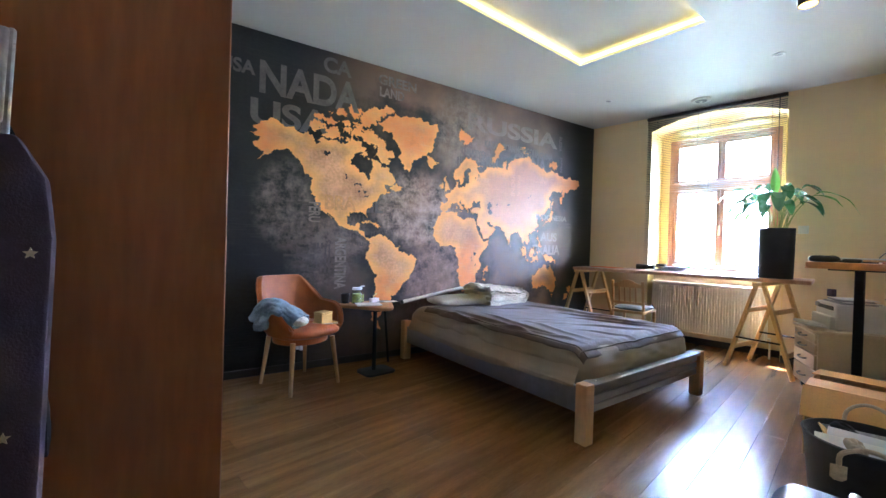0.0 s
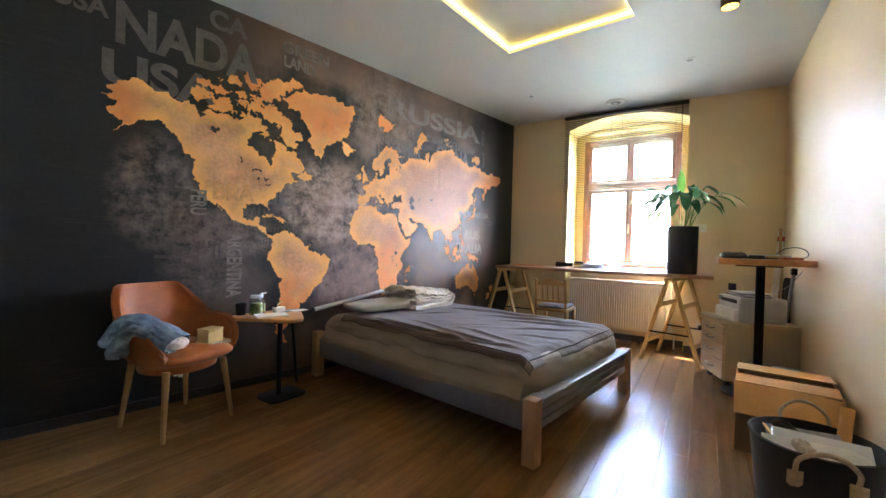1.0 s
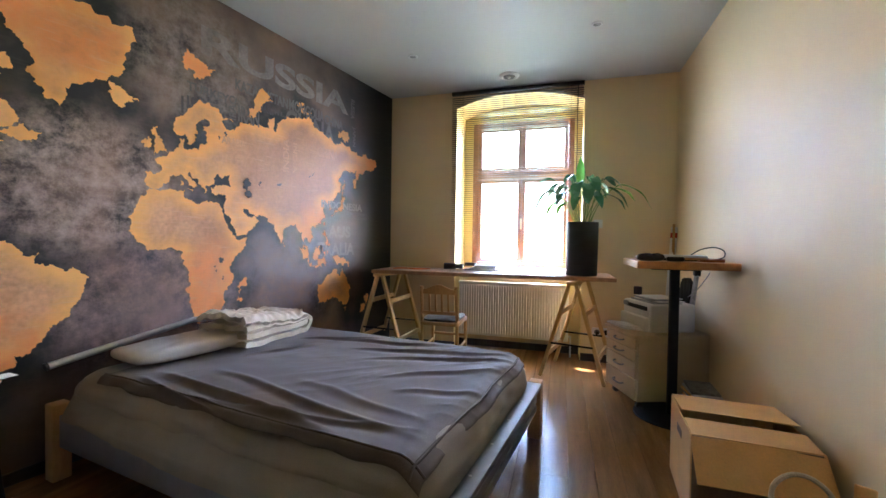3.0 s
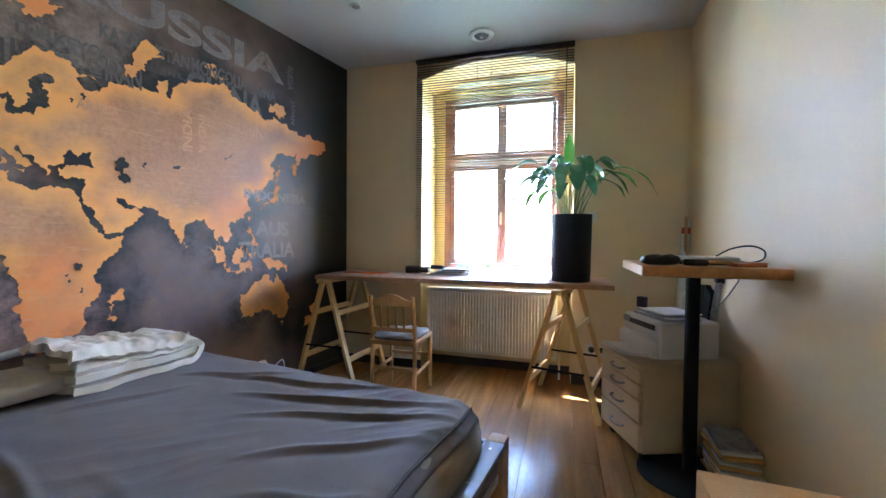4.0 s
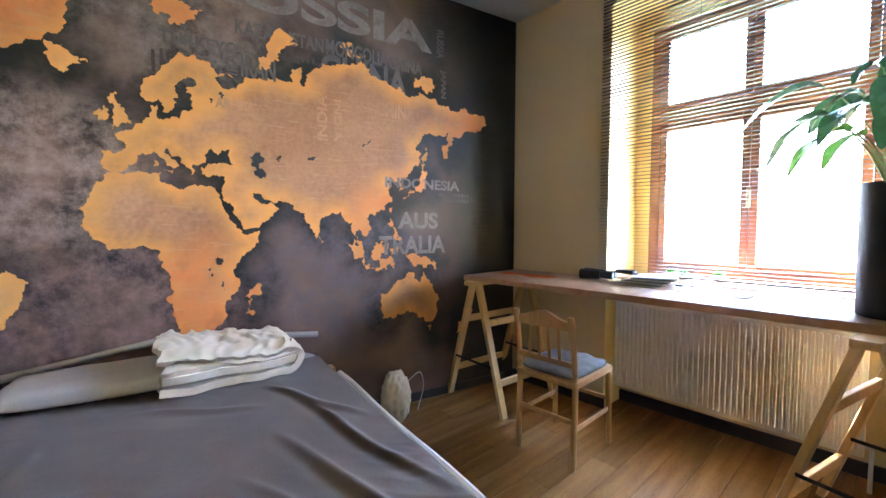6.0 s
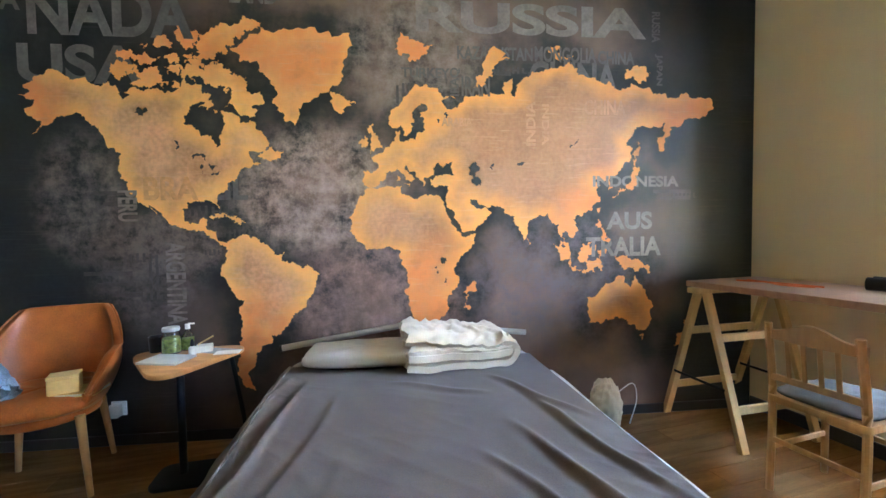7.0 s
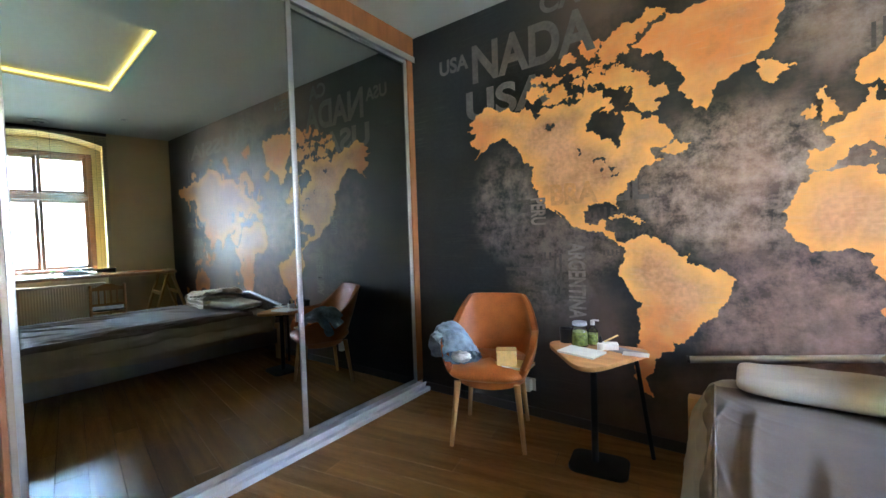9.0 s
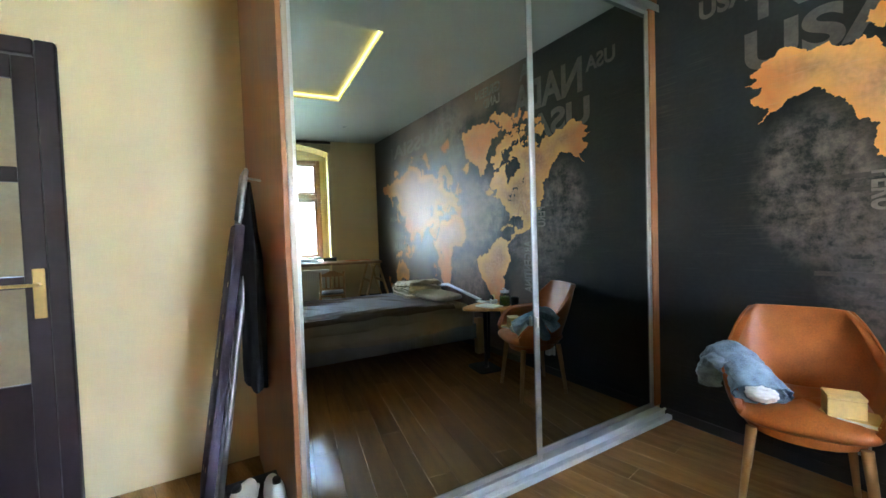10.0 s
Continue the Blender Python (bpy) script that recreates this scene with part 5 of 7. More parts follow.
def folds(x, y):
    """Creases of cloth drawn taut over the bed."""
    v = 0.0
    for x0, y0, x1, y1, h, w in CREASES:
        dx, dy = x1 - x0, y1 - y0
        t = ((x - x0) * dx + (y - y0) * dy) / (dx * dx + dy * dy)
        d = ((x - x0) * dy - (y - y0) * dx) / math.hypot(dx, dy) + 0.025 * nz(t * 2.3, h * 90)
        e = max(0.0, 1 - (2 * min(1.15, max(-0.15, t)) - 1) ** 2 / 1.2)
        v += h * e * (0.9 * math.exp(-(1.25 * d / w) ** 2) - 0.40 * math.exp(-((d - 1.7 * w) / (1.2 * w)) ** 2))
    fan = x * 0.62 + y * 0.78 + 0.10 * nz(x * 2.5, y * 2.5, 4.1)
    slack = max(0.0, min(1.0, 0.35 + 1.6 * nz(x * 1.9, y * 1.6, 6.3) + 0.7 * (0.65 - y)))
    ridge = (1 - min(1.0, 2.2 * abs(nz(fan * 9, (y - x) * 1.6, 1.7)))) ** 2
    small = (1 - min(1.0, 2.4 * abs(nz(fan * 17, (y - x) * 3.5, 9.2)))) ** 2
    return v + slack * (0.0045 * ridge + 0.0018 * small) + 0.003 * nz(x * 9, y * 5, 2.2)


mattress = thing("mattress", BED @ pose(0.69, BLN / 2 + 0.015, 0.281), "mattress in a grey-brown fitted sheet", "mattress")
def matt(u, v):
    """A soft block: u goes round, v from the bottom rim over the top to its middle."""
    a = 2 * math.pi * u
    w, l = 0.655, 0.945
    e = 0.13
    cx, cy = math.cos(a), math.sin(a)
    k = (abs(cx) ** (2 / e) + abs(cy) ** (2 / e)) ** (-e / 2)
    px, py = cx * k, cy * k
    if v < 0.45:
        t = v / 0.45
        r = 1 + 0.030 * math.sin(math.pi * min(1, t * 1.15)) ** 0.8 - 0.03 * max(0, t - 0.8) * 5
        z = (MT - 0.281 - 0.02) * t
        wr = 0.012 * nz(7 * u * 6, 6 * t, 2) * (0.3 + t)
        return (px * w * r + wr * cx, py * l * r + wr * cy, z)
    t = (v - 0.45) / 0.55
    r = (1 - t) * 0.985
    return (px * w * r, py * l * r, MT - 0.281 - 0.02 * (1 - min(1, t * 8)) ** 2 + 0.004 * nz(px * r * 4, py * r * 4))
part("fitted_sheet", sheet(150, 34, matt), M["sheet"], mattress, angle=80)
def skirt(u, v):
    """The sheet's loose edge, over the side rail and down outside it."""
    y = -0.925 + 1.80 * u
    hang = 0.006 + 0.040 * math.sin(math.pi * min(1, u * 1.1)) ** 2 + 0.020 * nz(u * 6, 3.3) + 0.006 * nz(u * 17, 1.1)
    k = [(-0.668, 0.12), (-0.686, 0.08), (-0.703, 0.050), (-0.711, 0.030), (-0.713, 0.022 - hang)]
    i = min(3, int(v * 4))
    f = v * 4 - i
    x = k[i][0] * (1 - f) + k[i + 1][0] * f
    z = k[i][1] * (1 - f) + k[i + 1][1] * f
    return (x - 0.010 * abs(nz(u * 14, v * 2, 6)) * v, y, z)
part("loose_edge", skin(90, 16, skirt, 0.003), M["sheet"], mattress, "loose hem of the fitted sheet", angle=80)
part("white_edge", sweep(curve_points([(0.682, -0.6, 0.155), (0.690, -0.2, 0.15), (0.688, 0.25, 0.155), (0.680, 0.6, 0.16)], 10), lambda t: 0.012 + 0.004 * math.sin(9 * t), 8), M["paper"], mattress, "white cloth showing at the edge")

throw = thing("throw", BED @ pose(0, 0, 0), "crumpled dark grey throw spread over the mattress", "bedspread")
def cloth(u, v):
    x, y = 0.012 + 1.336 * u, 0.035 + 1.66 * v
    hem = 0.03 * nz(u * 9, v * 9, 5.5)
    z = MT + 0.012 + folds(x, y) + 0.006 * nz(x * 3, y * 3, 8)
    lo, hi = 0.070, 1.292
    if x < lo:
        d = lo - x
        z -= min(0.9 * d, d * d * 9) + hem * d * 4
        x = lo - d * 0.45 - 0.02 * min(1, d * 16) * nz(y * 8, 0.3)
    elif x > hi:
        d = x - hi
        z -= min(0.95 * d, d * d * 9) + hem * d * 4
        x = hi + d * 0.40 + 0.015 * nz(y * 9, 4.3) * min(1, d * 12)
    if y < 0.13:
        d = 0.13 - y
        z -= d * d * 6 + 0.02 * max(0, nz(x * 5, 2.2)) * min(1, d * 15)
    return (x, y + 0.025 * nz(x * 3.1, 7.7) * (1 - v) ** 3, z)
part("cloth", cloth_body(210, 230, cloth, 0.007), M["throw"], throw, angle=80)
part("hem", sweep([Vector(cloth(0.045, k / 60)) + Vector((0, 0, 0.001)) for k in range(61)], 0.0055, 8), M["throw"], throw, angle=80)
part("hem", sweep([Vector(cloth(k / 60, 0.02)) + Vector((0, 0, 0.001)) for k in range(61)], 0.0055, 8), M["throw"], throw, angle=80)

pil = thing("pillow", BED @ pose(0.455, 1.70, MT + 0.022, rz=-3), "flat pale grey pillow lying on the bed", "pillow")
def cushion(w, l, h, seed, p=5.0, q=0.35):
    def f(u, v):
        a = 2 * math.pi * u
        b = -math.pi / 2 + math.pi * v
        cx, cy = math.cos(a), math.sin(a)
        k = (abs(cx) ** p + abs(cy) ** p) ** (-1 / p)
        r = math.cos(b) ** q if math.cos(b) > 1e-6 else 0
        edge = 1 - 0.35 * (abs(cx * k) * abs(cy * k)) ** 3 * abs(math.sin(b))
        zz = h * 0.5 * math.copysign(abs(math.sin(b)) ** 0.8, math.sin(b)) * (1 - 0.25 * r ** 6)
        return (cx * k * r * w / 2, cy * k * r * l / 2, h / 2 + zz * edge + 0.010 * nz(cx * k * r * 3, cy * k * r * 3, seed) * (b > 0))
    return sheet(64, 22, f)
part("pillowcase", cushion(0.61, 0.315, 0.078, 3, 9.0, 0.13), M["pillow"], pil, angle=80)
part("hem", sweep(curve_points([(0.27, -0.13, 0.03), (0.278, 0, 0.032), (0.27, 0.13, 0.03)], 6), 0.005), M["pillow"], pil)

duv = thing("folded_duvet", BED @ pose(0.895, 1.675, MT + 0.018, rz=2), "folded cream duvet with creases", "duvet")


def folded(w, l, z0, z1, jag, seed, crumple, thick):
    """One fold of the duvet: out along z0, round the bend and back along z1, with a ragged open end."""
    r = (z1 - z0) / 2

    def f(u, v):
        y = (v - 0.5) * l * (1 + 0.03 * nz(u * 3, seed))
        if u < 0.44:
            x, z = -w / 2 + jag * nz(v * 5, seed + 1) + (w - r) * u / 0.44, z0
        elif u < 0.56:
            a = math.pi * ((u - 0.44) / 0.12 - 0.5)
            x, z = w / 2 - r + r * math.cos(a), (z0 + z1) / 2 + r * math.sin(a)
        else:
            x, z = w / 2 - r - (w - r) * (u - 0.56) / 0.44 + jag * nz(v * 4, seed + 2), z1
        top = max(0.0, min(1.0, (u - 0.5) / 0.1))
        c1 = 1 - min(1, abs(nz(x * 13 + y * 3.0, y * 3.0, seed)) * 3.4)
        c2 = 1 - min(1, abs(nz(x * 15 - y * 6, y * 11, seed + 7)) * 2.6)
        edge = 1 - abs(2 * v - 1) ** 6
        along = max(0.0, min(1.0, x / w + 0.5))
        z -= top * (z1 - z0) * 0.34 * along ** 1.5
        front = max(0.0, 1 - v / 0.16) ** 2 + max(0.0, 1 - (1 - v) / 0.14) ** 2
        z -= top * min(1.0, front) * (z1 - z0) * 0.20 * (0.75 + 0.5 * nz(x * 8, seed + 9))
        z += crumple * top * (0.015 * c1 + 0.010 * c2 + 0.006 * nz(x * 5, y * 5, seed + 3)) - 0.012 * top * (1 - edge) + 0.004 * nz(x * 12, y * 12, seed)
        return (x + 0.012 * nz(y * 9, z * 20, seed + 4), y + 0.020 * nz(x * 7, z * 20, seed + 5), z + 0.008 * nz(x * 9, y * 4, seed + 8))
    return skin(110, 64, f, thick)


for k, (w, l, z0, z1, jag, cr, th) in enumerate(((0.54, 0.41, 0.004, 0.168, 0.03, 1.2, 0.03), (0.52, 0.40, 0.048, 0.118, 0.035, 0.5, 0.03))):
    part("fold", folded(w, l, z0, z1, jag, 11 + 5 * k, cr, th), M["linen"], duv, angle=80)

tube = thing("metal_tube", BED @ pose(0, 0, 0), "long jointed grey metal tube lying across the bed head", "tube")
p, o, q = (BED.inverted() @ Vector(c) for c in ((3.339, 4.905, 0.533), (4.03, 4.935, 0.635), (4.735, 4.955, 0.556)))
part("pipe", rod(p, o, 0.017, sides=18), M["steel"], tube)
part("pipe", rod(o, q, 0.0165, sides=18), M["steel"], tube)
part("joint", moved(lathe([(0, -0.018), (0.012, -0.014), (0.018, 0), (0.012, 0.014), (0, 0.018)], 16), Matrix.Translation(o)), M["steel"], tube)
part("end_cap", rod(p - (o - p).normalized() * 0.012, p, 0.0185, sides=18), M["black"], tube, "black plastic cap")

# ---- armchair with what lies on it ----
ARM = pose(2.335, 4.66, 0, rz=20)
arm = thing("armchair", ARM, "cognac leather armchair on tapered oak legs", "armchair")
def shell(u, v):
    a = (u - 0.5) * 2 * radians(136)          # 0 at the back, the arms' fronts at the ends
    f = abs(a) / radians(136)
    sq = (abs(math.sin(a)) ** 3.4 + abs(math.cos(a)) ** 3.4) ** (-1 / 3.4)
    s = max(0.0, min(1.0, (f - 0.29) / 0.21))
    s = 0.7 * s + 0.3 * s * s * (3 - 2 * s)
    front = max(0.0, (f - 0.72) / 0.28)
    top = 0.795 * (1 - s) + (0.625 - 0.03 * f - 0.13 * front ** 2.2) * s
    z = 0.375 + (top - 0.375) * v
    flare = 0.218 + 0.064 * math.sin(min(1, v * 1.15) * math.pi / 2)
    narrow = 1 - 0.10 * max(0, v - 0.45) / 0.55 * (1 - s)
    x = math.sin(a) * sq * flare * 0.97 * narrow
    y = math.cos(a) * sq * (flare * 0.92) + (0.075 * v * v * (1 - s))
    return (x, y - 0.01, z)
bm = sheet(56, 16, shell, 0.036)
bmesh.ops.bevel(bm, geom=[e for e in bm.edges if e.calc_face_angle(0) > 1.0], offset=0.008, segments=2, affect="EDGES", profile=0.5)
part("shell", bm, M["leather"], arm, angle=75)
part("seat", moved(cushion(0.455, 0.47, 0.10, 7, 4.0), pose(0, -0.025, 0.37)), M["leather"], arm, angle=80)
part("pan", slab([(0.192 * math.cos(a) * 1.05, 0.192 * math.sin(a) - 0.01) for a in np.linspace(0, 2 * math.pi, 28, endpoint=False)], 0.33, 0.39, 0.012), M["leather"], arm)
part("piping", sweep([Vector(shell(k / 40, 1.0)) + Vector((0, 0, 0.0)) for k in range(41)], 0.006), M["leather"], arm)
for x, y in ((-0.205, -0.21), (0.205, -0.21), (-0.19, 0.20), (0.19, 0.20)):
    part("leg", rod((x, y, 0), (x * 0.82, y * 0.80, 0.36), 0.0115, 0.019, sides=16), M["oak"], arm, "tapered oak leg")

jeans = thing("jeans", ARM @ pose(0, 0, 0), "crumpled blue jeans thrown over the chair arm", "jeans")
def heap(cx, cy, cz, rx, ry, rz_, seed, amp=0.3):
    def f(u, v):
        a, b = 2 * math.pi * u, math.pi * (v - 0.5)
        d = Vector((math.cos(a) * math.cos(b), math.sin(a) * math.cos(b), math.sin(b)))
        n = 1 + amp * (1 - abs(nz(d.x * 2.4, d.y * 2.4, d.z * 2.4 + seed)) * 2.2) * 0.6 + 0.15 * nz(d.x * 5, d.y * 5, d.z * 5 + seed)
        return (cx + d.x * rx * n, cy + d.y * ry * n, cz + d.z * rz_ * n)
    return f
def trouser(path, rx, ry, seed, flat=0.5):
    """A slack trouser leg: a flattened tube along a path, open at its end."""
    pts = curve_points([Vector(c) for c in path], 8)
    n = len(pts) - 1

    def f(u, v):
        k = min(n - 1, int(v * n))
        c = pts[k].lerp(pts[k + 1], v * n - k)
        d = (pts[k + 1] - pts[k]).normalized()
        sd = d.cross(Vector((0, 0, 1))).normalized()
        up = sd.cross(d).normalized()
        a = 2 * math.pi * u
        m = 1 + 0.20 * (1 - 2.4 * abs(nz(2 * math.cos(a) + 3 * v, 2 * math.sin(a), 7 * v + seed))) + 0.08 * nz(5 * math.cos(a), 5 * math.sin(a), 11 * v + seed)
        g = 0.75 + 0.35 * v
        return c + sd * math.cos(a) * rx * g * m + up * math.sin(a) * ry * g * m
    return skin(44, 34, f, 0.004)


part("trouser_leg", trouser([(-0.325, 0.06, 0.52), (-0.29, 0.01, 0.60), (-0.24, -0.05, 0.625), (-0.18, -0.12, 0.575), (-0.14, -0.215, 0.515)], 0.075, 0.045, 4), M["denim"], jeans, angle=80)
part("second_leg", trouser([(-0.29, 0.08, 0.57), (-0.26, 0.02, 0.63), (-0.20, -0.04, 0.60), (-0.13, -0.11, 0.535), (-0.09, -0.17, 0.50)], 0.055, 0.038, 15), M["denim"], jeans, angle=80)
part("waistband", trouser([(-0.325, -0.02, 0.46), (-0.325, -0.04, 0.53), (-0.29, -0.08, 0.60), (-0.23, -0.13, 0.585)], 0.055, 0.030, 27), M["denim"], jeans, angle=80)
shirt = thing("white_shirt", ARM, "crumpled white shirt between the jeans on the seat", "shirt")
part("cloth", sheet(40, 30, heap(-0.135, -0.205, 0.516, 0.05, 0.038, 0.03, 22)), M["paper"], shirt, angle=80)
crate = thing("wooden_box", ARM @ pose(0.11, -0.13, 0.462, rz=8), "small pale wooden box on the chair seat", "box")
part("body", box(0.11, 0.085, 0.07, 0, 0, 0.036, 0.003), M["yellowwood"], crate)
part("lid", box(0.113, 0.088, 0.014, 0, 0, 0.079, 0.003), M["yellowwood"], crate)
bk = thing("book", ARM @ pose(0.10, -0.11, 0.462, rz=-14), "worn paperback under the wooden box", "book")
part("pages", box(0.20, 0.13, 0.012, 0.05, 0.0, -0.002, 0.001), M["paper"], bk)
part("cover", join(box(0.205, 0.135, 0.0015, 0.05, 0, 0.0048, 0), box(0.205, 0.135, 0.0015, 0.05, 0, -0.0088, 0)), M["yellowwood"], bk)

# ---- side table and its clutter ----
TAB = pose(2.93, 4.68, 0, rz=0)
st = thing("side_table", TAB, "small side table with a rounded wooden top on a black stand", "side table")
tri_pts = [(-0.34, 0.15), (0.285, 0.23), (0.045, -0.33)]
out = []
for k in range(3):
    a, b, c = (Vector(tri_pts[(k + d) % 3]) for d in (-1, 0, 1))
    e1, e2 = b + (a - b).normalized() * 0.17, b + (c - b).normalized() * 0.17
    for t in [k9 / 8 for k9 in range(9)]:
        pt = (1 - t) ** 2 * e1 + 2 * t * (1 - t) * (b * 0.96) + t * t * e2
        out.append((pt.x, pt.y))
part("top", slab(out[::-1], 0.542, 0.566, 0.006), M["tabletop"], st, "honey-coloured wooden top")
part("post", rod((0.01, -0.04, 0.02), (0.01, -0.04, 0.542), 0.017, sides=18), M["blackmetal"], st)
part("base", moved(slab(round_rect(0.28, 0.22, 0.05), 0.0, 0.018, 0.004), pose(0.03, -0.045, 0, rz=8)), M["blackmetal"], st, "black steel base plate")
part("collar", lathe([(0, 0), (0.05, 0), (0.05, 0.006), (0.024, 0.02), (0.024, 0.03), (0, 0.03)], 24, 0.01, -0.04, 0.512), M["blackmetal"], st)
part("back_leg", rod((0.245, 0.17, 0.0), (0.175, 0.13, 0.542), 0.011), M["blackmetal"], st)
TZ = 0.566
jar = thing("herb_jar", TAB @ pose(-0.10, 0.10, TZ), "glass jar filled with green herbs", "jar")
part("glass", lathe([(0, 0), (0.042, 0), (0.046, 0.006), (0.046, 0.085), (0.036, 0.10), (0.036, 0.115), (0.034, 0.115), (0.034, 0.10), (0.043, 0.083), (0.043, 0.008), (0, 0.006)], 24), M["glass"], jar)
part("herbs", lathe([(0, 0.009), (0.04, 0.009), (0.041, 0.05), (0.039, 0.078), (0, 0.082)], 18), M["green"], jar)
part("lid", lathe([(0, 0.114), (0.038, 0.114), (0.04, 0.118), (0.038, 0.132), (0, 0.135)], 24), M["silver"], jar)
bot = thing("glass_bottle", TAB @ pose(-0.045, 0.15, TZ), "small clear bottle with a pump cap", "bottle")
part("body", lathe([(0, 0), (0.026, 0), (0.028, 0.01), (0.028, 0.075), (0.012, 0.095), (0.012, 0.11), (0, 0.11)], 20), M["glass"], bot)
part("liquid", lathe([(0, 0.006), (0.024, 0.006), (0.024, 0.06), (0, 0.06)], 18), M["green"], bot)
part("cap", join(rod((0, 0, 0.11), (0, 0, 0.135), 0.012), bar((0, 0, 0.137), (0.035, 0, 0.137), 0.012, 0.008)), M["white"], bot)
cup = thing("dark_cup", TAB @ pose(-0.19, 0.135, TZ), "dark glass cup on the side table", "cup")
part("body", lathe([(0, 0), (0.032, 0), (0.037, 0.08), (0.034, 0.08), (0.03, 0.006), (0, 0.006)], 24), M["black"], cup)
drop = thing("dropper_bottle", TAB @ pose(0.02, 0.06, TZ), "small white dropper bottle with a black cap", "bottle")
part("body", lathe([(0, 0), (0.016, 0), (0.017, 0.004), (0.017, 0.035), (0.008, 0.042), (0, 0.042)], 18), M["white"], drop)
part("cap", lathe([(0, 0.042), (0.009, 0.042), (0.009, 0.058), (0.005, 0.075), (0, 0.077)], 16), M["black"], drop)
nb = thing("notebook", TAB @ pose(-0.05, -0.035, TZ, rz=-12), "white notebook lying open-side down", "notebook")
part("pages", box(0.20, 0.14, 0.008, 0, 0, 0.0042, 0.001), M["paper"], nb)
part("cover", box(0.202, 0.142, 0.0012, 0, 0, 0.0092, 0), M["paper"], nb)
pk = thing("white_box", TAB @ pose(0.06, 0.10, TZ, rz=20), "small white carton on the side table", "box")
part("body", box(0.075, 0.05, 0.035, 0, 0, 0.0178, 0.002), M["white"], pk)
part("flap", bar((-0.03, 0.0, 0.04), (0.04, 0.01, 0.075), 0.02, 0.004), M["yellowwood"], pk)
mg = thing("leaflet", TAB @ pose(0.15, 0.09, TZ, rz=-18), "folded grey leaflet on the table edge", "leaflet")
part("sheet", box(0.17, 0.09, 0.003, 0, 0, 0.0018, 0.0005), M["greypaper"], mg)
part("second_sheet", box(0.12, 0.07, 0.002, 0.05, -0.02, 0.0045, 0.0005, turn=pose(0, 0, 0, rz=25)), M["paper"], mg)

sock = thing("wall_socket", pose(2.43, 4.9955, 0.21), "white wall socket with a plug below the mural", "socket")
part("plate", box(0.08, 0.01, 0.08, 0, -0.005, 0, 0.004, 2), M["white"], sock)
part("plug", box(0.045, 0.05, 0.075, 0.0, -0.034, 0.0, 0.008, 2), M["white"], sock)

# ---- desk on trestles ----
DESK = pose(5.652, 4.80, 0, rz=-78.5)
DZ = 0.862
desk = thing("desk_top", DESK, "long brown wooden desk board on two trestles", "desk")
part("board", box(2.19, 0.572, 0.034, 1.095, 0.286, DZ - 0.017, 0.004, 2), M["plank"], desk)
part("edge_band", box(2.19, 0.002, 0.03, 1.095, -0.001, DZ - 0.017, 0), M["plank"], desk)


def trestle(m):
    """An adjustable pine trestle: two A-frames, their rails, a top beam and black stays."""
    t = thing("trestle", m, "pine trestle with black metal stays", "trestle", "trestles under the desk")
    top = DZ - 0.034
    part("top_beam", box(0.075, 0.62, 0.03, 0, 0.29, top - 0.015, 0.004, 2), M["pine"], t)
    for y in (0.05, 0.55):
        for s in (-1, 1):
            part("leg", bar((s * 0.26, y, 0.0), (s * 0.03, y, top - 0.03), 0.028, 0.048, up=(0, 1, 0)), M["pine"], t)
        part("stay", bar((-0.17, y - 0.026, 0.30), (0.17, y - 0.026, 0.30), 0.006, 0.016), M["blackmetal"], t, "black metal stay")
    for s in (-1, 1):
        for z in (0.20, 0.56):
            x = s * (0.26 - 0.23 * z / (top - 0.03))
            part("rail", bar((x, 0.07, z), (x, 0.53, z), 0.022, 0.042, up=(0, 0, 1)), M["pine"], t)
    return t


tr1 = trestle(DESK @ pose(0.07, -0.015, 0, rz=-4))
copy_thing(tr1, DESK @ pose(1.837, -0.095, 0, rz=-14))


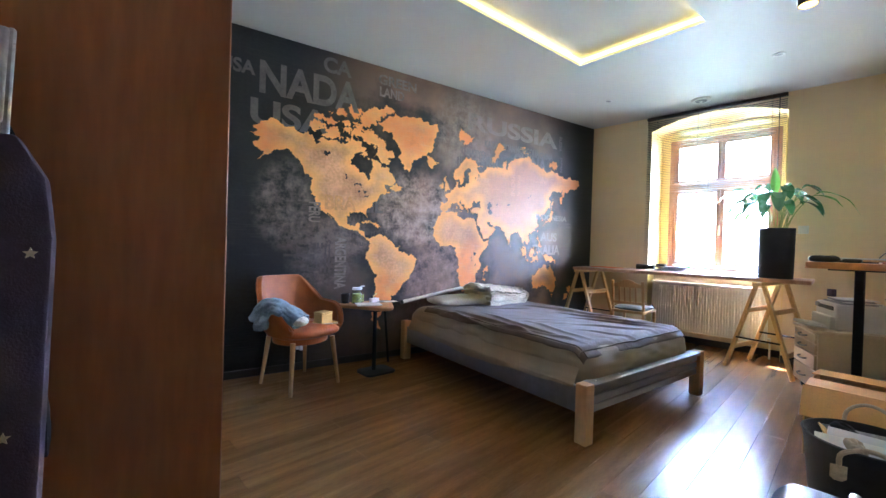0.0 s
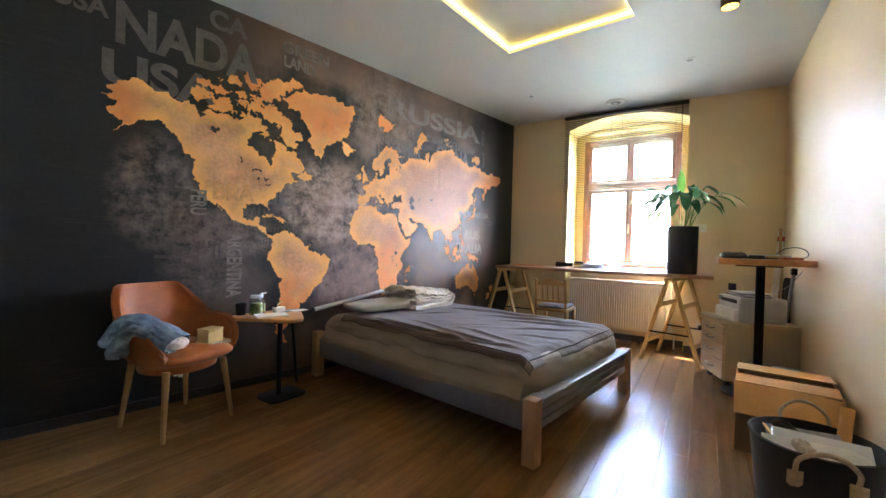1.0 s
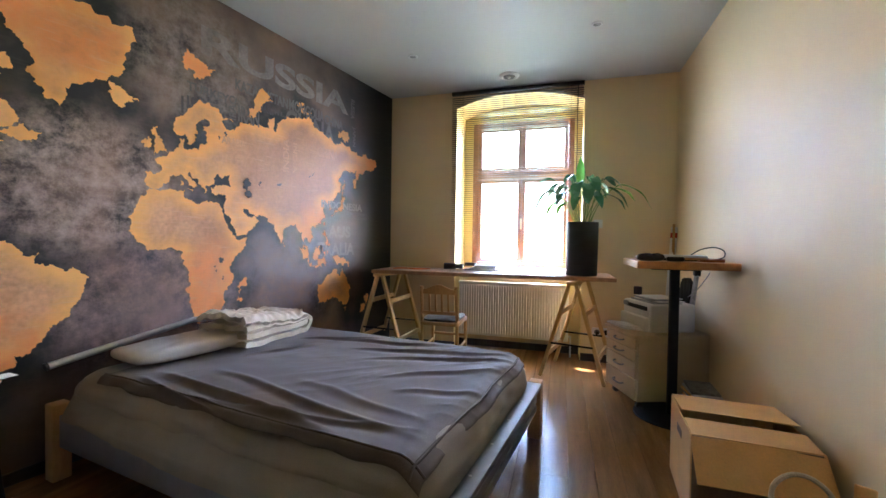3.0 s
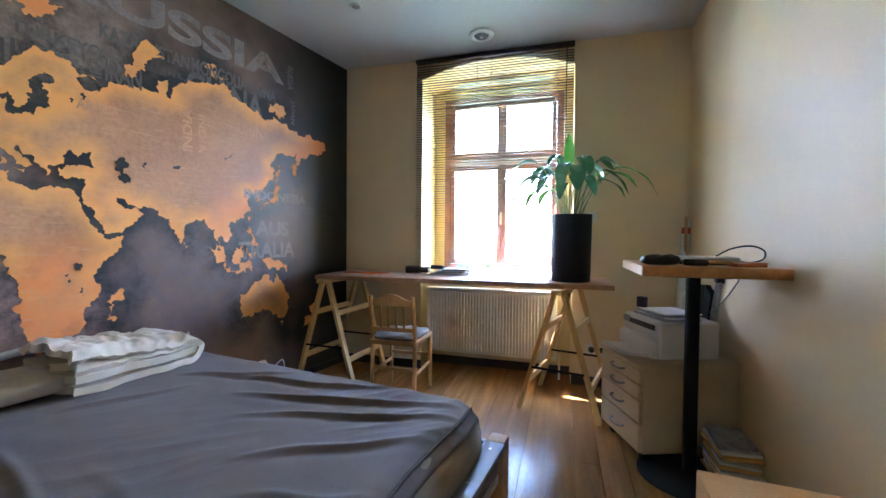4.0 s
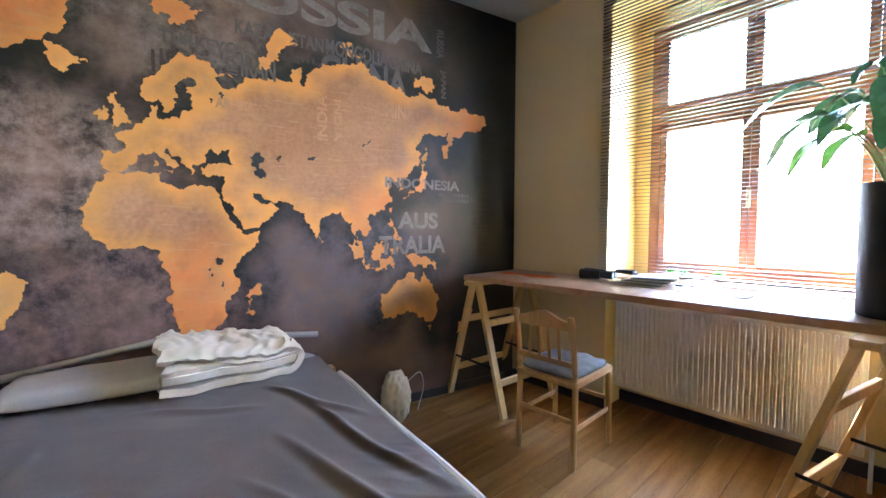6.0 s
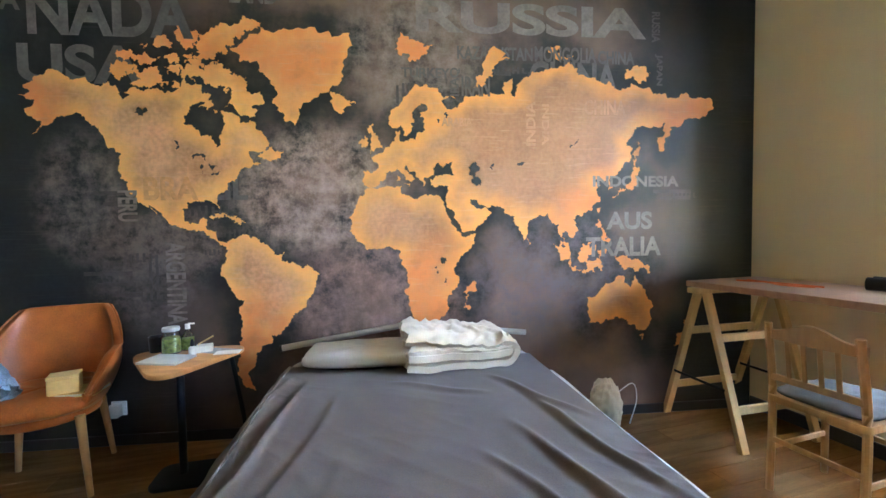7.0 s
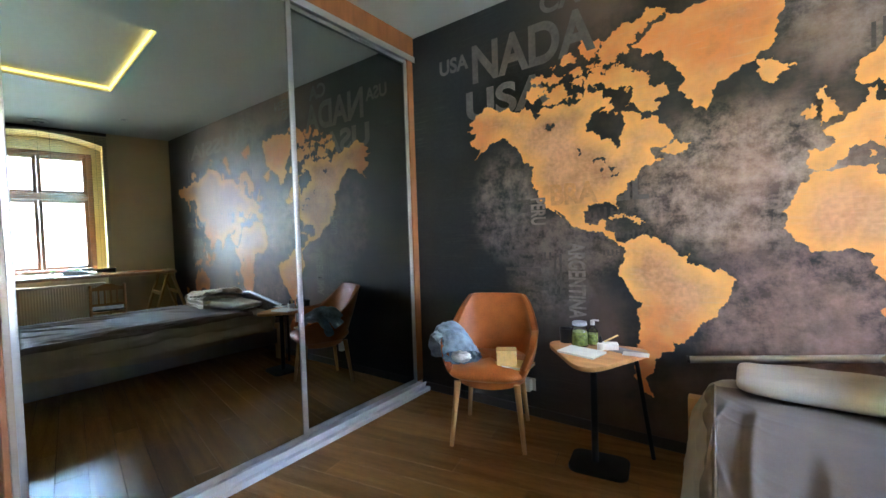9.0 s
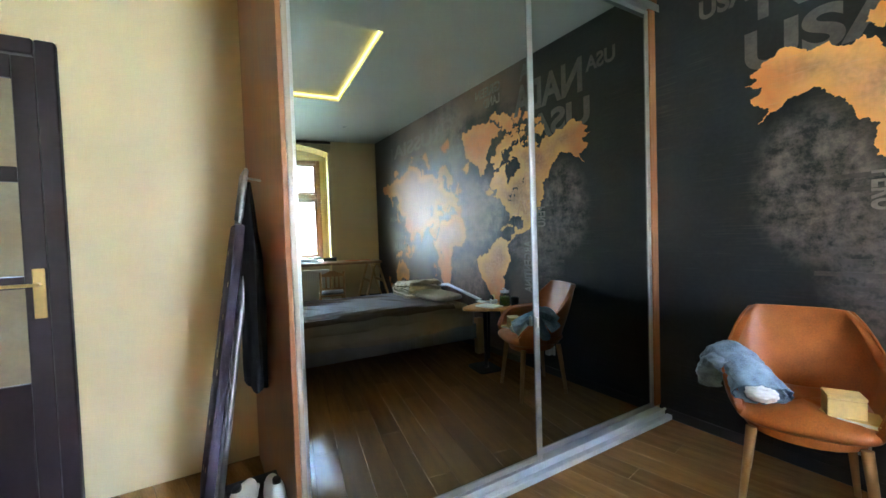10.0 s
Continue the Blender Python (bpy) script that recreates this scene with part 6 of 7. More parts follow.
def wooden_chair(m):
    c = thing("wooden_chair", m, "old wooden chair with a slatted back and grey padded seat", "chair")
    w, d = 0.168, 0.195
    for s in (-1, 1):
        part("back_post", sweep(curve_points([(s * w, -d, 0), (s * w, -d + 0.01, 0.44), (s * (w - 0.005), -d - 0.035, 0.775)], 8), 0.016, 8), M["chairwood"], c)
        part("front_leg", rod((s * (w + 0.005), d, 0), (s * w, d - 0.01, 0.43), 0.0135, 0.018, sides=12), M["chairwood"], c)
        part("side_stretcher", bar((s * w, -d + 0.01, 0.20), (s * w, d, 0.20), 0.012, 0.026), M["chairwood"], c)
    part("front_stretcher", bar((-w, d - 0.01, 0.26), (w, d - 0.01, 0.26), 0.012, 0.024), M["chairwood"], c)
    part("rear_stretcher", bar((-w, -d + 0.005, 0.24), (w, -d + 0.005, 0.24), 0.012, 0.024), M["chairwood"], c)
    part("seat_frame", slab(round_rect(0.37, 0.42, 0.03), 0.415, 0.445, 0.004), M["chairwood"], c)
    part("seat_pad", moved(cushion(0.35, 0.40, 0.05, 5, 6), pose(0, 0.0, 0.437)), M["cushion"], c, "grey padded seat")
    def crest(u, v):
        x = -w - 0.012 + (2 * w + 0.024) * u
        return (x, -d - 0.03 - 0.012 * math.sin(math.pi * u), 0.705 + 0.055 * v + 0.030 * math.cos(2 * math.pi * (u - 0.5)) * v * (0.4 + 0.6 * math.sin(math.pi * u)))
    part("crest_rail", sheet(20, 4, crest, 0.02), M["chairwood"], c)
    part("lower_rail", bar((-w, -d - 0.006, 0.53), (w, -d - 0.006, 0.53), 0.012, 0.03), M["chairwood"], c)
    for k in range(4):
        x = -0.090 + 0.060 * k
        part("spindle", bar((x, -d - 0.008, 0.54), (x, -d - 0.03, 0.72), 0.020, 0.007, up=(0, 1, 0)), M["chairwood"], c)
    return c


wooden_chair(pose(5.830, 4.094, 0, rz=-77.7) @ Matrix.Diagonal((0.95, 0.97, 0.97, 1)))

# plant in a tall pot
PX, PY = 6.25, 2.955
pot = thing("planter", pose(PX, PY, DZ), "tall black round planter on the desk", "planter")
part("pot", lathe([(0, 0.0), (0.128, 0.0), (0.131, 0.004), (0.137, 0.46), (0.138, 0.468), (0.132, 0.468), (0.128, 0.455), (0.126, 0.40), (0, 0.40)], 40), M["pot"], pot)
part("soil", lathe([(0, 0.425), (0.126, 0.415), (0.127, 0.402), (0, 0.40)], 28), M["soil"], pot)
plant = thing("peace_lily", pose(PX, PY, DZ + 0.41), "peace lily with long drooping green leaves", "plant")
rng = random.Random(5)


def leaf_mesh(az, reach, rise, droop, width, length, twist, base, material, tall):
    """A stalk and a blade that arches over."""
    d = Vector((math.cos(az), math.sin(az), 0))
    side = Vector((-d.y, d.x, 0))
    ctrl = [Vector(base), Vector(base) + d * reach * 0.22 + Vector((0, 0, rise * 0.62)), Vector(base) + d * reach * 0.5 + Vector((0, 0, rise))]
    tip = Vector(base) + d * reach + Vector((0, 0, rise - droop))
    mid = Vector(base) + d * reach * 0.82 + Vector((0, 0, rise - droop * 0.32))
    spine = curve_points(ctrl + [mid, tip], 7)
    n = len(spine)
    k0 = int(n * 0.46)
    part("stalk", sweep(spine[:k0 + 2], lambda t: 0.0045 - 0.002 * t, 6), M["stem"], plant)
    bm = bmesh.new()
    rows_ = []
    blade = spine[k0:]
    for i, pnt in enumerate(blade):
        t = i / (len(blade) - 1)
        w = width * (math.sin(math.pi * min(1, t * 0.93 + 0.05)) ** 0.8) * (1 - 0.25 * t)
        if t > 0.97:
            w = 0.001
        sd = (side + Vector((0, 0, twist * (0.5 - t)))).normalized()
        cup_ = 0.35 * w
        rows_.append([bm.verts.new(pnt + sd * w * s + Vector((0, 0, cup_ * abs(s) * (1 - 0.6 * t) + 0.004 * math.sin(9 * t + az * 3) * abs(s)))) for s in (-1, -0.5, 0, 0.5, 1)])
    for a, b in zip(rows_, rows_[1:]):
        for k in range(4):
            bm.faces.new((a[k], a[k + 1], b[k + 1], b[k]))
    bmesh.ops.recalc_face_normals(bm, faces=bm.faces)
    part("leaf", bm, material, plant, angle=80)


# where each leaf's tip lies: along the window, into the room (negative), height of its arch, droop, half width
LEAVES = ((-0.47, -0.05, 0.43, 0.15, 0.049), (-0.4, 0.12, 0.35, 0.2, 0.046), (-0.37, -0.12, 0.31, 0.2, 0.051), (-0.28, -0.2, 0.24, 0.16, 0.046),
          (-0.18, -0.16, 0.22, 0.12, 0.044), (-0.2, 0.2, 0.4, 0.1, 0.051), (-0.3, 0.24, 0.43, 0.12, 0.051), (0.02, -0.28, 0.37, 0.17, 0.061),
          (-0.09, -0.31, 0.38, 0.2, 0.054), (0.1, -0.2, 0.42, 0.12, 0.056), (0.13, -0.28, 0.29, 0.14, 0.046), (0.29, -0.02, 0.43, 0.1, 0.051),
          (0.51, -0.06, 0.37, 0.2, 0.041), (0.3, -0.15, 0.28, 0.13, 0.046), (0.39, 0.08, 0.35, 0.1, 0.041), (0.25, 0.2, 0.45, 0.05, 0.039),
          (0.15, 0.22, 0.42, 0.08, 0.051), (-0.12, -0.1, 0.45, 0.06, 0.051), (0.06, 0.06, 0.46, 0.05, 0.049), (-0.22, -0.26, 0.31, 0.14, 0.049),
          (-0.05, 0.14, 0.48, 0.06, 0.048), (0.17, -0.06, 0.36, 0.1, 0.052), (-0.15, 0.02, 0.36, 0.1, 0.052), (-0.25, -0.05, 0.38, 0.13, 0.05),
          (0.2, 0.05, 0.4, 0.09, 0.05), (0.04, -0.16, 0.3, 0.1, 0.05), (-0.06, -0.2, 0.27, 0.12, 0.046), (0.33, -0.22, 0.33, 0.17, 0.044))
specs = []
for k, (s_, d_, rise, droop, w) in enumerate(LEAVES):
    v = Vector((0.187, -0.982, 0)) * s_ + Vector((0.982, 0.187, 0)) * d_
    specs.append((math.atan2(v.y, v.x), v.length, rise, droop, w, rng.uniform(-0.8, 0.8), k in (3, 4, 12, 14)))
for az, reach, rise, droop, w, tw, young in specs:
    b = (0.03 * math.cos(az) + rng.uniform(-0.02, 0.02), 0.03 * math.sin(az) + rng.uniform(-0.02, 0.02), 0)
    leaf_mesh(az, reach, rise, droop, w, 0, tw, b, M["leaf_young"] if young else M["leaf"], rise)
# one tall young leaf
bm = bmesh.new()
rows_ = []
for i in range(13):
    t = i / 12
    w = 0.041 * math.sin(math.pi * (0.06 + 0.93 * t)) ** 0.8 * (1 - 0.2 * t)
    rows_.append([bm.verts.new((0.01 + 0.3 * w * abs(s), 0.02 + w * s, 0.37 + 0.26 * t)) for s in (-1, -0.5, 0, 0.5, 1)])
for a, b in zip(rows_, rows_[1:]):
    for k in range(4):
        bm.faces.new((a[k], a[k + 1], b[k + 1], b[k]))
part("leaf", moved(bm, pose(0, 0, 0, ry=-4)), M["leaf_young"], plant, "upright young leaf", angle=80)
part("stalk", rod((0, 0.015, 0), (0.0, 0.02, 0.40), 0.005, 0.004, sides=8), M["stem"], plant)

# small things on the desk
bino = thing("binoculars", DESK @ pose(0.70, 0.44, DZ, rz=8), "pair of black binoculars lying on the desk", "binoculars")
for y in (-0.035, 0.035):
    part("barrel", join(rod((-0.09, y, 0.032), (0.03, y, 0.032), 0.031, 0.026, 20), rod((0.03, y, 0.032), (0.10, y * 0.9, 0.032), 0.021, 0.024, 20)), M["black"], bino)
part("bridge", box(0.07, 0.05, 0.02, 0.02, 0, 0.032, 0.006, 2), M["black"], bino)
fold = thing("magazine_stack", DESK @ pose(0.97, 0.40, DZ, rz=-12), "small stack of grey papers and a dark case", "papers")
for k in range(7):
    part("sheet", box(0.27 - 0.012 * k, 0.19, 0.006, 0.01 * k, 0.008 * k, 0.004 + 0.007 * k, 0.001, turn=pose(0, 0, 0, rz=5 * k)), M["greypaper"] if k % 2 else M["paper"], fold)
part("case", box(0.11, 0.05, 0.025, -0.08, -0.02, 0.064, 0.01, 2), M["black"], fold)
shp = thing("paper_sheet", DESK @ pose(1.32, 0.36, DZ, rz=4), "loose white sheet on the desk", "paper")
part("sheet", sheet(8, 6, lambda u, v: (-0.15 + 0.30 * u, -0.10 + 0.21 * v, 0.0015 + 0.004 * (u - 0.5) ** 2 * 4), 0.0006), M["paper"], shp)
phone = thing("phone", DESK @ pose(1.12, 0.50, DZ, rz=20), "dark phone lying by the sill", "phone")
part("body", box(0.15, 0.07, 0.008, 0, 0, 0.0042, 0.003, 2), M["black"], phone)
cord = thing("orange_cord", DESK @ pose(0.30, 0.24, DZ + 0.0055), "thin orange cord lying on the desk", "cord")
part("cord", sweep(curve_points([(-0.17, -0.02, 0), (-0.05, 0.03, 0.001), (0.06, -0.02, 0), (0.18, 0.03, 0)], 8), 0.005, 8), M["orange"], cord)
part("second_cord", sweep(curve_points([(-0.15, 0.04, 0.002), (-0.02, -0.01, 0.006), (0.09, 0.04, 0.002), (0.20, 0.06, 0)], 8), 0.0045, 8), M["orange"], cord)
def succulent(m, n, r):
    s = thing("succulent", m, "tiny green succulent in a pale pot on the sill", "plant", "succulents on the sill")
    part("pot", lathe([(0, 0), (0.022, 0), (0.028, 0.04), (0.025, 0.04), (0.02, 0.03), (0, 0.03)], 20), M["white"], s)
    for k in range(n):
        a = 2.4 * k
        t = k / n
        part("leaf", moved(lathe([(0, 0), (0.006, 0.006), (0.007, 0.02), (0.004, 0.036), (0, 0.042)], 8), pose(0, 0, 0.035, 0, 20 + 50 * t, math.degrees(a))), M["leaf_young"], s)
    return s
s1 = succulent(EAST @ pose(1.06, 0.20, 0.856), 14, 0.03)
copy_thing(s1, EAST @ pose(1.14, 0.16, 0.856, rz=70))
copy_thing(s1, EAST @ pose(1.30, 0.24, 0.856, rz=140))

# ---- corner with the bar table ----
BAR = pose(5.252, 2.483, 0, rz=-79.4)
bart = thing("bar_table", BAR, "high wooden bar table on a black steel column", "table")
part("top", box(0.545, 0.60, 0.045, 0.2725, 0.30, 1.04 - 0.0225, 0.004, 2), M["bartop"], bart, "orange-brown wooden top")
part("end_grain", box(0.003, 0.59, 0.04, -0.0018, 0.30, 1.0175, 0.001), M["pine"], bart, "pale cut edge")
part("column", box(0.056, 0.056, 0.975, 0.272, 0.29, 0.505, 0.012, 3), M["blackmetal"], bart)
part("base", lathe([(0, 0), (0.23, 0), (0.23, 0.008), (0.20, 0.014), (0.06, 0.02), (0, 0.02)], 44, 0.272, 0.29, 0), M["blackmetal"], bart)
part("top_plate", box(0.28, 0.28, 0.012, 0.25, 0.29, 0.988, 0.002), M["blackmetal"], bart)
lap = thing("laptop", BAR @ pose(0.30, 0.33, 1.04, rz=-8), "closed silver laptop on a dark sleeve", "laptop")
part("sleeve", box(0.36, 0.26, 0.018, 0, 0, 0.0095, 0.006, 2), M["black"], lap)
part("body", box(0.31, 0.22, 0.016, 0, 0.02, 0.027, 0.005, 2), M["silver"], lap)
pou = thing("black_pouch", BAR @ pose(0.09, 0.11, 1.04, rz=12), "rounded black glasses case", "case")
part("body", moved(cushion(0.17, 0.07, 0.045, 2, 3.0), pose(0, 0, 0)), M["black"], pou, angle=80)
part("zip", sweep([(0.08 * math.cos(a), 0.033 * math.sin(a), 0.023) for a in np.linspace(0, 2 * math.pi, 24, endpoint=False)], 0.0015, 6, True), M["steel"], pou)
brush = thing("hand_brush", BAR @ pose(0.23, 0.11, 1.04, rz=-6), "dark brush lying on the table", "brush")
part("head", box(0.10, 0.05, 0.028, 0, 0, 0.015, 0.012, 3), M["black"], brush)
part("grip", bar((0.05, 0, 0.018), (0.17, 0.01, 0.018), 0.022, 0.014, bevel=0.006), M["chairwood"], brush)
wal = thing("leather_wallet", BAR @ pose(0.42, 0.10, 1.04, rz=10), "brown leather wallet on the bar table", "wallet")
part("body", box(0.12, 0.085, 0.016, 0, 0, 0.0085, 0.006, 2), M["leather"], wal)
part("flap", box(0.06, 0.086, 0.004, 0.03, 0, 0.0185, 0.0018, 2), M["leather"], wal)
cab = thing("power_cable", BAR @ pose(0, 0, 1.04), "grey cable looping over the table edge", "cable")
part("cable", sweep(curve_points([(0.36, 0.27, 0.04), (0.39, 0.19, 0.075), (0.45, 0.15, 0.09), (0.51, 0.17, 0.07), (0.53, 0.23, 0.03), (0.49, 0.29, 0.008), (0.42, 0.27, 0.006)], 10), 0.0035, 8), M["black"], cab)
part("lead", sweep(curve_points([(0.53, 0.50, 0.004), (0.553, 0.52, -0.01), (0.552, 0.53, -0.08), (0.47, 0.50, -0.20), (0.40, 0.47, -0.26)], 10), 0.003, 8), M["greypaper"], cab)

DRW = pose(5.56, 2.49, 0, rz=31.4)
drw = thing("drawer_unit", DRW @ Matrix.Diagonal((1, 1, 0.935, 1)), "beige rolling drawer unit with grey handles", "drawer unit")
for x in (0.009, 0.411):
    part("side", box(0.018, 0.53, 0.47, x, -0.285, 0.30, 0.002), M["beige"], drw)
part("bottom", box(0.384, 0.53, 0.018, 0.21, -0.285, 0.074, 0.002), M["beige"], drw)
part("back", box(0.384, 0.012, 0.47, 0.21, -0.54, 0.30, 0.002), M["beige"], drw)
part("top", box(0.43, 0.575, 0.022, 0.21, -0.275, 0.545, 0.003), M["beige"], drw)
for z, h in ((0.485, 0.075), (0.40, 0.08), (0.292, 0.12), (0.148, 0.152)):
    dr = part("drawer", box(0.41, 0.018, h, 0.21, -0.009, z, 0.003), M["beige"], drw)
    part("handle", sweep(curve_points([(0.15, 0.0, z + 0.005), (0.16, 0.022, z), (0.21, 0.028, z - 0.004), (0.26, 0.022, z), (0.27, 0.0, z + 0.005)], 5), 0.006, 8), M["greypaper"], dr, "grey bow handle")
part("lock", rod((0.38, -0.002, 0.492), (0.38, 0.003, 0.492), 0.009, sides=16), M["steel"], drw)
for x in (0.05, 0.37):
    for y in (-0.06, -0.50):
        part("castor", join(rod((x - 0.012, y, 0.024), (x + 0.012, y, 0.024), 0.024, sides=18), rod((x, y, 0.03), (x, y, 0.066), 0.012)), M["black"], drw)
prn = thing("printer", DRW @ pose(0.235, -0.30, 0.521), "pale grey laser printer on the drawer unit", "printer")
part("body", join(box(0.36, 0.34, 0.20, 0, 0, 0.102, 0.018, 3), box(0.34, 0.06, 0.10, 0, 0.17, 0.055, 0.012, 2)), M["printer"], prn)
part("paper_slot", box(0.27, 0.012, 0.03, -0.01, 0.168, 0.165, 0.003), M["black"], prn)
part("front_tray", box(0.26, 0.15, 0.012, -0.01, 0.26, 0.02, 0.004, turn=pose(0, 0, 0, rx=6)), M["printer"], prn)
part("tray_paper", box(0.21, 0.16, 0.006, -0.01, 0.25, 0.032, 0.001, turn=pose(0, 0, 0, rx=6)), M["paper"], prn)
part("control_panel", box(0.06, 0.02, 0.035, 0.13, 0.172, 0.172, 0.004), M["greypaper"], prn)
prp = thing("paper_pile", DRW @ pose(0.22, -0.28, 0.722), "untidy pile of papers on the printer", "papers")
for k in range(6):
    part("sheet", box(0.30 - 0.012 * k, 0.21, 0.005, 0.012 * math.sin(k * 2.1), 0.01 * math.cos(k * 1.7), 0.004 + 0.006 * k, 0.0012, turn=pose(0, 0, 0, rz=9 * math.sin(k * 1.3))), M["greypaper"] if k % 3 != 2 else M["paper"], prp)
inkbox = thing("ink_carton", DRW @ pose(0.335, -0.20, 0.76, rz=20), "small dark carton on the printer papers", "carton")
part("carton", box(0.05, 0.035, 0.06, 0, 0, 0.030, 0.003, 2), M["purple"], inkbox)
roll = thing("poster_roll", pose(6.70, 2.245, 0), "white cardboard roll with a red band in the corner", "roll")
ra_, rb_ = Vector((-0.16, 0.05, 0.0)), Vector((0.02, -0.02, 1.30))
part("tube", rod(ra_, rb_, 0.027, sides=24), M["paper"], roll)
part("band", rod(ra_.lerp(rb_, 0.925), ra_.lerp(rb_, 0.96), 0.0277, sides=24), M["red"], roll)
roll2 = thing("wooden_batten", pose(6.72, 2.235, 0), "long wooden batten leaning in the corner", "batten")
part("batten", bar((-0.10, -0.0, 0.0), (-0.03, -0.005, 1.33), 0.022, 0.03), M["chairwood"], roll2)
bagb = thing("black_bag", pose(6.28, 2.17, 0, rz=10.6), "black folded bag leaning at the wall", "bag")
part("body", moved(cushion(0.30, 0.10, 0.12, 6, 4), pose(0, 0, 0.0)), M["coat"], bagb, angle=80)
def bagskin(u, v):
    return (-0.14 + 0.28 * u + 0.02 * nz(v * 4, u), 0.05 * (1 - v) * 0.3 - 0.01 - 0.03 * v + 0.012 * nz(u * 6, v * 6, 3), 0.05 + 0.83 * v - 0.05 * (2 * u - 1) ** 2 * v)
part("flap", sheet(16, 24, bagskin, 0.03), M["coat"], bagb, angle=80)
pol = thing("tripod", pose(6.08, 2.14, 0, rz=10), "grey folded tripod leaning at the wall", "tripod")
for k, x in enumerate((-0.03, 0.0, 0.03)):
    part("leg", rod((x * 1.6, 0.06, 0.0), (x * 0.6, -0.04, 0.92), 0.011, sides=12), M["greypaper"], pol)
part("head", box(0.06, 0.05, 0.06, 0, -0.045, 0.94, 0.01, 2), M["black"], pol)

sockets = thing("socket_strip", EAST @ pose(2.30, -0.002, 0.29), "white row of round wall sockets with plugs", "socket")
part("plate", box(0.33, 0.012, 0.085, 0, -0.004, 0, 0.004, 2), M["white"], sockets)
for k in range(4):
    part("outlet", rod((-0.12 + 0.08 * k, -0.009, 0), (-0.12 + 0.08 * k, -0.013, 0), 0.024, sides=20), M["black"], sockets)
part("plug", rod((-0.12, -0.012, 0), (-0.12, -0.05, 0), 0.02, 0.015, sides=16), M["black"], sockets)
sw = thing("light_switch", EAST @ pose(2.17, -0.002, 1.335), "white switch plate beside the window", "switch")
part("plate", box(0.08, 0.012, 0.08, 0, -0.004, 0, 0.003, 2), M["white"], sw)
part("rocker", box(0.05, 0.006, 0.05, 0, -0.012, 0, 0.002, turn=pose(0, 0, 0, rx=3)), M["white"], sw)

# ---- carton, tub and case along the wall ----
BOX = pose(4.415, 2.255, 0, rz=6)
cb = thing("cardboard_box", BOX, "brown cardboard box with loosely folded flaps", "box")
bx, by, bh = 0.47, 0.43, 0.375
part("left_wall", box(bx, 0.006, bh, bx / 2, -0.003, bh / 2, 0.001), M["card"], cb)
part("right_wall", box(bx, 0.006, bh, bx / 2, -by + 0.003, bh / 2, 0.001), M["card"], cb)
# front below the flap: the shaded cardboard copy paints its shadow
part("front_wall", box(0.006, by - 0.012, bh, 0.003, -by / 2, bh / 2, 0.001), M["cardshade"], cb, "cardboard front darkened by painted shade")
part("back_wall", box(0.006, by - 0.012, bh, bx - 0.003, -by / 2, bh / 2, 0.001), M["card"], cb)
part("bottom", box(bx - 0.012, by - 0.012, 0.006, bx / 2, -by / 2, 0.004, 0.001), M["card"], cb)
# no opening is cut: a dark plate paints the hole's shade
part("hand_hole", join(box(0.10, 0.002, 0.035, bx * 0.5, 0.001, bh - 0.08, 0.0008)), M["cardshade"], cb)
part("top_flap", moved(box(0.15, by - 0.004, 0.005, 0.075, 0, 0, 0.001), pose(0.0, -by / 2, bh + 0.004, 0, -3, 0)), M["card"], cb)
part("rear_flap", moved(box(0.27, by - 0.004, 0.005, -0.135, 0, 0, 0.001), pose(bx, -by / 2, bh + 0.004, 0, 5, 0)), M["card"], cb)
part("front_flap", moved(box(0.175, by + 0.01, 0.005, -0.0875, 0, 0, 0.001), pose(0.0, -by / 2, bh + 0.003, 0, -50, 3)), M["card"], cb, "front flap hanging down")
# dark plate that paints the shaded notch between the flaps
part("tab", box(0.07, 0.03, 0.004, 0.155, -by * 0.62, bh + 0.001, 0.001), M["cardshade"], cb)

TUB = pose(3.98, 1.925, 0, rz=10)
tub = thing("felt_tub", TUB, "black felt tub with cream rope handles", "basket")
part("wall", lathe([(0, 0), (0.175, 0), (0.185, 0.01), (0.215, 0.30), (0.222, 0.315), (0.214, 0.318), (0.205, 0.30), (0.176, 0.015), (0, 0.012)], 48), M["felt"], tub, angle=75)
part("handle", sweep(curve_points([(0.205, -0.085, 0.26), (0.222, -0.08, 0.345), (0.232, -0.03, 0.392), (0.232, 0.03, 0.395), (0.222, 0.08, 0.35), (0.205, 0.085, 0.26)], 8), 0.008, 8), M["rope"], tub)
part("handle", sweep(curve_points([(-0.214, -0.088, 0.245), (-0.24, -0.085, 0.30), (-0.252, -0.04, 0.342), (-0.254, 0.02, 0.347), (-0.245, 0.08, 0.31), (-0.216, 0.088, 0.25)], 8), 0.009, 8), M["rope"], tub)
for y in (-0.088, 0.088):
    part("handle_tag", moved(slab([(-0.025, 0.03), (-0.025, -0.022), (-0.012, -0.034), (0.012, -0.034), (0.025, -0.022), (0.025, 0.03)], -0.0025, 0.0025, 0.001), pose(-0.222, y, 0.225, 90, 0, 90 + (10 if y > 0 else -10)) @ pose(0, 0, 0, -6)), M["rope"], tub)
inn = thing("papers_in_tub", TUB @ pose(0, 0, 0.0), "papers, packets and a wooden strip in the tub", "papers")
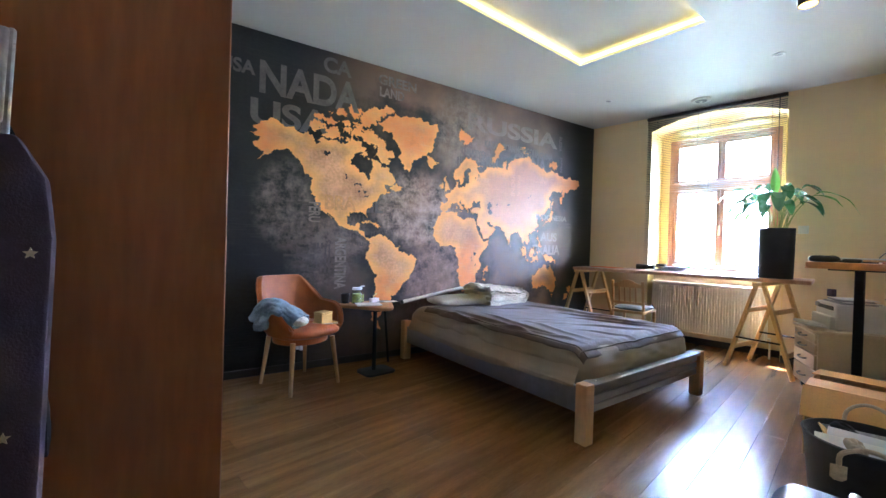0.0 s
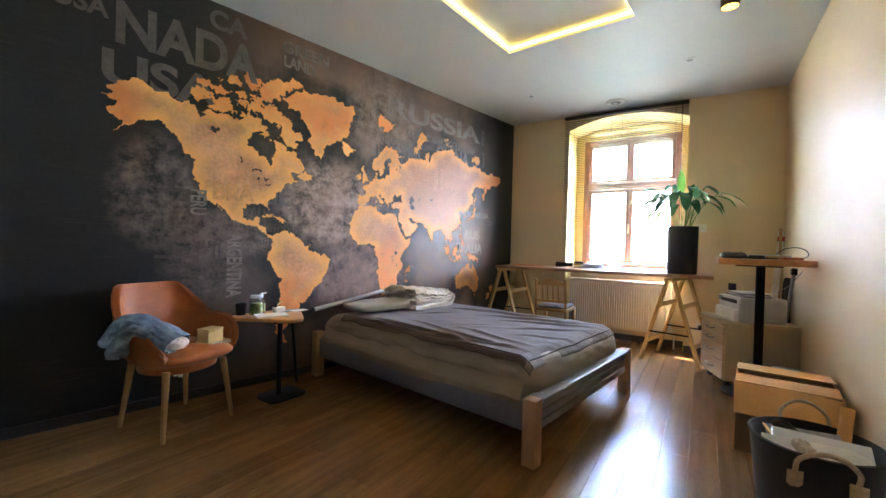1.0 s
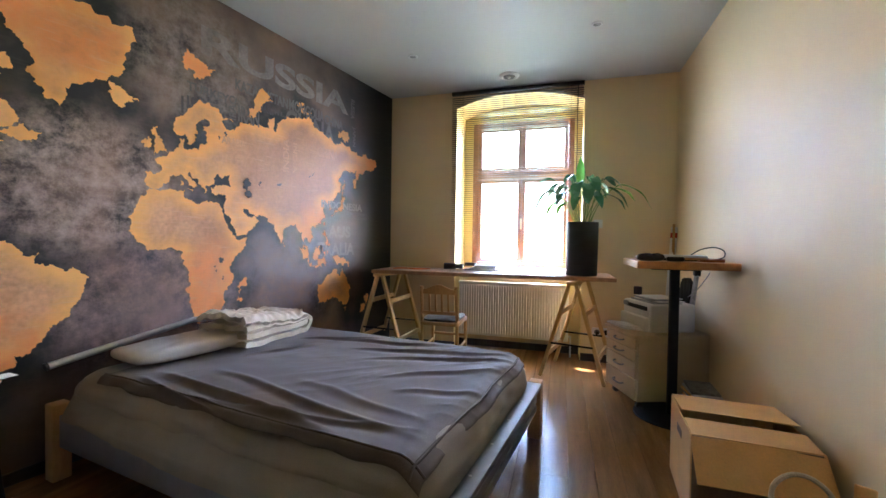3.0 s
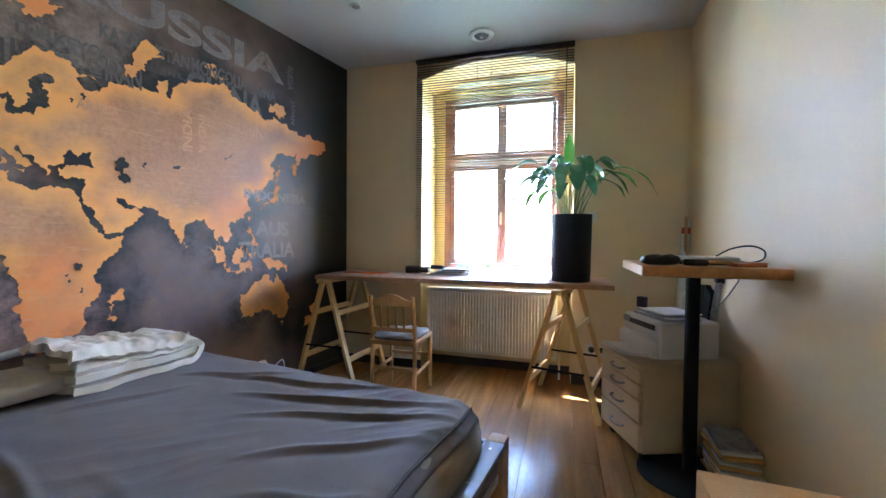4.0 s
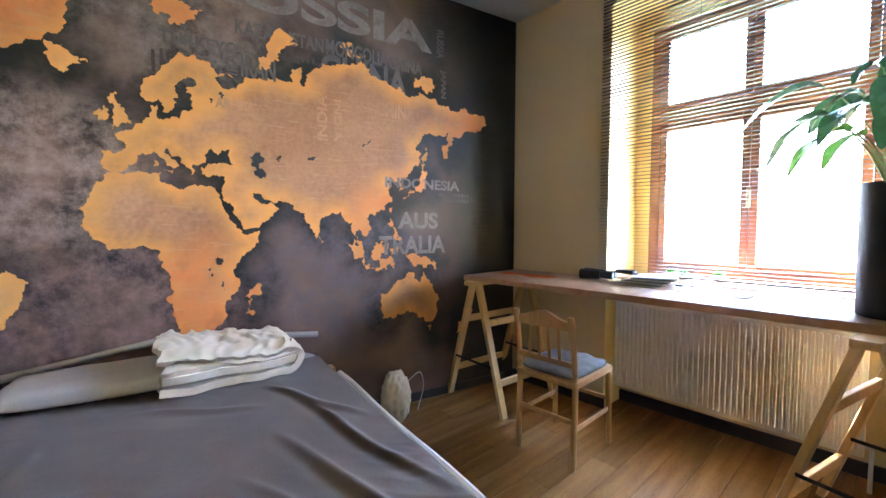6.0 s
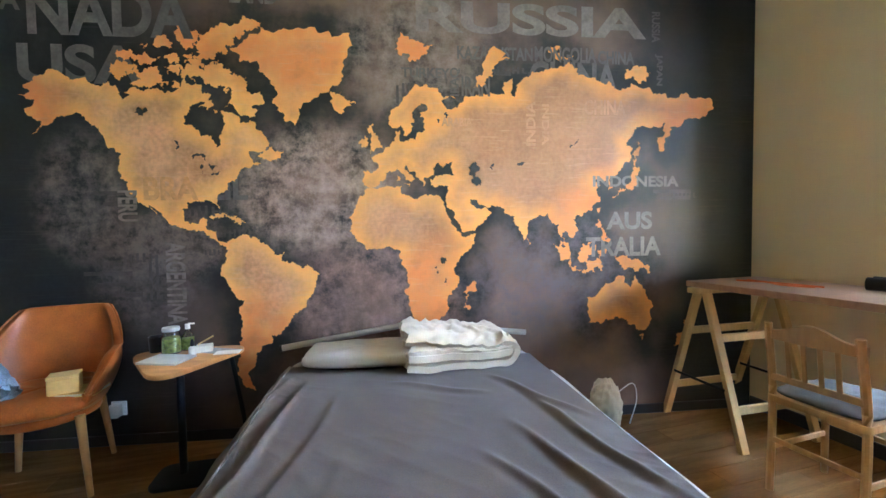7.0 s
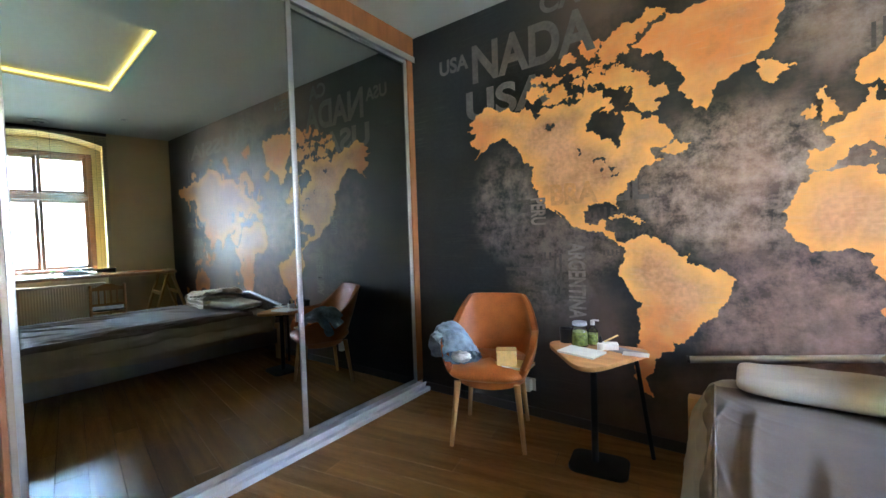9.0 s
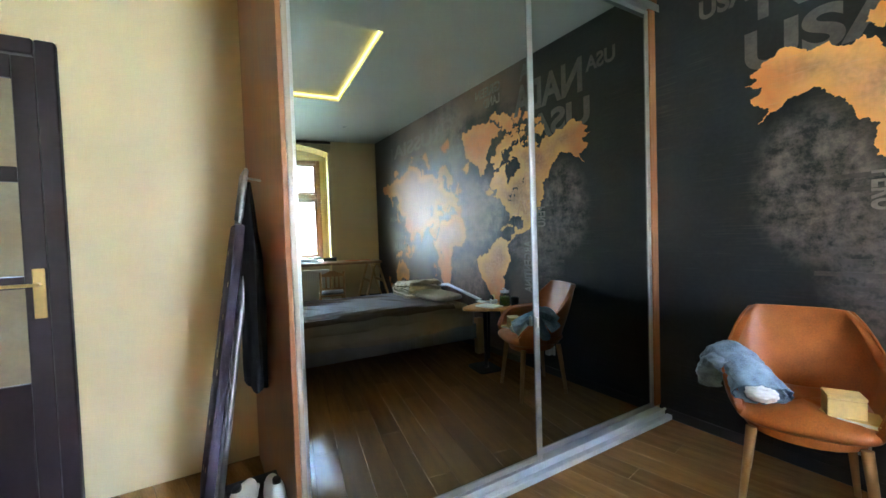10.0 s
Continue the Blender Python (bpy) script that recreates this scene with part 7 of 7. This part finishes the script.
for x, y, z, ry_, rz_, mm, sx, sy in ((-0.055, 0.0, 0.268, -24, 4, "paper", 0.13, 0.34), (0.0, -0.02, 0.285, -30, -3, "silver", 0.11, 0.31), (0.05, 0.02, 0.27, -38, 8, "greypaper", 0.13, 0.26), (-0.10, -0.06, 0.262, -8, 14, "paper", 0.11, 0.17)):
    part("sheet", box(sx, sy, 0.009, x, y, z, 0.002, turn=pose(0, 0, 0, 0, ry_, rz_)), M[mm], inn)
part("strip", bar((0.12, -0.10, 0.10), (0.175, -0.135, 0.42), 0.05, 0.008), M["card"], inn)
part("packet", moved(cushion(0.09, 0.06, 0.04, 9, 3.0), pose(-0.075, 0.05, 0.275, 10, -20, 30)), M["moon"], inn, angle=80)
part("dark_pouch", moved(cushion(0.14, 0.10, 0.07, 4, 3.0), pose(0.09, 0.08, 0.25, 10, -20, 60)), M["coat"], inn, angle=80)
part("carton_scrap", box(0.09, 0.05, 0.006, 0.03, 0.135, 0.29, 0.001, turn=pose(0, 0, 0, 40, -20, 20)), M["card"], inn)
part("filling", lathe([(0, 0.235), (0.12, 0.235), (0.19, 0.22), (0.19, 0.20), (0, 0.20)], 28), M["greypaper"], inn)

mags = thing("magazine_pile", pose(5.62, 2.100, 0, rz=10.6), "loose pile of magazines between box and table", "magazines")
for k in range(13):
    part("magazine", box(0.25, 0.16, 0.014, 0.015 * math.sin(2.3 * k), 0.004 * math.cos(1.9 * k), 0.009 + 0.0165 * k, 0.002, turn=pose(0, 0, 0, 2 * math.sin(k), 0, 4 * math.sin(1.4 * k))), M[("greypaper", "card", "paper")[k % 3]], mags)

case = thing("suitcase", pose(2.42, 1.685, 0, rz=10.6), "black hard-shell suitcase with a grey frame", "suitcase")
part("shell", box(0.44, 0.24, 0.57, 0, 0, 0.34, 0.05, 5), M["black"], case, angle=60)
part("frame_band", box(0.446, 0.02, 0.576, 0, 0, 0.34, 0.01, 2), M["steel"], case)
part("top_handle", sweep(curve_points([(-0.09, 0, 0.62), (-0.075, 0, 0.655), (0, 0, 0.665), (0.075, 0, 0.655), (0.09, 0, 0.62)], 6), 0.012, 10), M["black"], case)
for x in (-0.17, 0.17):
    for y in (-0.08, 0.08):
        part("wheel", join(rod((x - 0.01, y, 0.026), (x + 0.01, y, 0.026), 0.026, sides=18), rod((x, y, 0.03), (x, y, 0.07), 0.014)), M["black"], case)

wb = thing("white_bag", pose(5.16, 4.80, 0, rz=15), "crumpled white cloth bag by the mural", "bag")
part("cloth", sheet(48, 36, heap(0, 0, 0.145, 0.085, 0.075, 0.15, 31, 0.22)), M["linen"], wb, angle=80)
part("cord", sweep(curve_points([(0.04, -0.05, 0.24), (0.12, -0.08, 0.29), (0.17, -0.06, 0.18), (0.15, -0.03, 0.03)], 8), 0.003, 6), M["white"], wb)

# ---- ceiling fittings ----
def spot(m):
    s = thing("recessed_spot", m, "small round recessed ceiling spot", "ceiling spot", "recessed ceiling spots")
    part("ring", lathe([(0.028, 0.0), (0.04, 0.0), (0.042, -0.004), (0.038, -0.008), (0.028, -0.006)], 28), M["steel"], s)
    part("lens", lathe([(0, -0.003), (0.028, -0.003), (0.028, -0.001), (0, -0.001)], 24), M["greypaper"], s)
    return s
sp1 = spot(pose(5.608, 2.79, CEIL))
copy_thing(sp1, pose(5.475, 4.255, CEIL))
can = thing("surface_spot", pose(4.70, 2.375, CEIL), "black ceiling cylinder lamp with a golden inside", "ceiling lamp")
part("can", lathe([(0, 0), (0.05, 0), (0.05, -0.12), (0.046, -0.12), (0.044, -0.05), (0, -0.05)], 32), M["black"], can)
# no bulb is lit here: the reflector's sheen is its own glow
part("reflector", lathe([(0.0455, -0.118), (0.043, -0.055), (0.0, -0.054), (0, -0.056), (0.041, -0.058)], 32), M["gold"], can, "gold reflector with its sheen given as a glow")
vent = thing("ceiling_vent", pose(6.20, 3.635, CEIL), "round white ceiling vent", "vent")
# black ring paints the shade in the gap round the disc
part("throat", lathe([(0.0485, -0.006), (0.0575, -0.006), (0.0575, -0.004), (0.0485, -0.004)], 32), M["black"], vent)
part("ring", lathe([(0.055, 0.0), (0.095, 0.0), (0.092, -0.012), (0.07, -0.02), (0.055, -0.012)], 36), M["white"], vent)
part("disc", lathe([(0, -0.022), (0.048, -0.02), (0.05, -0.012), (0, -0.008)], 32), M["greypaper"], vent, "grey inner disc")
part("knob", lathe([(0, -0.028), (0.013, -0.026), (0.015, -0.021), (0, -0.020)], 20), M["white"], vent)
part("stem", rod((0, 0, 0), (0, 0, -0.015), 0.012), M["white"], vent)
# ---- ceiling lights ----
led = thing("led_strip", pose(0, 0, 0), "warm glowing strip round the ceiling recess", "light strip")
for k in range(4):
    p, q = Vector((*COVE[k], CEIL + 0.034)), Vector((*COVE[(k + 1) % 4], CEIL + 0.034))
    c = Vector((sum(v[0] for v in COVE) / 4, sum(v[1] for v in COVE) / 4, CEIL + 0.034))
    n = (c - (p + q) / 2).normalized()
    part("strip", bar(p + n * 0.008, q + n * 0.008, 0.012, 0.02, bevel=0.002), M["led"], led)

# ---- floorboards ----
def span(y):
    """Where the room's floor lies along a row of boards."""
    cuts = []
    for a, b in zip(poly, poly[1:] + poly[:1]):
        if (a.y - y) * (b.y - y) < 0:
            cuts.append(a.x + (b.x - a.x) * (y - a.y) / (b.y - a.y))
    return (min(cuts), max(cuts)) if len(cuts) > 1 else None


BW, BL = 0.13, 1.38
row = 0
y = min(p.y for p in poly) + 0.02
while y < max(p.y for p in poly):
    s = span(y)
    if s:
        x = s[0] - (0.46 * row % 1.38) * 0.9
        while x < s[1]:
            x0, x1 = max(x, s[0]), min(x + BL, s[1])
            if x1 - x0 > 0.05:
                part("floorboard", box(x1 - x0 - 0.0012, BW - 0.0012, 0.011, (x0 + x1) / 2, y, -0.0055, bevel=0.0008), M["floor"], floor)
            x += BL
    y += BW
    row += 1
